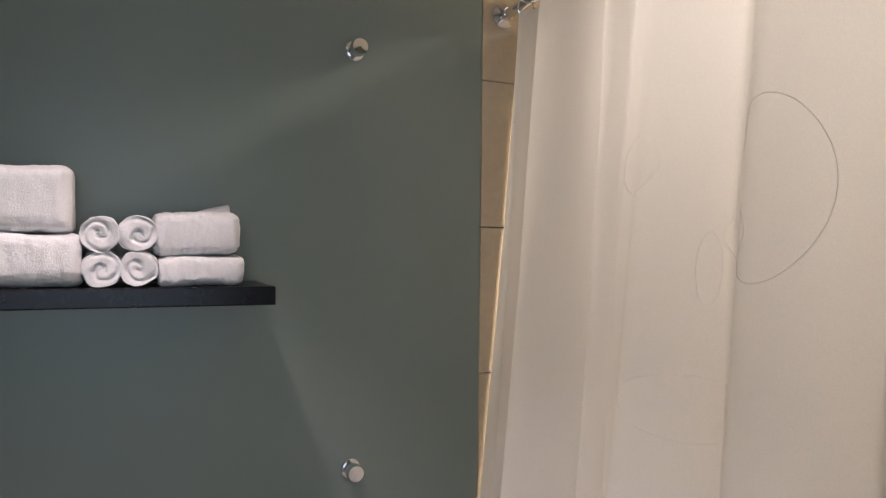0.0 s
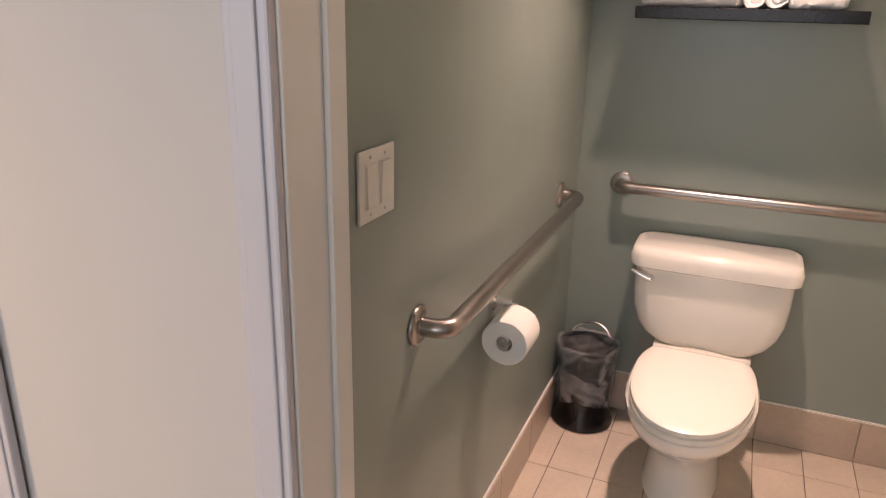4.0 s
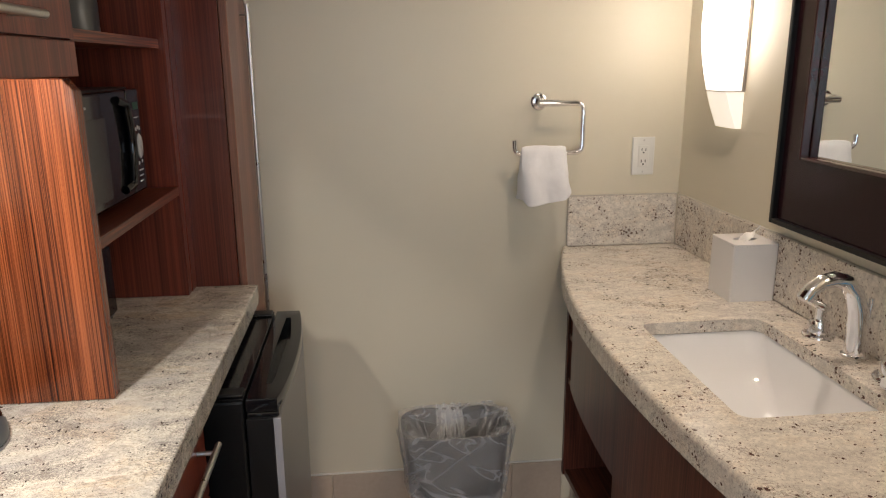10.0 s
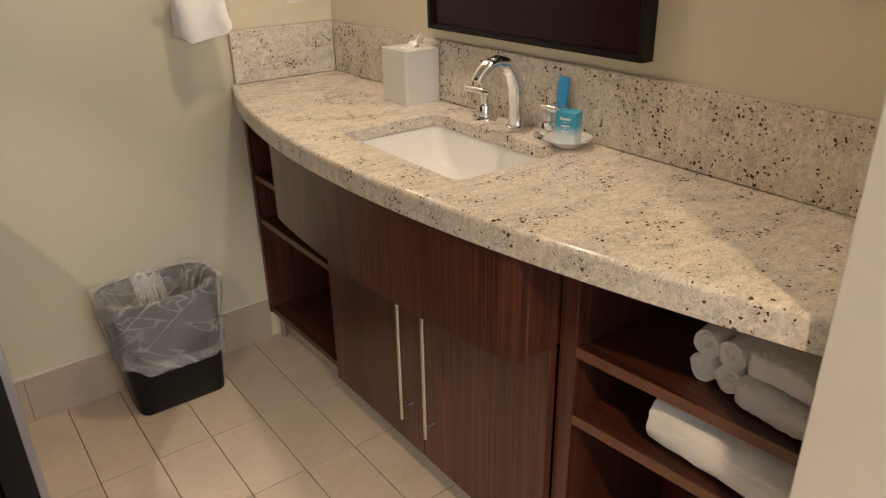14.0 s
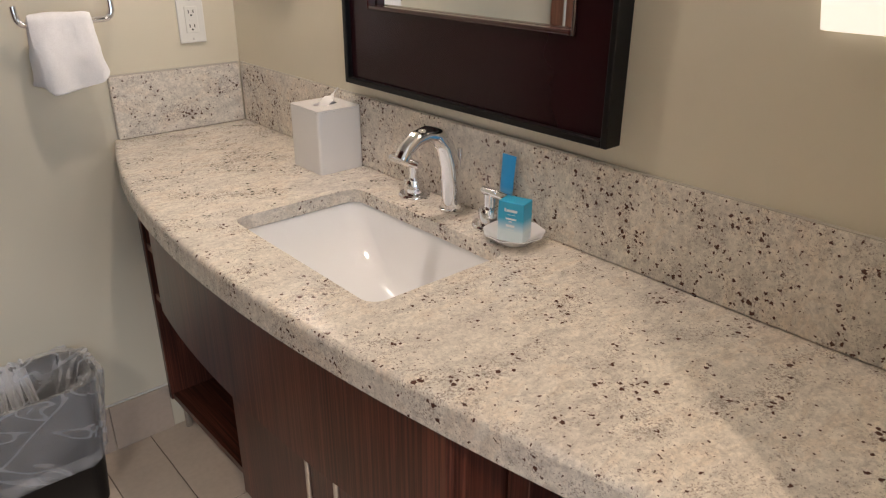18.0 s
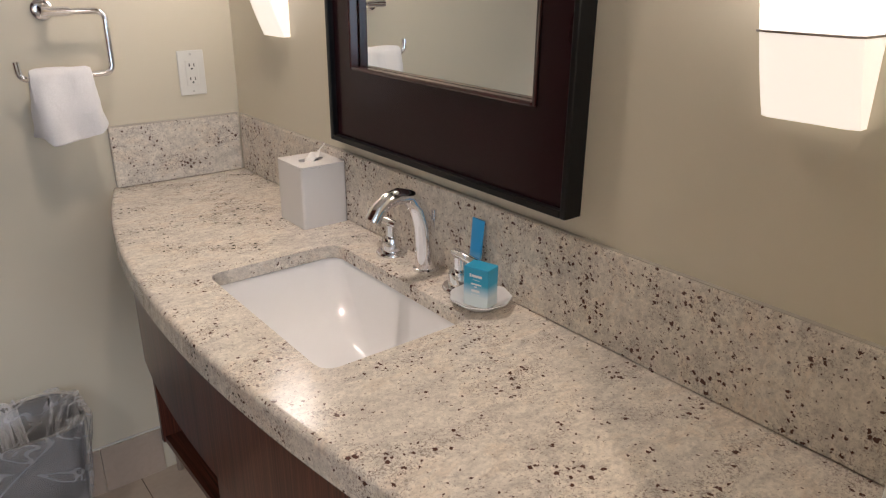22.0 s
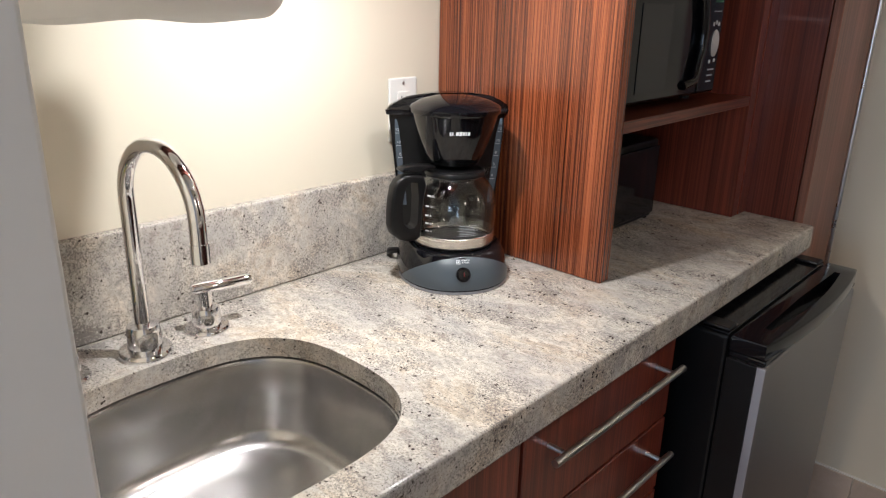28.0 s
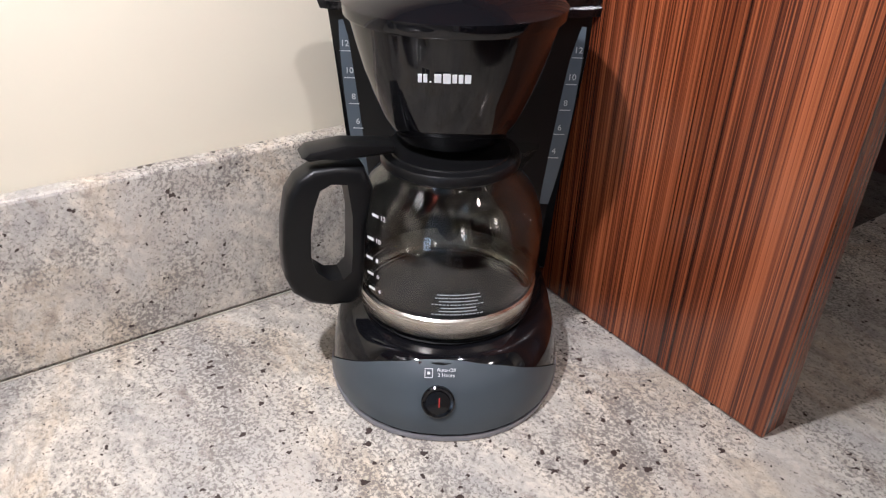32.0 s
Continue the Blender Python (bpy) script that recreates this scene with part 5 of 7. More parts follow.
def curtain_thread():
    """Embroidered rings on the curtain, following its folds."""
    cur = bpy.data.objects["shower_curtain"]
    me = [c for c in cur.children if c.name.startswith("cloth")][0].data
    base = Vector(cur.location)
    cols = 221
    pts = [v.co + base for v in me.vertices]

    def at(u, f):
        j = min(23, max(0, int(f * 24)))
        k = min(cols - 2, max(0, int(u / 1.5 * 220)))
        g, h = f * 24 - j, u / 1.5 * 220 - k
        a = pts[j * cols + k].lerp(pts[j * cols + k + 1], h)
        b = pts[(j + 1) * cols + k].lerp(pts[(j + 1) * cols + k + 1], h)
        return a.lerp(b, g) + Vector((-0.0004, 0, 0))
    for u, f, ru, rz in ((0.765, 0.23, 0.088, 0.125), (0.64, 0.285, 0.016, 0.055), (0.70, 0.26, 0.045, 0.035), (0.49, 0.20, 0.075, 0.050), (0.52, 0.52, 0.12, 0.12), (0.98, 0.60, 0.10, 0.09), (0.30, 0.66, 0.09, 0.08), (0.62, 0.39, 0.10, 0.05)):
        line = [at(u + ru * math.cos(2 * math.pi * k / 48), f + rz / 2.0 * math.sin(2 * math.pi * k / 48) * 1.0) for k in range(49)]
        part("embroidery", tube(line, 0.0005, 6), THREAD, cur, "white embroidered ring")


def downlight(x, y, label):
    t = thing("downlight", (x, y, 2.33), label, "lamp", "ceiling downlights")
    part("trim_ring", lathe([(0.058, 0.0), (0.075, 0.004), (0.078, 0.012), (0.078, 0.018)], 36, (x, y, 2.331), caps=False), WHITE_PLASTIC, t, smooth=True)
    part("diffuser", lathe([(0.0, 0), (0.057, 0), (0.058, 0.004)], 32, (x, y, 2.334)), LENS, t)


# ---- kitchenette things ----
def coffee_maker():
    t = thing("coffee_maker", (0, 0, 0), "black drip coffee maker with an empty glass carafe", "coffee maker")
    # base plate, round in front
    def disc(z, r, front, hw, back):
        pts = []
        for k in range(36):
            a = 2 * math.pi * k / 36
            c, s = math.cos(a), math.sin(a)
            if s < 0:
                pts.append((1.03 * hw * math.copysign(abs(c) ** 0.9, c), -1.085 * front * abs(s), z))
            else:
                pts.append((1.03 * hw * math.copysign(abs(c) ** 0.5, c), back * s ** 0.6, z))
        return pts
    part("base", loft([disc(0.0, 0, 0.097, 0.092, 0.125), disc(0.004, 0, 0.0995, 0.094, 0.127), disc(0.020, 0, 0.0985, 0.0935, 0.127), disc(0.045, 0, 0.0908, 0.0888, 0.125), disc(0.058, 0, 0.0811, 0.0835, 0.122), disc(0.0615, 0, 0.0745, 0.078, 0.118)]), BLACK_GLOSS, t, smooth=True)
    part("base_rim", loft([disc(0.0005, 0, 0.1008, 0.0952, 0.02), disc(0.0045, 0, 0.1010, 0.0954, 0.02)]), STEEL_GREY, t)
    # slate front panel: a lens-shaped patch on the front slope
    secs = []
    for i in range(21):
        a = radians(-90 - 78 + 156 * i / 20)
        f = (i - 10) / 10
        z1 = 0.0600 - 0.050 * f * f
        row = []
        for q in range(9):
            z = 0.007 + (z1 - 0.007) * q / 8
            fr = float(np.interp(z, (0.004, 0.020, 0.045, 0.058, 0.0615), (0.1080, 0.1069, 0.0985, 0.0880, 0.0808)))
            hw = float(np.interp(z, (0.004, 0.020, 0.045, 0.058, 0.0615), (0.0968, 0.0963, 0.0915, 0.0860, 0.0803)))
            row.append(((hw + 0.0014) * math.copysign(abs(math.cos(a)) ** 0.9, math.cos(a)), (fr + 0.0014) * math.sin(a), z))
        secs.append(row)
    part("front_panel", loft(secs, closed=False, caps=False), SLATE, t, "slate grey front panel", True)
    tilt = Matrix.Translation((-0.003, -0.1032, 0.0345)) @ Matrix.Rotation(radians(71), 4, "X")
    b = part("button", moved(lathe([(0.0125, -0.004), (0.0125, 0.0022), (0.0115, 0.003), (0.0095, 0.0026), (0.009, 0.0034), (0.0, 0.0036)], 28), tilt), BLACK_GLOSS, t, "round black power button", True)
    part("pilot_light", moved(box(0.0005, 0.0015, -0.003, 0.004, 0.0034, 0.0039), tilt), RED_DOT, b)
    up = Matrix.Translation((-0.002, -0.0930, 0.0535)) @ Matrix.Rotation(radians(51), 4, "X")
    text_part("lettering", "Auto-Off", 0.0038, up @ Matrix.Translation((0.0045, 0.002, 0.002)), PRINT, t)
    text_part("lettering", "2 Hours", 0.0038, up @ Matrix.Translation((0.0045, -0.0018, 0.002)), PRINT, t)
    part("clock_mark", moved(bars([(-0.0115, -0.0055, -0.004, -0.0035), (-0.0115, -0.0055, 0.0025, 0.003), (-0.0115, -0.011, -0.004, 0.003), (-0.006, -0.0055, -0.004, 0.003), (-0.0095, -0.0075, -0.0015, 0.0005)], Matrix.Identity(4)), up @ Matrix.Translation((0, 0, 0.002))), PRINT, t)
    part("hot_plate", lathe([(0.0, 0.0), (0.066, 0.0), (0.069, 0.002), (0.071, 0.001)], 40, (0, 0.0, 0.0618)), BLACK_SATIN, t, smooth=True)
    # rear tower with flared wings
    def tower(z, hw, yf, yb):
        pts = []
        for k in range(15):
            f = -1 + 2 * k / 14
            pts.append((hw * f, yf + 0.022 * (f * f) - 0.022, z))
        for k in range(15):
            f = 1 - 2 * k / 14
            pts.append((hw * f, yb - 0.045 * f * f, z))
        return pts
    off = Matrix.Translation((0.005, 0, 0))
    part("tower", moved(loft([tower(0.040, 0.088, 0.094, 0.128), tower(0.12, 0.093, 0.094, 0.132), tower(0.20, 0.101, 0.094, 0.136), tower(0.274, 0.109, 0.094, 0.140)]), off), BLACK_SATIN, t, smooth=True)
    part("tower_rim", moved(loft([tower(0.2745, 0.114, 0.088, 0.143), tower(0.281, 0.116, 0.087, 0.144), tower(0.2835, 0.114, 0.089, 0.142)]), off), BLACK_GLOSS, t, smooth=True)
    # water windows with numbers on the wings
    for s in (-1, 1):
        secs = []
        for k in range(13):
            f = k / 12
            z = 0.106 + 0.160 * f
            w = 0.0088 * math.sin(math.pi * (0.16 + 0.80 * f) ** 0.8) ** 0.7
            xc = 0.006 + s * (0.078 + 0.0205 * f)
            y = 0.0875
            secs.append([(xc - w, y - s * -0.001, z), (xc + w, y - s * 0.001, z)])
        wnd = part("water_window", loft(secs, closed=False, caps=False), WINDOW_GREY, t, "grey water level window", True)
        for num, z in (("12", 0.247), ("10", 0.2245), ("8", 0.202), ("6", 0.180), ("4", 0.158)):
            f = (z - 0.106) / 0.160
            xc = 0.006 + s * (0.078 + 0.0205 * f)
            y = 0.0868
            mm = Matrix.Translation((xc, y, z)) @ Matrix.Rotation(radians(90), 4, "X")
            text_part("number", num, 0.0072, mm, PRINT_GREY, wnd)
            part("tick", moved(box(-0.0045, 0.0045, -0.0063, -0.0056, 0, 0.0002), mm), PRINT_GREY, wnd)
    # brew basket cone, lid dome, drip spout
    def cone(z, r, cy, n=40):
        return [(r * math.cos(2 * math.pi * k / n), cy + r * math.sin(2 * math.pi * k / n) * 0.96, z) for k in range(n)]
    part("brew_basket", loft([cone(0.202, 0.028, 0.008), cone(0.203, 0.040, 0.008), cone(0.209, 0.0455, 0.008), cone(0.222, 0.0525, 0.008), cone(0.238, 0.059, 0.009), cone(0.255, 0.065, 0.009), cone(0.272, 0.070, 0.010), cone(0.2895, 0.0745, 0.010)]), BLACK_GLOSS, t, smooth=True)
    lid = part("lid", loft([cone(0.290, 0.0770, 0.010), cone(0.292, 0.0785, 0.010), cone(0.299, 0.0790, 0.010), cone(0.3035, 0.0745, 0.011), cone(0.311, 0.058, 0.013), cone(0.3155, 0.036, 0.016), cone(0.317, 0.012, 0.020)]), BLACK_GLOSS, t, "glossy black domed lid", True)
    hood = []
    for z, hw2, yf, yb in ((0.284, 0.113, 0.088, 0.142), (0.291, 0.108, 0.084, 0.141), (0.300, 0.094, 0.078, 0.136), (0.308, 0.076, 0.074, 0.128), (0.312, 0.058, 0.072, 0.118), (0.3145, 0.040, 0.070, 0.104)):
        hood.append(tower(z, hw2, yf, yb))
    part("hood", moved(loft(hood), off), BLACK_GLOSS, lid, smooth=True)
    part("drip_spout", lathe([(0.018, 0.0), (0.022, 0.004), (0.022, 0.012)], 24, (0, 0.006, 0.1975)), BLACK_SATIN, t, smooth=True)
    # maker's mark as plain bars
    mk = Matrix.Translation((-0.005, -0.0548, 0.264)) @ Matrix.Rotation(radians(105), 4, "X")
    part("maker_mark", bars([(-0.017, -0.0145, -0.003, 0.003), (-0.0135, -0.011, -0.003, 0.003), (-0.0095, -0.0085, -0.003, -0.002), (-0.0065, -0.002, -0.003, 0.003), (-0.001, 0.004, -0.0035, 0.0035), (0.005, 0.008, -0.003, 0.003), (0.009, 0.012, -0.003, 0.003), (0.013, 0.017, -0.003, 0.003)], mk @ Matrix.Translation((0, 0, 0.0012)), 0.0004), PRINT, t, "white maker's mark")
    part("cord_stub", tube([(-0.085, 0.07, 0.022), (-0.098, 0.078, 0.02), (-0.104, 0.095, 0.012), (-0.10, 0.12, 0.006)], 0.006, 8), BLACK_SATIN, t, smooth=True)
    # carafe
    car = part("carafe", lathe([(0.0000, 0.0450), (0.0500, 0.0450), (0.0575, 0.0480), (0.0632, 0.0580), (0.0672, 0.0720), (0.0697, 0.0880), (0.0712, 0.1080), (0.0712, 0.1220), (0.0696, 0.1360), (0.0670, 0.1460), (0.0625, 0.1580), (0.0577, 0.1665), (0.0510, 0.1750), (0.0485, 0.1790), (0.0492, 0.1840), (0.0472, 0.1840), (0.0465, 0.1790), (0.0490, 0.1750), (0.0557, 0.1665), (0.0605, 0.1580), (0.0650, 0.1460), (0.0676, 0.1360), (0.0692, 0.1220), (0.0692, 0.1080), (0.0677, 0.0880), (0.0652, 0.0720), (0.0612, 0.0580), (0.0555, 0.0500), (0.0480, 0.0470), (0.0000, 0.0470)], 56, caps=False), CLEAR, t, "clear glass carafe", True)
    car.visible_shadow = False
    part("steel_band", lathe([(0.0650, 0.0550), (0.0685, 0.0560), (0.0698, 0.0735), (0.0680, 0.0750)], 56, caps=False), STEEL_BAND, car, "brushed steel band", True)
    part("collar", lathe([(0.0485, 0.1805), (0.0503, 0.182), (0.0508, 0.188), (0.0495, 0.190), (0.044, 0.191), (0.044, 0.188)], 44, caps=False), BLACK_SATIN, car, smooth=True)
    part("carafe_lid", lathe([(0.0, 0.1955), (0.020, 0.1955), (0.024, 0.193), (0.043, 0.192), (0.0445, 0.189)], 40), BLACK_SATIN, car, smooth=True)
    sp = loft([[(0.035, -0.018, 0.180), (0.050, -0.012, 0.178), (0.050, 0.012, 0.178), (0.035, 0.018, 0.180)], [(0.040, -0.014, 0.194), (0.0625, -0.006, 0.199), (0.0625, 0.006, 0.199), (0.040, 0.014, 0.194)]])
    part("pour_lip", moved(sp, Matrix.Rotation(radians(-8), 4, "Z")), CLEAR, car, smooth=True)
    # handle on the viewer's left, turned a little to the front: a thick loop and a thumb lever
    def hz(pts):
        return [(x, (z - 0.0225) / 0.928) for x, z in pts]
    flip = Matrix.Rotation(radians(22), 4, "Z") @ Matrix(((1, 0, 0, 0), (0, 0, 1, 0), (0, 1, 0, 0), (0, 0, 0, 1)))
    loop = hz([(-0.066, 0.197), (-0.084, 0.200), (-0.101, 0.200), (-0.113, 0.193), (-0.120, 0.182), (-0.1245, 0.160), (-0.1265, 0.138), (-0.1265, 0.116), (-0.122, 0.101), (-0.111, 0.090), (-0.096, 0.084), (-0.080, 0.083), (-0.071, 0.088), (-0.069, 0.105), (-0.066, 0.150), (-0.060, 0.180)])
    hole = hz([(-0.079, 0.186), (-0.090, 0.188), (-0.098, 0.184), (-0.103, 0.170), (-0.1065, 0.150), (-0.1075, 0.130), (-0.104, 0.117), (-0.095, 0.108), (-0.085, 0.107), (-0.079, 0.113), (-0.0775, 0.130), (-0.0765, 0.160)])
    part("handle", moved(plate_with_hole(loop, hole, -0.0115, 0.0115, 0.005), flip), BLACK_SATIN, car, "thick black plastic handle", True)
    lever = prism(hz([(-0.044, 0.205), (-0.080, 0.208), (-0.104, 0.206), (-0.108, 0.209), (-0.103, 0.2135), (-0.078, 0.216), (-0.044, 0.211)]), -0.011, 0.011, 0.003)
    part("thumb_lever", moved(lever, flip), BLACK_SATIN, car, smooth=True)
    # marks printed on the glass
    def on_glass(deg, z, r):
        a = radians(deg)
        return Matrix.Translation((r * math.cos(a), r * math.sin(a), z)) @ Matrix.Rotation(a + radians(90), 4, "Z") @ Matrix.Rotation(radians(90), 4, "X")
    for num, z, r in (("12", 0.152, 0.0655), ("10", 0.134, 0.0703), ("8", 0.117, 0.0717), ("6", 0.102, 0.0713), ("4", 0.087, 0.0702)):
        text_part("number", num, 0.0055, on_glass(-133, z, r), PRINT, car)
        part("tick", moved(box(-0.011, -0.0045, -0.0012, 0.0012, 0, 0.0002), on_glass(-133, z, r)), PRINT, car)
    for k in range(7):
        w = 0.0205 - 0.0028 * (k % 3) - (0.004 if k in (0, 4) else 0)
        n = 14
        bm = bmesh.new()
        for q in range(n):
            deg = -82 + (q - n / 2) * (w / 0.0716 * 57.3 * 2 / n) * 0.92
            half = 0.00105 if q % 4 else 0.0007
            join(bm, moved(box(-half, half, -0.0004, 0.0004, 0, 0.0002), on_glass(deg, 0.1015 - 0.0031 * k, 0.0716)))
        part("small_print", bm, PRINT_GREY, car)
    squash = Matrix.Translation((0, 0, 0.0165)) @ Matrix.Diagonal((1.05, 1.05, 0.928, 1))
    car.data.transform(squash)
    for ob in car.children:
        ob.data.transform(squash)
    t.matrix_world = Matrix(((0.585, -0.811, 0, 0.254), (0.811, 0.585, 0, 1.531), (0, 0, 1, KZ + 0.0005), (0, 0, 0, 1)))
    return t


def wall_outlet(name_label, m):
    """Outlet plate; local x along the wall, y up, z out of it."""
    t = thing("wall_outlet", (0, 0, 0), name_label, "outlet", "white wall outlets")
    part("plate", box(-0.036, 0.036, -0.059, 0.059, 0.0005, 0.006, 0.0025), WHITE_PLASTIC, t)
    r = part("receptacle", box(-0.0168, 0.0168, -0.0335, 0.0335, 0.005, 0.0078, 0.001, 1), WHITE_PLASTIC, t)
    for cy in (0.0165, -0.0195):
        for x in (-0.0063, 0.0063):
            part("slot", box(x - 0.0012, x + 0.0012, cy, cy + 0.0085, 0.0076, 0.0080), BLACK_SATIN, r)
        part("ground_hole", lathe([(0.0027, 0.0076), (0.0027, 0.0080)], 12, (0, cy - 0.0055, 0)), BLACK_SATIN, r)
    part("test_buttons", box(-0.006, 0.006, -0.0035, 0.0025, 0.0077, 0.0086, 0.0004, 1), WHITE_PLASTIC, r)
    for y in (-0.049, 0.049):
        part("screw", lathe([(0.0032, 0.006), (0.0028, 0.0068), (0.0, 0.007)], 10, (0, y, 0)), STEEL, t)
    t.matrix_world = m


def paper_towel():
    t = thing("paper_towel_roll", (0.30, 0.995, 1.36), "white paper towel roll on a holder under the cabinet", "paper towel")
    m = Matrix.Translation((0.300, 0.995, 1.407)) @ Matrix.Rotation(radians(90), 4, "X")
    roll = lathe([(0.020, -0.14), (0.046, -0.14), (0.050, -0.135), (0.0505, 0.0), (0.050, 0.135), (0.046, 0.14), (0.020, 0.14), (0.019, 0.138), (0.019, -0.138)], 48, caps=False)
    part("roll", moved(ruffle(roll, 0.0012, 40, 1.0), m), PAPER, t, smooth=True)
    secs = []
    for k in range(9):
        f = k / 8
        secs.append([(0.300 + 0.051 * math.cos(radians(-20 - 85 * f)) - 0.002 * k, y, 1.407 + 0.051 * math.sin(radians(-20 - 85 * f)) - 0.003 * f + 0.003 * math.sin(y * 40) * f) for y in [0.858 + 0.274 * q / 16 for q in range(17)]])
    part("loose_sheet", loft(secs, closed=False, caps=False), PAPER, t, smooth=True)
    for y in (0.847, 1.143):
        part("bracket", box(0.290, 0.310, y - 0.0015, y + 0.0015, 1.40, 1.5935, 0.0005, 1), WHITE_PLASTIC, t)
    part("rod", tube([(0.300, 0.847, 1.407), (0.300, 1.143, 1.407)], 0.008, 10), WHITE_PLASTIC, t)


def microwave():
    t = thing("microwave", (0.28, 1.96, 1.191), "black countertop microwave on the middle shelf", "microwave")
    z0 = 1.203
    part("body", box(0.120, 0.405, 1.782, 2.162, z0, z0 + 0.232, 0.004), BLACK_SATIN, t)
    d = part("door", box(0.406, 0.428, 1.784, 2.072, z0 + 0.004, z0 + 0.228, 0.006, 3), BLACK_GLOSS, t, "glossy black door")
    part("window", box(0.4285, 0.4295, 1.815, 1.930, z0 + 0.022, z0 + 0.180, 0.0004, 1), MW_WINDOW, d, "dark mesh door window")
    hp = [(0.428, 2.005, z0 + 0.208)] + [(0.436, 2.036 + 0.020 * math.sin(math.pi * k / 10), z0 + 0.200 - 0.165 * k / 10) for k in range(11)] + [(0.428, 2.005, z0 + 0.026)]
    part("pull", tube(hp, 0.010, 10), BLACK_GLOSS, d, smooth=True)
    c = part("control_panel", box(0.406, 0.427, 2.076, 2.160, z0 + 0.004, z0 + 0.228, 0.005, 3), BLACK_GLOSS, t)
    dial = lathe([(0.0, 0.003), (0.017, 0.003), (0.019, 0.0015), (0.0195, 0)], 28)
    part("dial", moved(dial, Matrix.Translation((0.4275, 2.132, z0 + 0.104)) @ Matrix.Rotation(radians(90), 4, "Y") @ Matrix.Diagonal((1.4, 0.85, 1, 1))), SILVER_PRINT, c, "pale grey round key pad", True)
    m = Matrix.Translation((0.4275, 2.130, z0 - 0.014)) @ Matrix(((0, 0, 1, 0), (1, 0, 0, 0), (0, 1, 0, 0), (0, 0, 0, 1)))
    part("display", bars([(-0.018, 0.018, 0.198, 0.214)], m), DISPLAY, c, "dim green clock display")
    for r in ((-0.016, -0.008, 0.152, 0.160), (-0.004, 0.004, 0.155, 0.163), (0.008, 0.016, 0.152, 0.160), (-0.018, 0.016, 0.180, 0.182), (-0.016, -0.008, 0.078, 0.085), (0.006, 0.014, 0.080, 0.087), (-0.017, 0.012, 0.064, 0.067), (-0.017, 0.010, 0.052, 0.055), (-0.018, 0.006, 0.040, 0.043)):
        part("key_mark", bars([r], m), SILVER_PRINT, c)
    part("maker_mark", bars([(-0.286, -0.276, 0.206, 0.213), (-0.274, -0.255, 0.206, 0.210)], m @ Matrix.Translation((-0.035, 0.008, 0.0012))), SILVER_PRINT, d)
    for x, y in ((0.14, 1.80), (0.14, 2.12), (0.38, 1.80), (0.38, 2.12)):
        part("foot", lathe([(0.012, 0), (0.012, 0.013)], 10, (x, y, 1.1912)), BLACK_SATIN, t)


def canister():
    t = thing("ice_bucket", (0.280, 2.130, 1.539), "dark grey metal ice bucket on the upper shelf", "ice bucket")
    part("body", lathe([(0.087, 0.004), (0.089, 0.0), (0.090, 0.006), (0.090, 0.190), (0.088, 0.194), (0.085, 0.194), (0.084, 0.02), (0, 0.02)], 48, (0.280, 2.130, 1.5395)), BUCKET, t, smooth=True)
    part("rim", lathe([(0.0895, 0.186), (0.0912, 0.188), (0.0912, 0.194), (0.089, 0.196)], 48, (0.280, 2.130, 1.5395), caps=False), CHROME, t, smooth=True)
    for a in (-50, -15):
        x, y = 0.280 + 0.0905 * math.cos(radians(a)), 2.130 + 0.0905 * math.sin(radians(a))
        part("rivet", lathe([(0.004, 0), (0.004, 0.006), (0, 0.007)], 10, (x, y, 1.541)), CHROME, t)


def safe_box():
    t = thing("black_safe_box", (0.22, 1.96, KZ), "plain black metal box standing on the counter", "box")
    part("body", box(0.098, 0.330, 1.790, 2.134, KZ + 0.0035, KZ + 0.185, 0.004), BLACK_SATIN, t)
    part("door", box(0.3305, 0.340, 1.806, 2.124, KZ + 0.016, KZ + 0.172, 0.003), BLACK_GLOSS, t)
    for y in (1.80, 2.12):
        for x in (0.11, 0.32):
            part("foot", lathe([(0.008, 0), (0.008, 0.004)], 8, (x, y, KZ)), BLACK_SATIN, t)


def dish_towel():
    t = thing("dish_towel", (0.646, 1.03, 0.42), "white checked dish towel hanging over the cabinet handle", "towel")
    secs = []
    n = 24
    for j in range(22):
        f = j / 21
        row = []
        for k in range(n + 1):
            y = 0.952 + 0.190 * k / n
            w = 0.004 * math.sin(k * 0.9) * min(1, abs(f - 0.45) * 4) + 0.002 * math.sin(k * 2.3 + f * 4)
            if f < 0.40:
                q = (0.40 - f) / 0.40
                x, z = 0.634 - 0.004 * q + w * 0.5, 0.658 - 0.17 * q
            elif f < 0.5:
                a = radians(180 - 180 * (f - 0.40) / 0.10)
                x, z = 0.646 + 0.0085 * math.cos(a), 0.658 + 0.0085 * math.sin(a)
            else:
                q = (f - 0.5) / 0.5
                x, z = 0.6545 + 0.008 * q + w, 0.658 - (0.335 - 0.012 * math.sin(k * 0.25)) * q
            row.append((x, y, z))
        secs.append(row)
    ob = part("cloth", loft(secs, closed=False, caps=False), CHECK, t, smooth=True)
    so = ob.modifiers.new("thickness", "SOLIDIFY")
    so.thickness = 0.0016


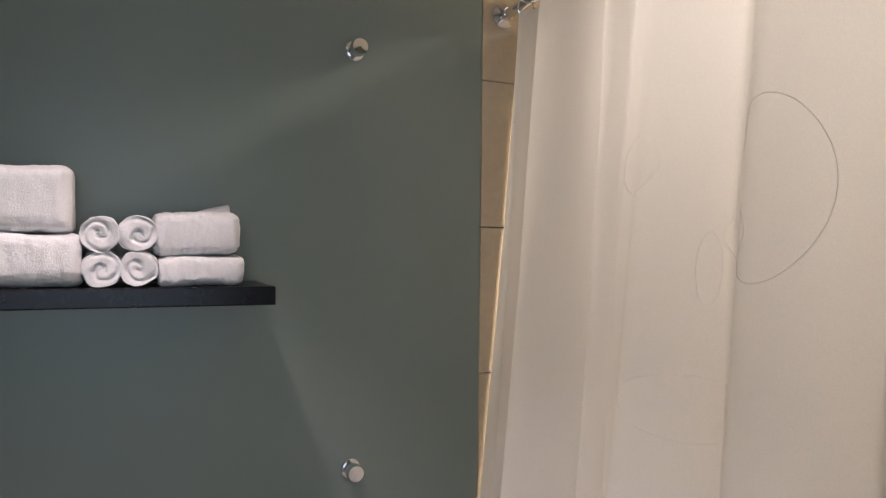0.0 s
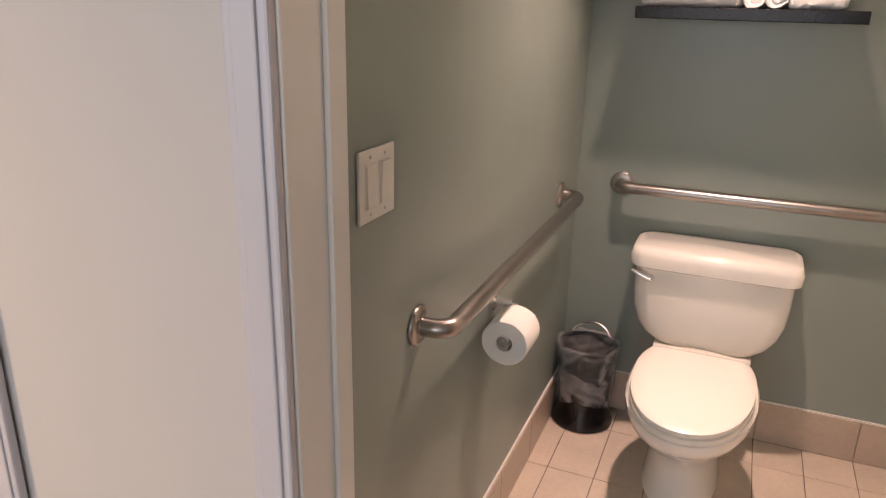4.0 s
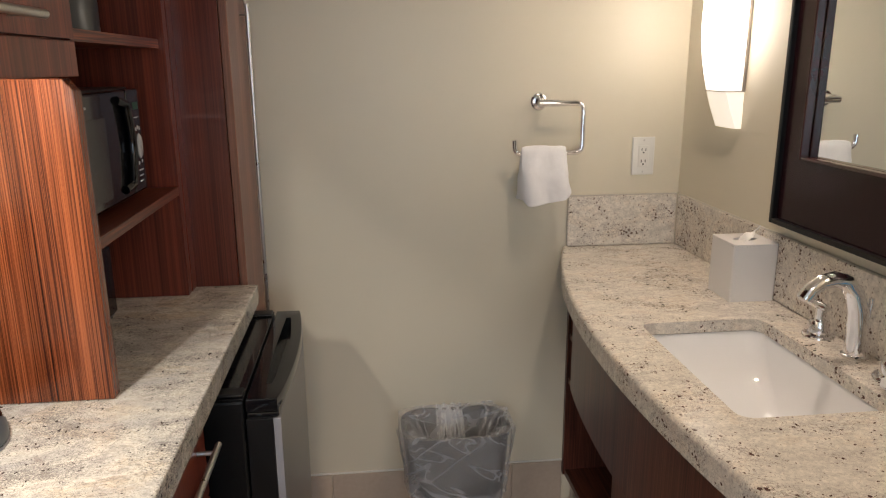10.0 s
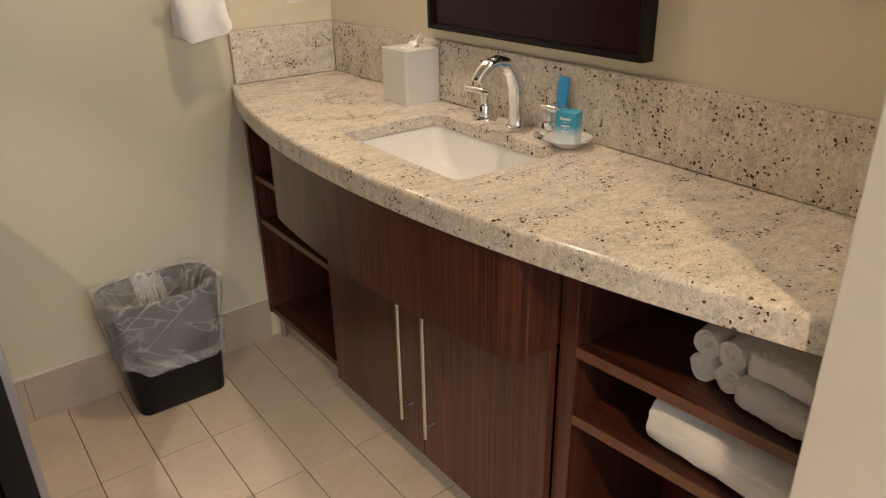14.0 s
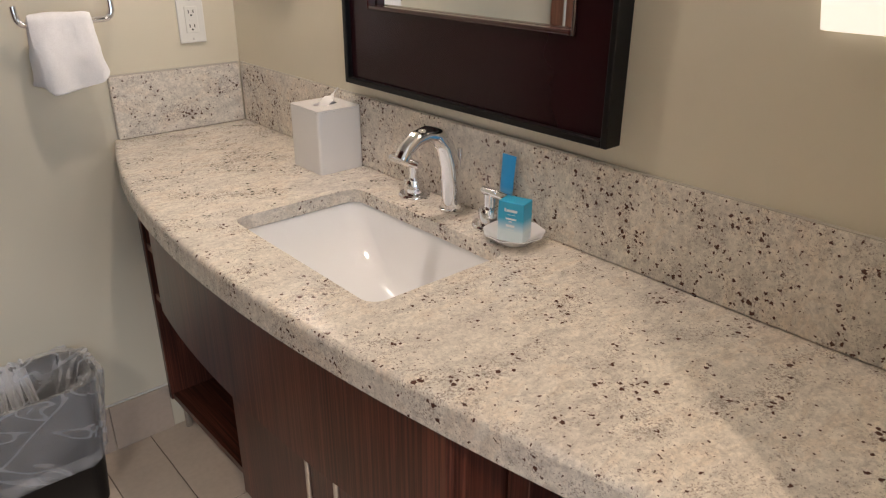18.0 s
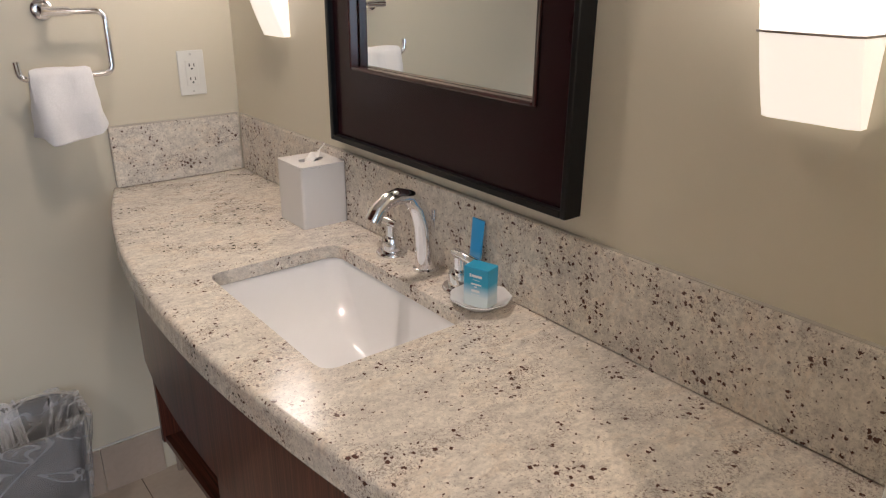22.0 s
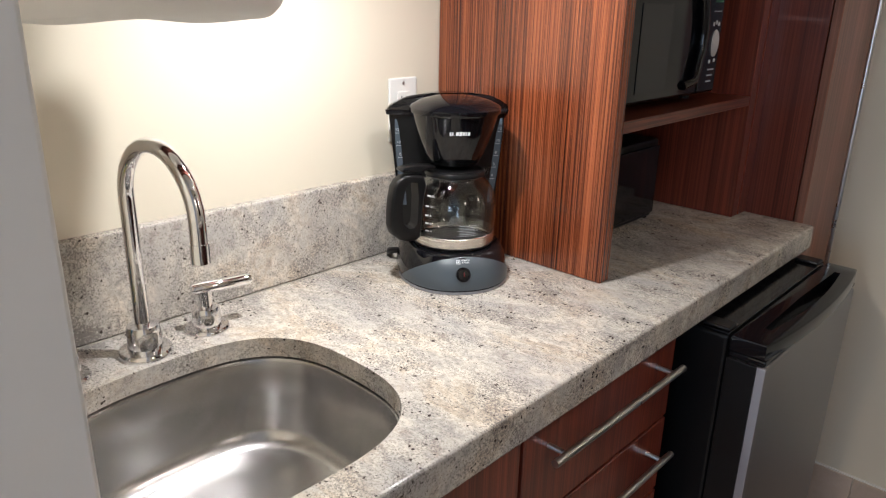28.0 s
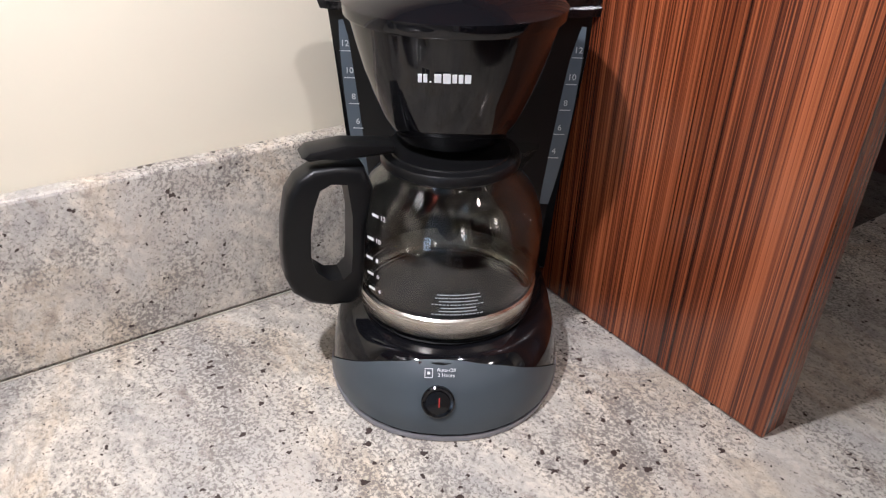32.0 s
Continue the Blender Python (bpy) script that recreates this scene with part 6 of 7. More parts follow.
def sink_side():
    t = thing("dish_soap_bottle", (0.117, 0.776, KZ), "small blue dish soap bottle beside the tap", "bottle")
    part("body", lathe([(0.0145, 0), (0.0165, 0.004), (0.0165, 0.062), (0.014, 0.070), (0.009, 0.074)], 20, (0.117, 0.776, KZ + 0.0005)), BLUE_PRINT, t, smooth=True)
    part("cap", lathe([(0.010, 0.074), (0.010, 0.090), (0.008, 0.092)], 16, (0.117, 0.776, KZ + 0.0005)), WHITE_PLASTIC, t)
    part("white_scroll", bars([(-0.003, -0.0015, -0.01, 0.012), (0.001, 0.0022, -0.006, 0.010), (-0.004, 0.004, 0.014, 0.0155)], Matrix.Translation((0.1337, 0.778, KZ + 0.036)) @ Matrix.Rotation(radians(80), 4, "Z") @ Matrix.Rotation(radians(90), 4, "X")), PRINT, t)
    s = thing("sponge", (0.160, 0.795, KZ), "bright yellow kitchen sponge lying beside the sink", "sponge")
    bm = box(-0.027, 0.027, -0.028, 0.028, 0, 0.026, 0.004)
    bmesh.ops.subdivide_edges(bm, edges=bm.edges, cuts=3, use_grid_fill=True)
    part("foam", moved(ruffle(bm, 0.0015, 160, 2.0), Matrix.Translation((0.160, 0.795, KZ + 0.002)) @ Matrix.Rotation(radians(-54), 4, "Z")), SPONGE, s)


def thermostat():
    t = thing("thermostat", (0.49, 0.575, 1.06), "white wall thermostat with a small grey display", "thermostat")
    bm = box(0.405, 0.562, 0.548, 0.5795, 1.070, 1.180, 0.006, 2)
    part("body", bm, IVORY, t)
    line = [(0.405 + 0.075, 1.178), (0.555, 1.168), (0.555, 1.100)] + [(0.405 + 0.078 + 0.072 * math.cos(radians(q)), 1.168 - 0.066 * math.sin(radians(q))) for q in range(80, 181, 10)]
    pts = [(x, z) for x, z in line]
    bm = bmesh.new()
    lo = [bm.verts.new((x, 0.5478, z)) for x, z in pts]
    hi = [bm.verts.new((x, 0.5452, z)) for x, z in pts]
    bm.faces.new(lo)
    bm.faces.new(hi[::-1])
    for k in range(len(pts)):
        bm.faces.new((lo[k], lo[(k + 1) % len(pts)], hi[(k + 1) % len(pts)], hi[k]))
    part("cover", bm, IVORY, t)
    part("display", box(0.520, 0.545, 0.5440, 0.5455, 1.130, 1.150), DISPLAY_GREY, t)
    for x in (0.525, 0.540):
        part("key", moved(lathe([(0.006, 0), (0.006, 0.002)], 12), Matrix.Translation((x, 0.5455, 1.119)) @ Matrix.Rotation(radians(90), 4, "X")), STEEL_GREY, t)
    part("small_print", bars([(0.415, 0.450, 1.09, 1.093), (0.415, 0.440, 1.14, 1.142)], Matrix.Translation((0, 0.5479, 0)) @ Matrix.Rotation(radians(90), 4, "X")), STEEL_GREY, t)
    t.location += Vector((0.010, 0.0, 0.006))


# ---- vanity things ----
def vanity_tap():
    t = thing("vanity_tap", (1.878, 1.690, VZ), "chrome arched washbasin tap with two lever handles", "tap")
    x0, y0 = 1.872, 1.688
    pts, rad = [], []
    for k, (dx, z, r) in enumerate(((0.002, 0.0, 0.0225), (0.002, 0.010, 0.0215), (0.001, 0.050, 0.0205), (-0.004, 0.095, 0.0190), (-0.016, 0.130, 0.0175), (-0.036, 0.154, 0.0165), (-0.060, 0.160, 0.0158), (-0.083, 0.154, 0.0153), (-0.102, 0.139, 0.0150), (-0.113, 0.121, 0.0150))):
        pts.append((x0 + dx, y0 + 0.12 * min(0, dx + 0.01) * -0.6, VZ + z))
        rad.append(r)
    part("spout", tube(pts, rad, 20), CHROME, t, smooth=True)
    part("base_ring", lathe([(0.026, 0), (0.026, 0.004), (0.022, 0.007)], 28, (x0 + 0.002, y0, VZ + 0.0003)), CHROME, t, smooth=True)
    part("lift_rod", tube([(1.892, y0 - 0.002, VZ + 0.04), (1.892, y0 - 0.002, VZ + 0.100), (1.892, y0 - 0.002, VZ + 0.101), (1.892, y0 - 0.002, VZ + 0.120)], [0.0025, 0.0025, 0.0055, 0.0055], 10), CHROME, t, smooth=True)
    for y, d in ((1.800, (-0.05, 1, 0)), (1.580, (-0.05, -1, 0))):
        lever_handle(t, 1.870, y, VZ, d)


def tissue_box():
    t = thing("tissue_box_cover", (1.848, 2.089, VZ), "white ceramic tissue box cover with a tissue sticking out", "tissue box")
    outer = rounded(1.848, 2.089, 0.056, 0.059, 0.006, 4)
    hole = [(1.848 + 0.030 * math.cos(2 * math.pi * k / 24), 2.089 + 0.016 * math.sin(2 * math.pi * k / 24)) for k in range(24)]
    bm = plate_with_hole(outer, hole, VZ + 0.138, VZ + 0.143, 0.002)
    secs = [[(x, y, z) for x, y in outer] for z in (VZ + 0.0005, VZ + 0.138)]
    loft(secs, caps=False, bm=bm)
    part("cover", bm, CERAMIC, t)
    # black filler under the opening, put in as the shade of the hollow
    part("slot_shade", loft([[(x, y, VZ + 0.10) for x, y in hole], [(x, y, VZ + 0.137) for x, y in hole]], caps=True), BLACK_SATIN, t, "black plug standing for the shade in the slot")
    secs = []
    for k in range(12):
        f = k / 11
        x = 1.840 - 0.010 * (1 - f) + 0.046 * f
        z = VZ + 0.128 + 0.026 * math.sin(min(1, f * 2.2) * math.pi / 2) + 0.020 * max(0, f - 0.62) / 0.38
        w = 0.012 + 0.014 * math.sin(math.pi * min(1, f * 1.15)) - 0.006 * f
        secs.append([(x + 0.004 * q * f, 2.087 + w * q / 2 + 0.006 * f, z + 0.006 * math.cos(q * 1.7) * (1 - 0.4 * f) + 0.002 * math.sin(5 * f + q)) for q in (-2, -1.2, -0.4, 0.4, 1.2, 2)])
    part("tissue", loft(secs, closed=False, caps=False), PAPER, t, smooth=True)


def soap_dish():
    t = thing("soap_dish", (1.850, 1.498, VZ), "small white shell-shaped ceramic soap dish", "soap dish")
    bm = bmesh.new()
    secs = []
    for r, z in ((0.026, 0.0), (0.030, 0.002), (0.046, 0.014), (0.054, 0.019), (0.0535, 0.0205), (0.044, 0.0165), (0.028, 0.0055), (0.010, 0.005)):
        secs.append([(1.850 + r * (1 + 0.025 * math.cos(9 * a) * (r > 0.04)) * math.cos(a) * 1.0, 1.498 + r * (1 + 0.025 * math.cos(9 * a) * (r > 0.04)) * math.sin(a), VZ + z + 0.0003) for a in [2 * math.pi * k / 54 for k in range(54)]])
    part("dish", loft(secs), CERAMIC, t, smooth=True)
    b = thing("soap_carton", (1.846, 1.496, VZ + 0.006), "blue and white soap carton standing in the dish", "carton")
    m = Matrix.Translation((1.846, 1.494, VZ + 0.0075)) @ Matrix.Rotation(radians(18), 4, "Z")
    part("carton", moved(box(-0.017, 0.017, -0.024, 0.024, 0, 0.072, 0.0008, 1), m), BLUE_FADE, b)
    m2 = m @ Matrix.Translation((-0.0172, 0, 0.014)) @ Matrix(((0, 0, -1, 0), (-1, 0, 0, 0), (0, 1, 0, 0), (0, 0, 0, 1)))
    part("print", bars([(-0.012, -0.009, 0.041, 0.047), (-0.008, 0.012, 0.041, 0.0455), (-0.006, 0.008, 0.036, 0.0365), (-0.009, 0.011, 0.027, 0.030), (-0.003, 0.003, 0.023, 0.0245), (-0.008, 0.008, 0.014, 0.018), (-0.008, 0.008, 0.009, 0.0098)], m2), PRINT, b, "white printed marks")
    c = thing("lotion_tube", (1.886, 1.556, VZ), "slim blue lotion tube leaning on the backsplash", "tube")
    secs = []
    for k in range(9):
        f = k / 8
        z = VZ + 0.001 + 0.134 * f
        rx, ry = 0.011 * (1 - f) + 0.0016 * f, 0.013 * (1 - f) + 0.017 * f
        secs.append([(1.884 + 0.010 * f + rx * math.cos(a), 1.558 + ry * math.sin(a), z) for a in [2 * math.pi * q / 20 for q in range(20)]])
    part("tube", loft(secs), BLUE_TUBE, c, smooth=True)


def towel_ring():
    t = thing("towel_ring", (1.453, 2.62, 1.37), "open square chrome towel ring on the wall", "towel ring")
    m = Matrix.Translation((1.453, 2.6345, 1.368)) @ Matrix.Rotation(radians(90), 4, "X")
    part("plate", moved(lathe([(0.025, 0), (0.025, 0.006), (0.022, 0.009), (0.014, 0.010), (0.013, 0.052)], 28), m), CHROME, t, smooth=True)
    y = 2.574
    part("sleeve", tube([(1.440, y, 1.366), (1.500, y, 1.3655)], 0.0112, 16), CHROME, t, smooth=True)
    top = [(1.486, y, 1.3655), (1.53, y, 1.365)]
    top += arc_points((1.555, y, 1.345), 0.020, 90, 0, 6, (1, 0, 0), (0, 0, 1))
    top += arc_points((1.555, y, 1.240), 0.020, 0, -90, 6, (1, 0, 0), (0, 0, 1))
    top += [(1.48, y, 1.218), (1.40, y, 1.217)]
    top += arc_points((1.388, y, 1.236), 0.019, -90, -180, 6, (1, 0, 0), (0, 0, 1))
    top += [(1.368, y, 1.258)]
    part("bar", tube(top, 0.0076, 14), CHROME, t, smooth=True)


def hand_towel():
    t = thing("hand_towel", (1.475, 2.57, 1.06), "white washcloth folded over the towel ring", "towel")
    secs = []
    n, m = 24, 12
    for j in range(n + 1):
        f = j / n
        e = max(0, 1 - min(f, 1 - f) * 0.135 / 0.020) ** 2
        th = 0.026 * (1 - 0.6 * e)
        x0 = 1.388 + 0.135 * f
        zf, zb = 1.062 + 0.022 * f, 1.078 + 0.010 * f
        front = [(x0 + 0.012 * s + 0.014 * (f - 0.5) * s, 2.556 - 0.016 * s - 0.008 * math.sin(math.pi * s) - 0.005 * math.sin(f * 9) * s, 1.226 - (1.226 - zf) * s) for s in [k / m for k in range(m, -1, -1)]]
        over = [(x0, 2.576 + 0.019 * math.cos(radians(a)), 1.222 + 0.021 * math.sin(radians(a))) for a in (160, 130, 100, 70, 40, 10)]
        back = [(x0 - 0.008 * s, 2.594 + 0.005 * s, 1.218 - (1.218 - zb) * s) for s in [k / m for k in range(m + 1)]]
        inner = [(x0 - 0.004, 2.590, zb - 0.002), (x0 + 0.004, 2.578, zb - 0.004), (x0 + 0.006, 2.566, (zf + zb) / 2 - 0.006), (x0 + 0.006, 2.552, zf - 0.005)]
        loop = []
        for x, y, z in front + over + back + inner:
            low = max(0, (zf + 0.03 - z) / 0.03)
            loop.append((x + (0.5 - f) * 0.006 * low, y + (2.568 - y) * 0.35 * e, z + 0.022 * e * low - 0.005 * e))
        secs.append(loop)
    part("cloth", ruffle(ruffle(loft(secs), 0.005, 20, 3.0), 0.0014, 80, 2.0), TERRY, t, smooth=True)


def vanity_towels():
    z, r = 0.661, 0.0245
    for y, zz, sd in ((0.992, z + r, 0.4), (0.990, z + 3 * r - 0.002, 1.7), (0.944, z + r, 2.9), (0.946, z + 3 * r - 0.004, 3.8)):
        t = thing("rolled_washcloth", (1.73, y, zz - r), "small rolled white washcloth on the vanity shelf", "towel", "rolled washcloths in the vanity")
        part("cloth", moved(rolled_towel(r, 0.15, sd), Matrix.Translation((1.735, y, zz)) @ Matrix.Rotation(radians(90), 4, "Z") @ Matrix.Rotation(sd, 4, "Y")), TERRY, t, smooth=True)
    for z0, h, sd, dx in ((z, 0.048, 7.0, 0), (z + 0.046, 0.056, 8.0, 0.02)):
        t = thing("folded_towel", (1.73, 0.855, z0), "folded white hand towel on the vanity shelf", "towel", "folded towels in the vanity")
        part("cloth", moved(folded_towel(0.135, 0.20, h, sd), Matrix.Translation((1.735 + dx, 0.855, z0)) @ Matrix.Rotation(radians(-90), 4, "Z")), TERRY, t, smooth=True)
    t = thing("rolled_bath_towel", (1.66, 0.915, 0.511), "large rolled white bath towel on the lower vanity shelf", "towel")
    part("cloth", moved(rolled_towel(0.053, 0.27, 1.0, 2.0, 90), Matrix.Translation((1.660, 0.918, 0.5625)) @ Matrix.Rotation(radians(200), 4, "Y")), TERRY, t, smooth=True)


def waste_bin():
    cx, cy = 1.180, 2.510
    t = thing("waste_bin", (cx, cy, 0), "black rectangular waste bin with a translucent liner", "bin")
    def ring(z, hx, hy, r=0.045):
        return [(x, y, z) for x, y in rounded(cx, cy, hx, hy, r, 10)]
    part("body", loft([ring(0.001, 0.132, 0.080, 0.03), ring(0.006, 0.137, 0.085, 0.05), ring(0.20, 0.152, 0.094, 0.062), ring(0.365, 0.166, 0.103, 0.075), ring(0.375, 0.171, 0.108, 0.078), ring(0.382, 0.171, 0.108, 0.078), ring(0.382, 0.160, 0.098, 0.07), ring(0.20, 0.145, 0.088, 0.055), ring(0.015, 0.130, 0.078, 0.045), ]), BLACK_SATIN, t, smooth=True)
    secs = []
    n = 120
    for z, g in ((0.155, -0.002), (0.162, 0.006), (0.20, 0.007), (0.26, 0.010), (0.32, 0.011), (0.375, 0.012), (0.390, 0.010), (0.391, 0.0), (0.380, -0.022), (0.34, -0.040), (0.29, -0.060), (0.24, -0.075)):
        base = rounded(cx, cy, 0.152 + 0.095 * (z - 0.2) + g, 0.094 + 0.06 * (z - 0.2) + max(g, -0.06), max(0.02, (0.062 + 0.07 * (z - 0.2) + 0.6 * g) if g > -0.03 else 0.04 + g * 0.2), 29)
        loop = []
        for k, (x, y) in enumerate(base):
            a = 2 * math.pi * k / len(base)
            w = 0.0045 * math.sin(9 * a + 25 * z) + 0.003 * math.sin(21 * a - 40 * z)
            d = Vector((x - cx, y - cy))
            d = d.normalized() * w * (2.2 if g < -0.01 else 1)
            loop.append((x + d.x, y + d.y, z + (0.016 * math.sin(2 * a + 0.6) + 0.006 * math.sin(5 * a) if z < 0.17 else 0.004 * math.sin(6 * a))))
        secs.append(loop)
    part("liner", ruffle(loft(secs, caps=False), 0.004, 30, 5.0), LINER, t, "thin translucent plastic liner", True)
    for dx, w, lean in ((-0.035, 0.016, -0.010), (-0.008, 0.020, 0.004), (0.020, 0.014, 0.016)):
        secs = []
        for k in range(9):
            f = k / 8
            z = 0.392 - 0.150 * f
            y = cy + 0.108 - 0.075 * f ** 0.8 - 0.012 * math.sin(math.pi * f)
            secs.append([(cx + dx + lean * f + w * (1 - 0.35 * f) * q / 3, y - 0.010 * math.cos(q * 1.5) + 0.003 * math.sin(7 * f + q), z) for q in range(-3, 4)])
        part("liner_fold", loft(secs, closed=False, caps=False), LINER_FOLD, t, "bunched white fold of the liner", True)
    hem = []
    for z in (0.157, 0.176, 0.196):
        base = rounded(cx, cy, 0.152 + 0.095 * (z - 0.2) + 0.0095, 0.094 + 0.06 * (z - 0.2) + 0.0095, 0.068, 29)
        hem.append([(x, y, z + 0.016 * math.sin(4 * math.pi * k / len(base) + 0.6) + 0.006 * math.sin(10 * math.pi * k / len(base))) for k, (x, y) in enumerate(base)])
    part("liner_hem", loft(hem, caps=False), LINER, t, "folded hem of the liner", True)


def check_mat():
    m, n, l, b = material("checked_cotton")
    tc = n.new("ShaderNodeTexCoord")
    sep = n.new("ShaderNodeSeparateXYZ")
    l.new(tc.outputs["Object"], sep.inputs[0])

    def lines(sock, pitch, width):
        d = n.new("ShaderNodeMath")
        d.operation = "MULTIPLY"
        d.inputs[1].default_value = 1 / pitch
        l.new(sock, d.inputs[0])
        f = n.new("ShaderNodeMath")
        f.operation = "FRACT"
        l.new(d.outputs[0], f.inputs[0])
        c = n.new("ShaderNodeMath")
        c.operation = "LESS_THAN"
        c.inputs[1].default_value = width
        l.new(f.outputs[0], c.inputs[0])
        return c.outputs[0]
    mx = n.new("ShaderNodeMath")
    mx.operation = "MAXIMUM"
    l.new(lines(sep.outputs[1], 0.0145, 0.12), mx.inputs[0])
    l.new(lines(sep.outputs[2], 0.0145, 0.12), mx.inputs[1])
    l.new(mix(n, l, mx.outputs[0], (0.72, 0.67, 0.62), (0.17, 0.11, 0.11)), b.inputs["Base Color"])
    b.inputs["Roughness"].default_value = 0.95
    v = coords(n, l)
    l.new(bump(n, l, noise_node(n, l, v, 600, 2.0), 0.4), b.inputs["Normal"])
    return m


def fade_mat(name, low, high, z0, z1):
    """Printed carton that fades from one colour at its foot to another above."""
    m, n, l, b = material(name)
    tc = n.new("ShaderNodeTexCoord")
    sep = n.new("ShaderNodeSeparateXYZ")
    l.new(tc.outputs["Object"], sep.inputs[0])
    mr = n.new("ShaderNodeMapRange")
    mr.inputs[1].default_value, mr.inputs[2].default_value = z0, z1
    l.new(sep.outputs[2], mr.inputs[0])
    l.new(ramp(n, l, mr.outputs[0], [(0.0, low), (0.25, low), (0.6, high), (1.0, high)]), b.inputs["Base Color"])
    b.inputs["Roughness"].default_value = 0.35
    return m


IVORY = plain("ivory_plastic", (0.72, 0.60, 0.53), 0.4, vary=0.02)
CARD = plain("cardboard_core", (0.42, 0.34, 0.25), 0.9)
PRINT_GREY = plain("grey_print", (0.42, 0.45, 0.48), 0.5, vary=0.0)
PRINT = plain("white_print", (0.75, 0.76, 0.78), 0.5, vary=0.0)
SILVER_PRINT = plain("silver_print", (0.42, 0.42, 0.42), 0.45, vary=0.0)
RED_DOT = plain("red_pilot", (0.35, 0.02, 0.02), 0.3)
WINDOW_GREY = plain("water_window_plastic", (0.085, 0.105, 0.125), 0.25)
STEEL_BAND = brushed("carafe_band_steel", (0.70, 0.66, 0.60), 0.25, (1, 1, 60))
MW_WINDOW = plain("microwave_window", (0.02, 0.021, 0.021), 0.18, vary=0.1)
DISPLAY = plain("clock_display", (0.02, 0.09, 0.04), 0.3)
DISPLAY_GREY = plain("lcd_display", (0.10, 0.12, 0.13), 0.25)
BUCKET = plain("bucket_metal", (0.085, 0.09, 0.095), 0.32, 0.7, vary=0.05)
BLUE_PRINT = plain("blue_label", (0.03, 0.22, 0.36), 0.35)
BLUE_FADE = fade_mat("blue_carton_print", (0.66, 0.77, 0.81), (0.03, 0.36, 0.58), 0.005, 0.070)
BLUE_TUBE = fade_mat("blue_tube_print", (0.50, 0.68, 0.76), (0.02, 0.30, 0.66), 0.0, 0.13)
SPONGE = plain("yellow_sponge", (0.75, 0.68, 0.03), 0.95, vary=0.12, scale=150, bump_s=0.8, bump_scale=260)
LINER = film("bin_liner_film", (0.84, 0.85, 0.88), 0.20, 0.46, 12.0)
LINER_FOLD = film("bin_liner_fold", (0.86, 0.87, 0.90), 0.55, 0.80, 30.0)
LINER_DARK = film("small_liner_film", (0.82, 0.82, 0.85), 0.08, 0.40, 26.0)
CHECK = check_mat()

shelf_towels()
wall_knob(1.022)
wall_knob(1.949)
light_switch()
toilet_paper()
small_bin()
curtain_thread()
coffee_maker()
wall_outlet("white outlet on the kitchen wall behind the coffee maker", Matrix(((0, 0, 1, 0.070), (1, 0, 0, 1.577), (0, 1, 0, 1.182), (0, 0, 0, 1))))
wall_outlet("white outlet on the cream wall above the vanity", Matrix(((1, 0, 0, 1.790), (0, 0, -1, 2.635), (0, 1, 0, 1.197), (0, 0, 0, 1))))
paper_towel()
microwave()
canister()
safe_box()
dish_towel()
sink_side()
thermostat()
vanity_tap()
tissue_box()
soap_dish()
towel_ring()
hand_towel()
vanity_towels()
waste_bin()
downlight(2.495, 1.74, "round recessed downlight over the toilet")
downlight(3.80, 1.72, "round recessed downlight over the bathtub")
downlight(1.605, 1.91, "round recessed downlight over the washbasin")
downlight(0.74, -0.60, "round recessed downlight in the hall")

# ---- floor, base and shower tiles ----
def tile_field(parent, xs, ys, mat, name="tile", gap=0.003):
    meshes = {}
    for a, b in zip(xs, xs[1:]):
        for c, d in zip(ys, ys[1:]):
            key = (round(b - a, 3), round(d - c, 3))
            if key not in meshes:
                w, h = b - a - gap, d - c - gap
                bm = box(-w / 2, w / 2, -h / 2, h / 2, -0.008, 0.0, 0.0012, 1)
                me = bpy.data.meshes.new(name)
                bm.to_mesh(me)
                bm.free()
                me.materials.append(mat)
                meshes[key] = me
            ob = new(name, meshes[key])
            ob.parent = parent
            ob.location = ((a + b) / 2, (c + d) / 2, random.uniform(-0.0004, 0.0002))


XV = [0.515] + [1.334 + 0.1545 * k for k in range(-5, 3)]
tile_field(FLOOR, XV, [0.74, 1.02, 1.32, 1.62, 1.920, 2.218, 2.634], FLOOR_TILE)
XT = [2.055, 2.132] + [2.755 + 0.157 * k for k in range(-3, 5)] + [3.50]
tile_field(FLOOR, XT, [0.74, 1.02, 1.33, 1.63, 1.928, 2.228, 2.388], FLOOR_TILE)
tile_field(FLOOR, [0.69, 0.93, 1.17, 1.41, 1.53], [0.62, 0.74], FLOOR_TILE)
tile_field(FLOOR, [2.115, 2.35, 2.60, 2.85], [0.62, 0.74], FLOOR_TILE)


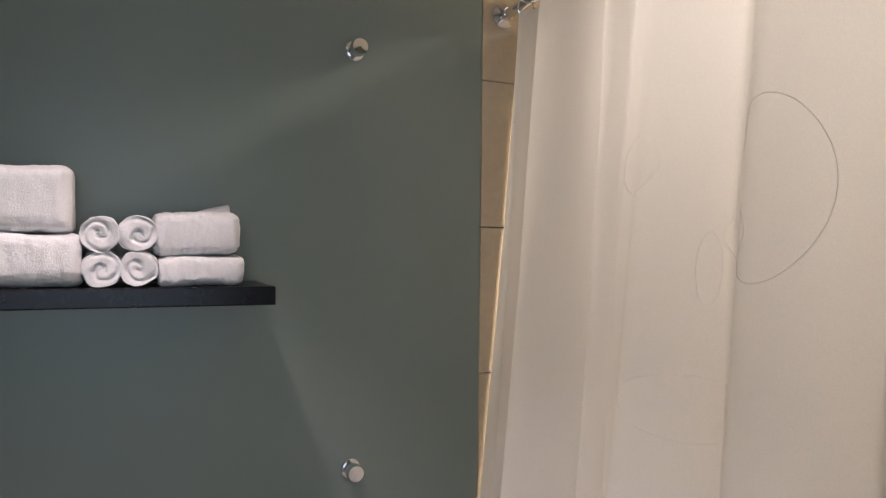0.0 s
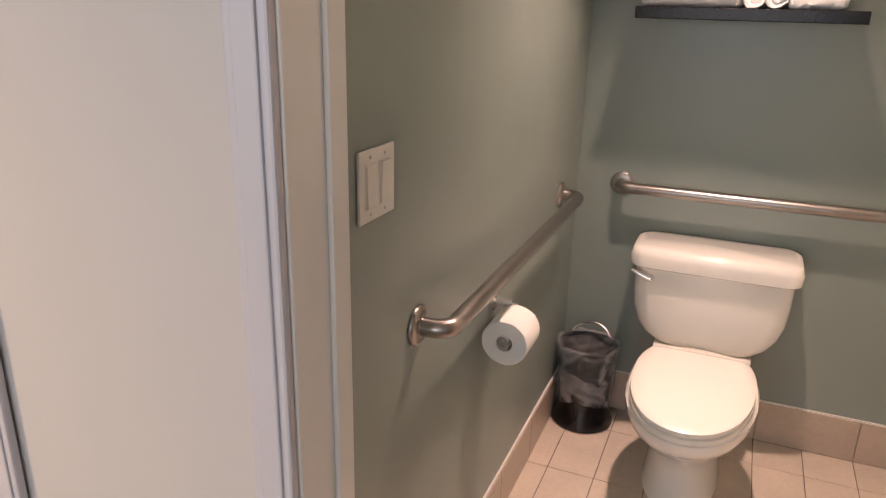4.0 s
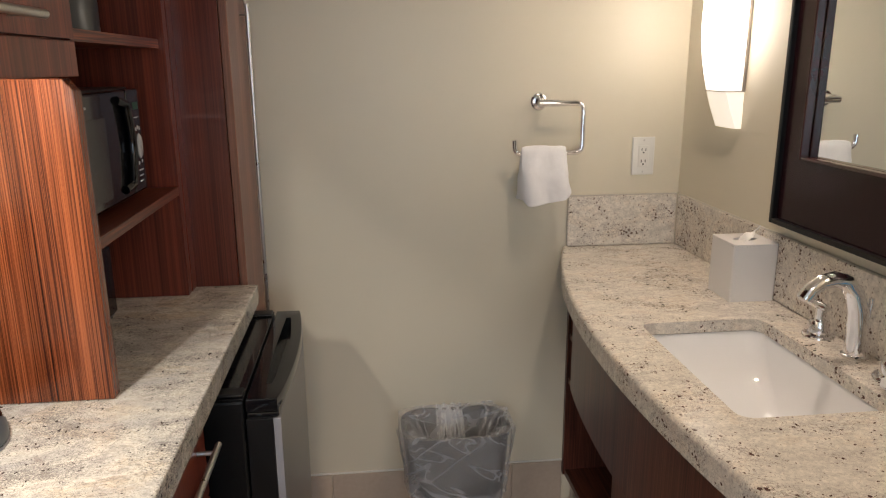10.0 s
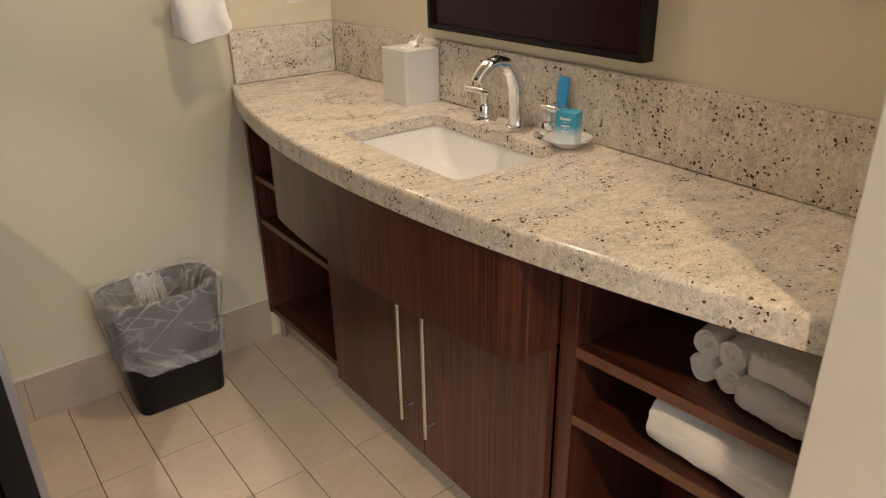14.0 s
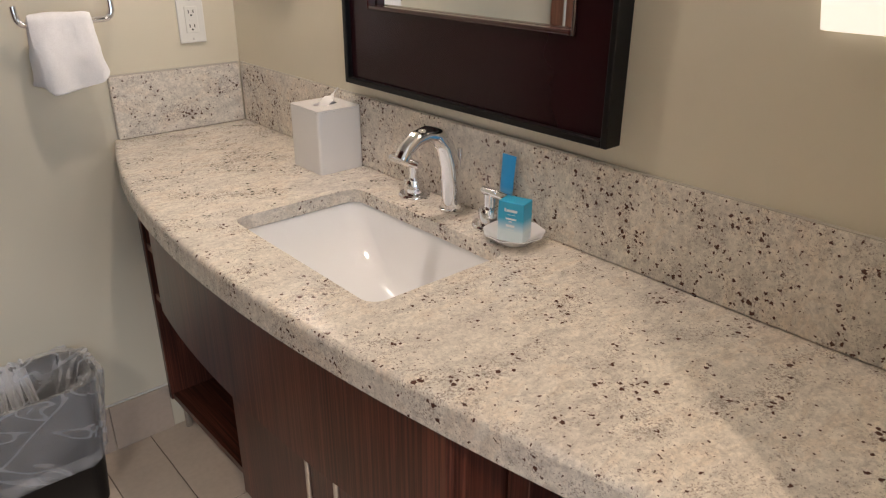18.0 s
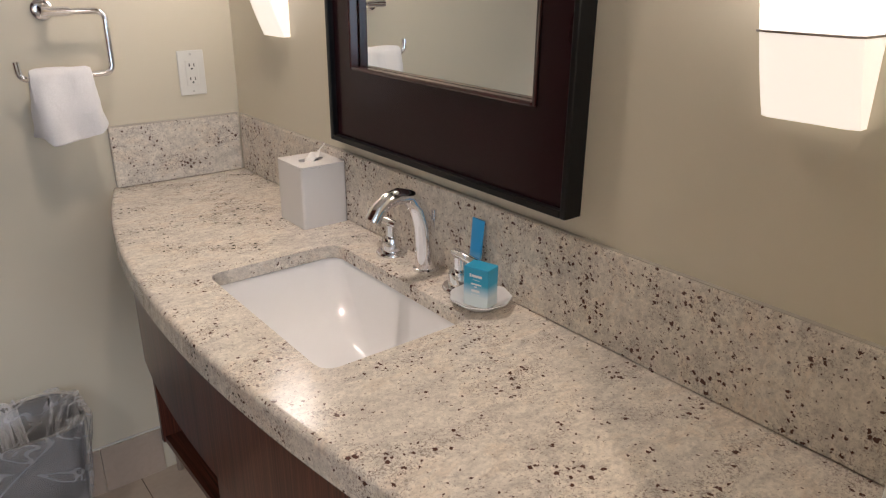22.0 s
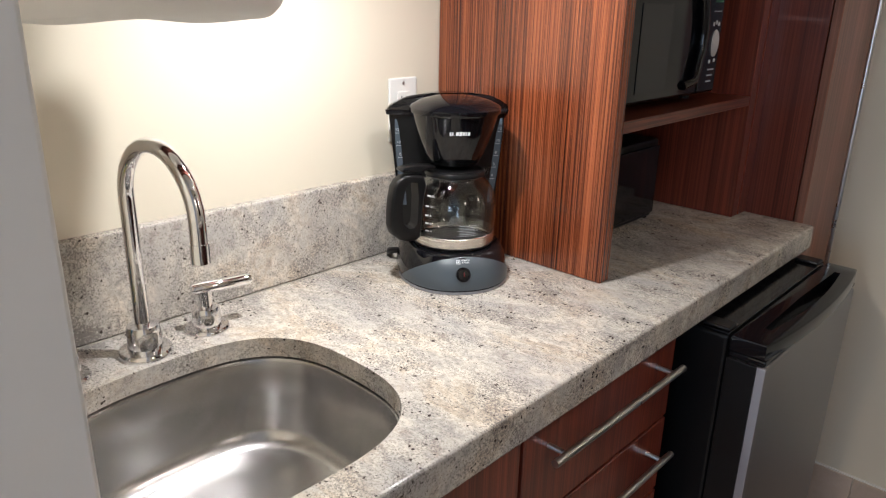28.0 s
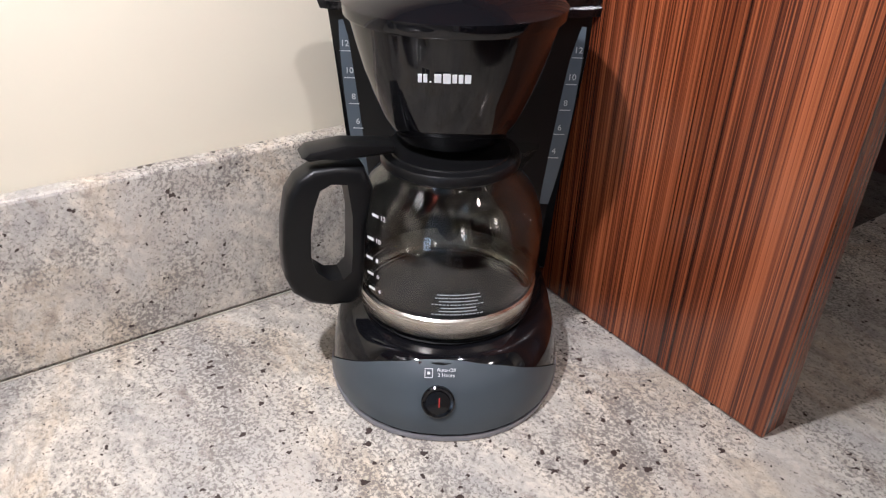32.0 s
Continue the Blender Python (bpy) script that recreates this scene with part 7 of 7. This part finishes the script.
def base_run(name, label, pieces):
    root = S(name, pieces[0], BASE_TILE, label, "baseboard")
    for p in pieces[1:]:
        part("tile", p, BASE_TILE, root)


base_run("baseboard_end", "beige tile baseboard along the end wall", [box(x0 + 0.001, x1 - 0.001, 2.625, 2.6345, 0.0, 0.150, 0.0015, 1) for x0, x1 in ((0.612, 0.780), (0.780, 1.085), (1.085, 1.390), (1.390, 1.566))])
base_run("baseboard_toilet_back", "beige tile baseboard behind the toilet", [box(x0 + 0.001, x1 - 0.001, 2.386, 2.3955, 0.0, 0.150, 0.0015, 1) for x0, x1 in ((2.063, 2.13), (2.13, 2.44), (2.44, 2.755), (2.755, 3.068), (3.068, 3.352))])
base_run("baseboard_toilet_side", "beige tile baseboard beside the toilet", [box(2.0535, 2.063, y0 + 0.001, y1 - 0.001, 0.0, 0.150, 0.0015, 1) for y0, y1 in ((0.765, 1.02), (1.02, 1.33), (1.33, 1.64), (1.64, 1.95), (1.95, 2.26), (2.26, 2.395))])
caulk = S("trim", box(2.063, 3.352, 2.390, 2.3955, 0.150, 0.156), TRIM, "white caulk line along the tile baseboards", "trim")
part("bead", box(2.0535, 2.059, 0.765, 2.390, 0.150, 0.156), TRIM, caulk)
part("bead", box(0.612, 1.566, 2.630, 2.6345, 0.150, 0.155), TRIM, caulk)
part("bead", box(0.0925, 0.0940, 0.749, 1.670, 0.9105, 0.9115), CAULK, caulk)
part("bead", box(0.0705, 0.090, 0.749, 1.668, 1.0605, 1.0616), CAULK, caulk)
part("bead", box(1.907, 1.9245, 0.764, 2.616, 1.0765, 1.0778), CAULK, caulk)
part("bead", box(1.553, 1.905, 2.618, 2.6345, 1.0765, 1.0778), CAULK, caulk)
zs = [0.425, 0.515, 0.864, 1.213, 1.565, 1.918, 2.27, 2.348]
xs = [3.353, 3.70, 4.05, 4.098]
for a, b in zip(xs, xs[1:]):
    for c, d in zip(zs, zs[1:]):
        part("tile", box(a + 0.001, b - 0.0015, 2.395, 2.404, c + 0.0012, d - 0.0012, 0.0015, 1), SHOWER_TILE, W_SHOWER)
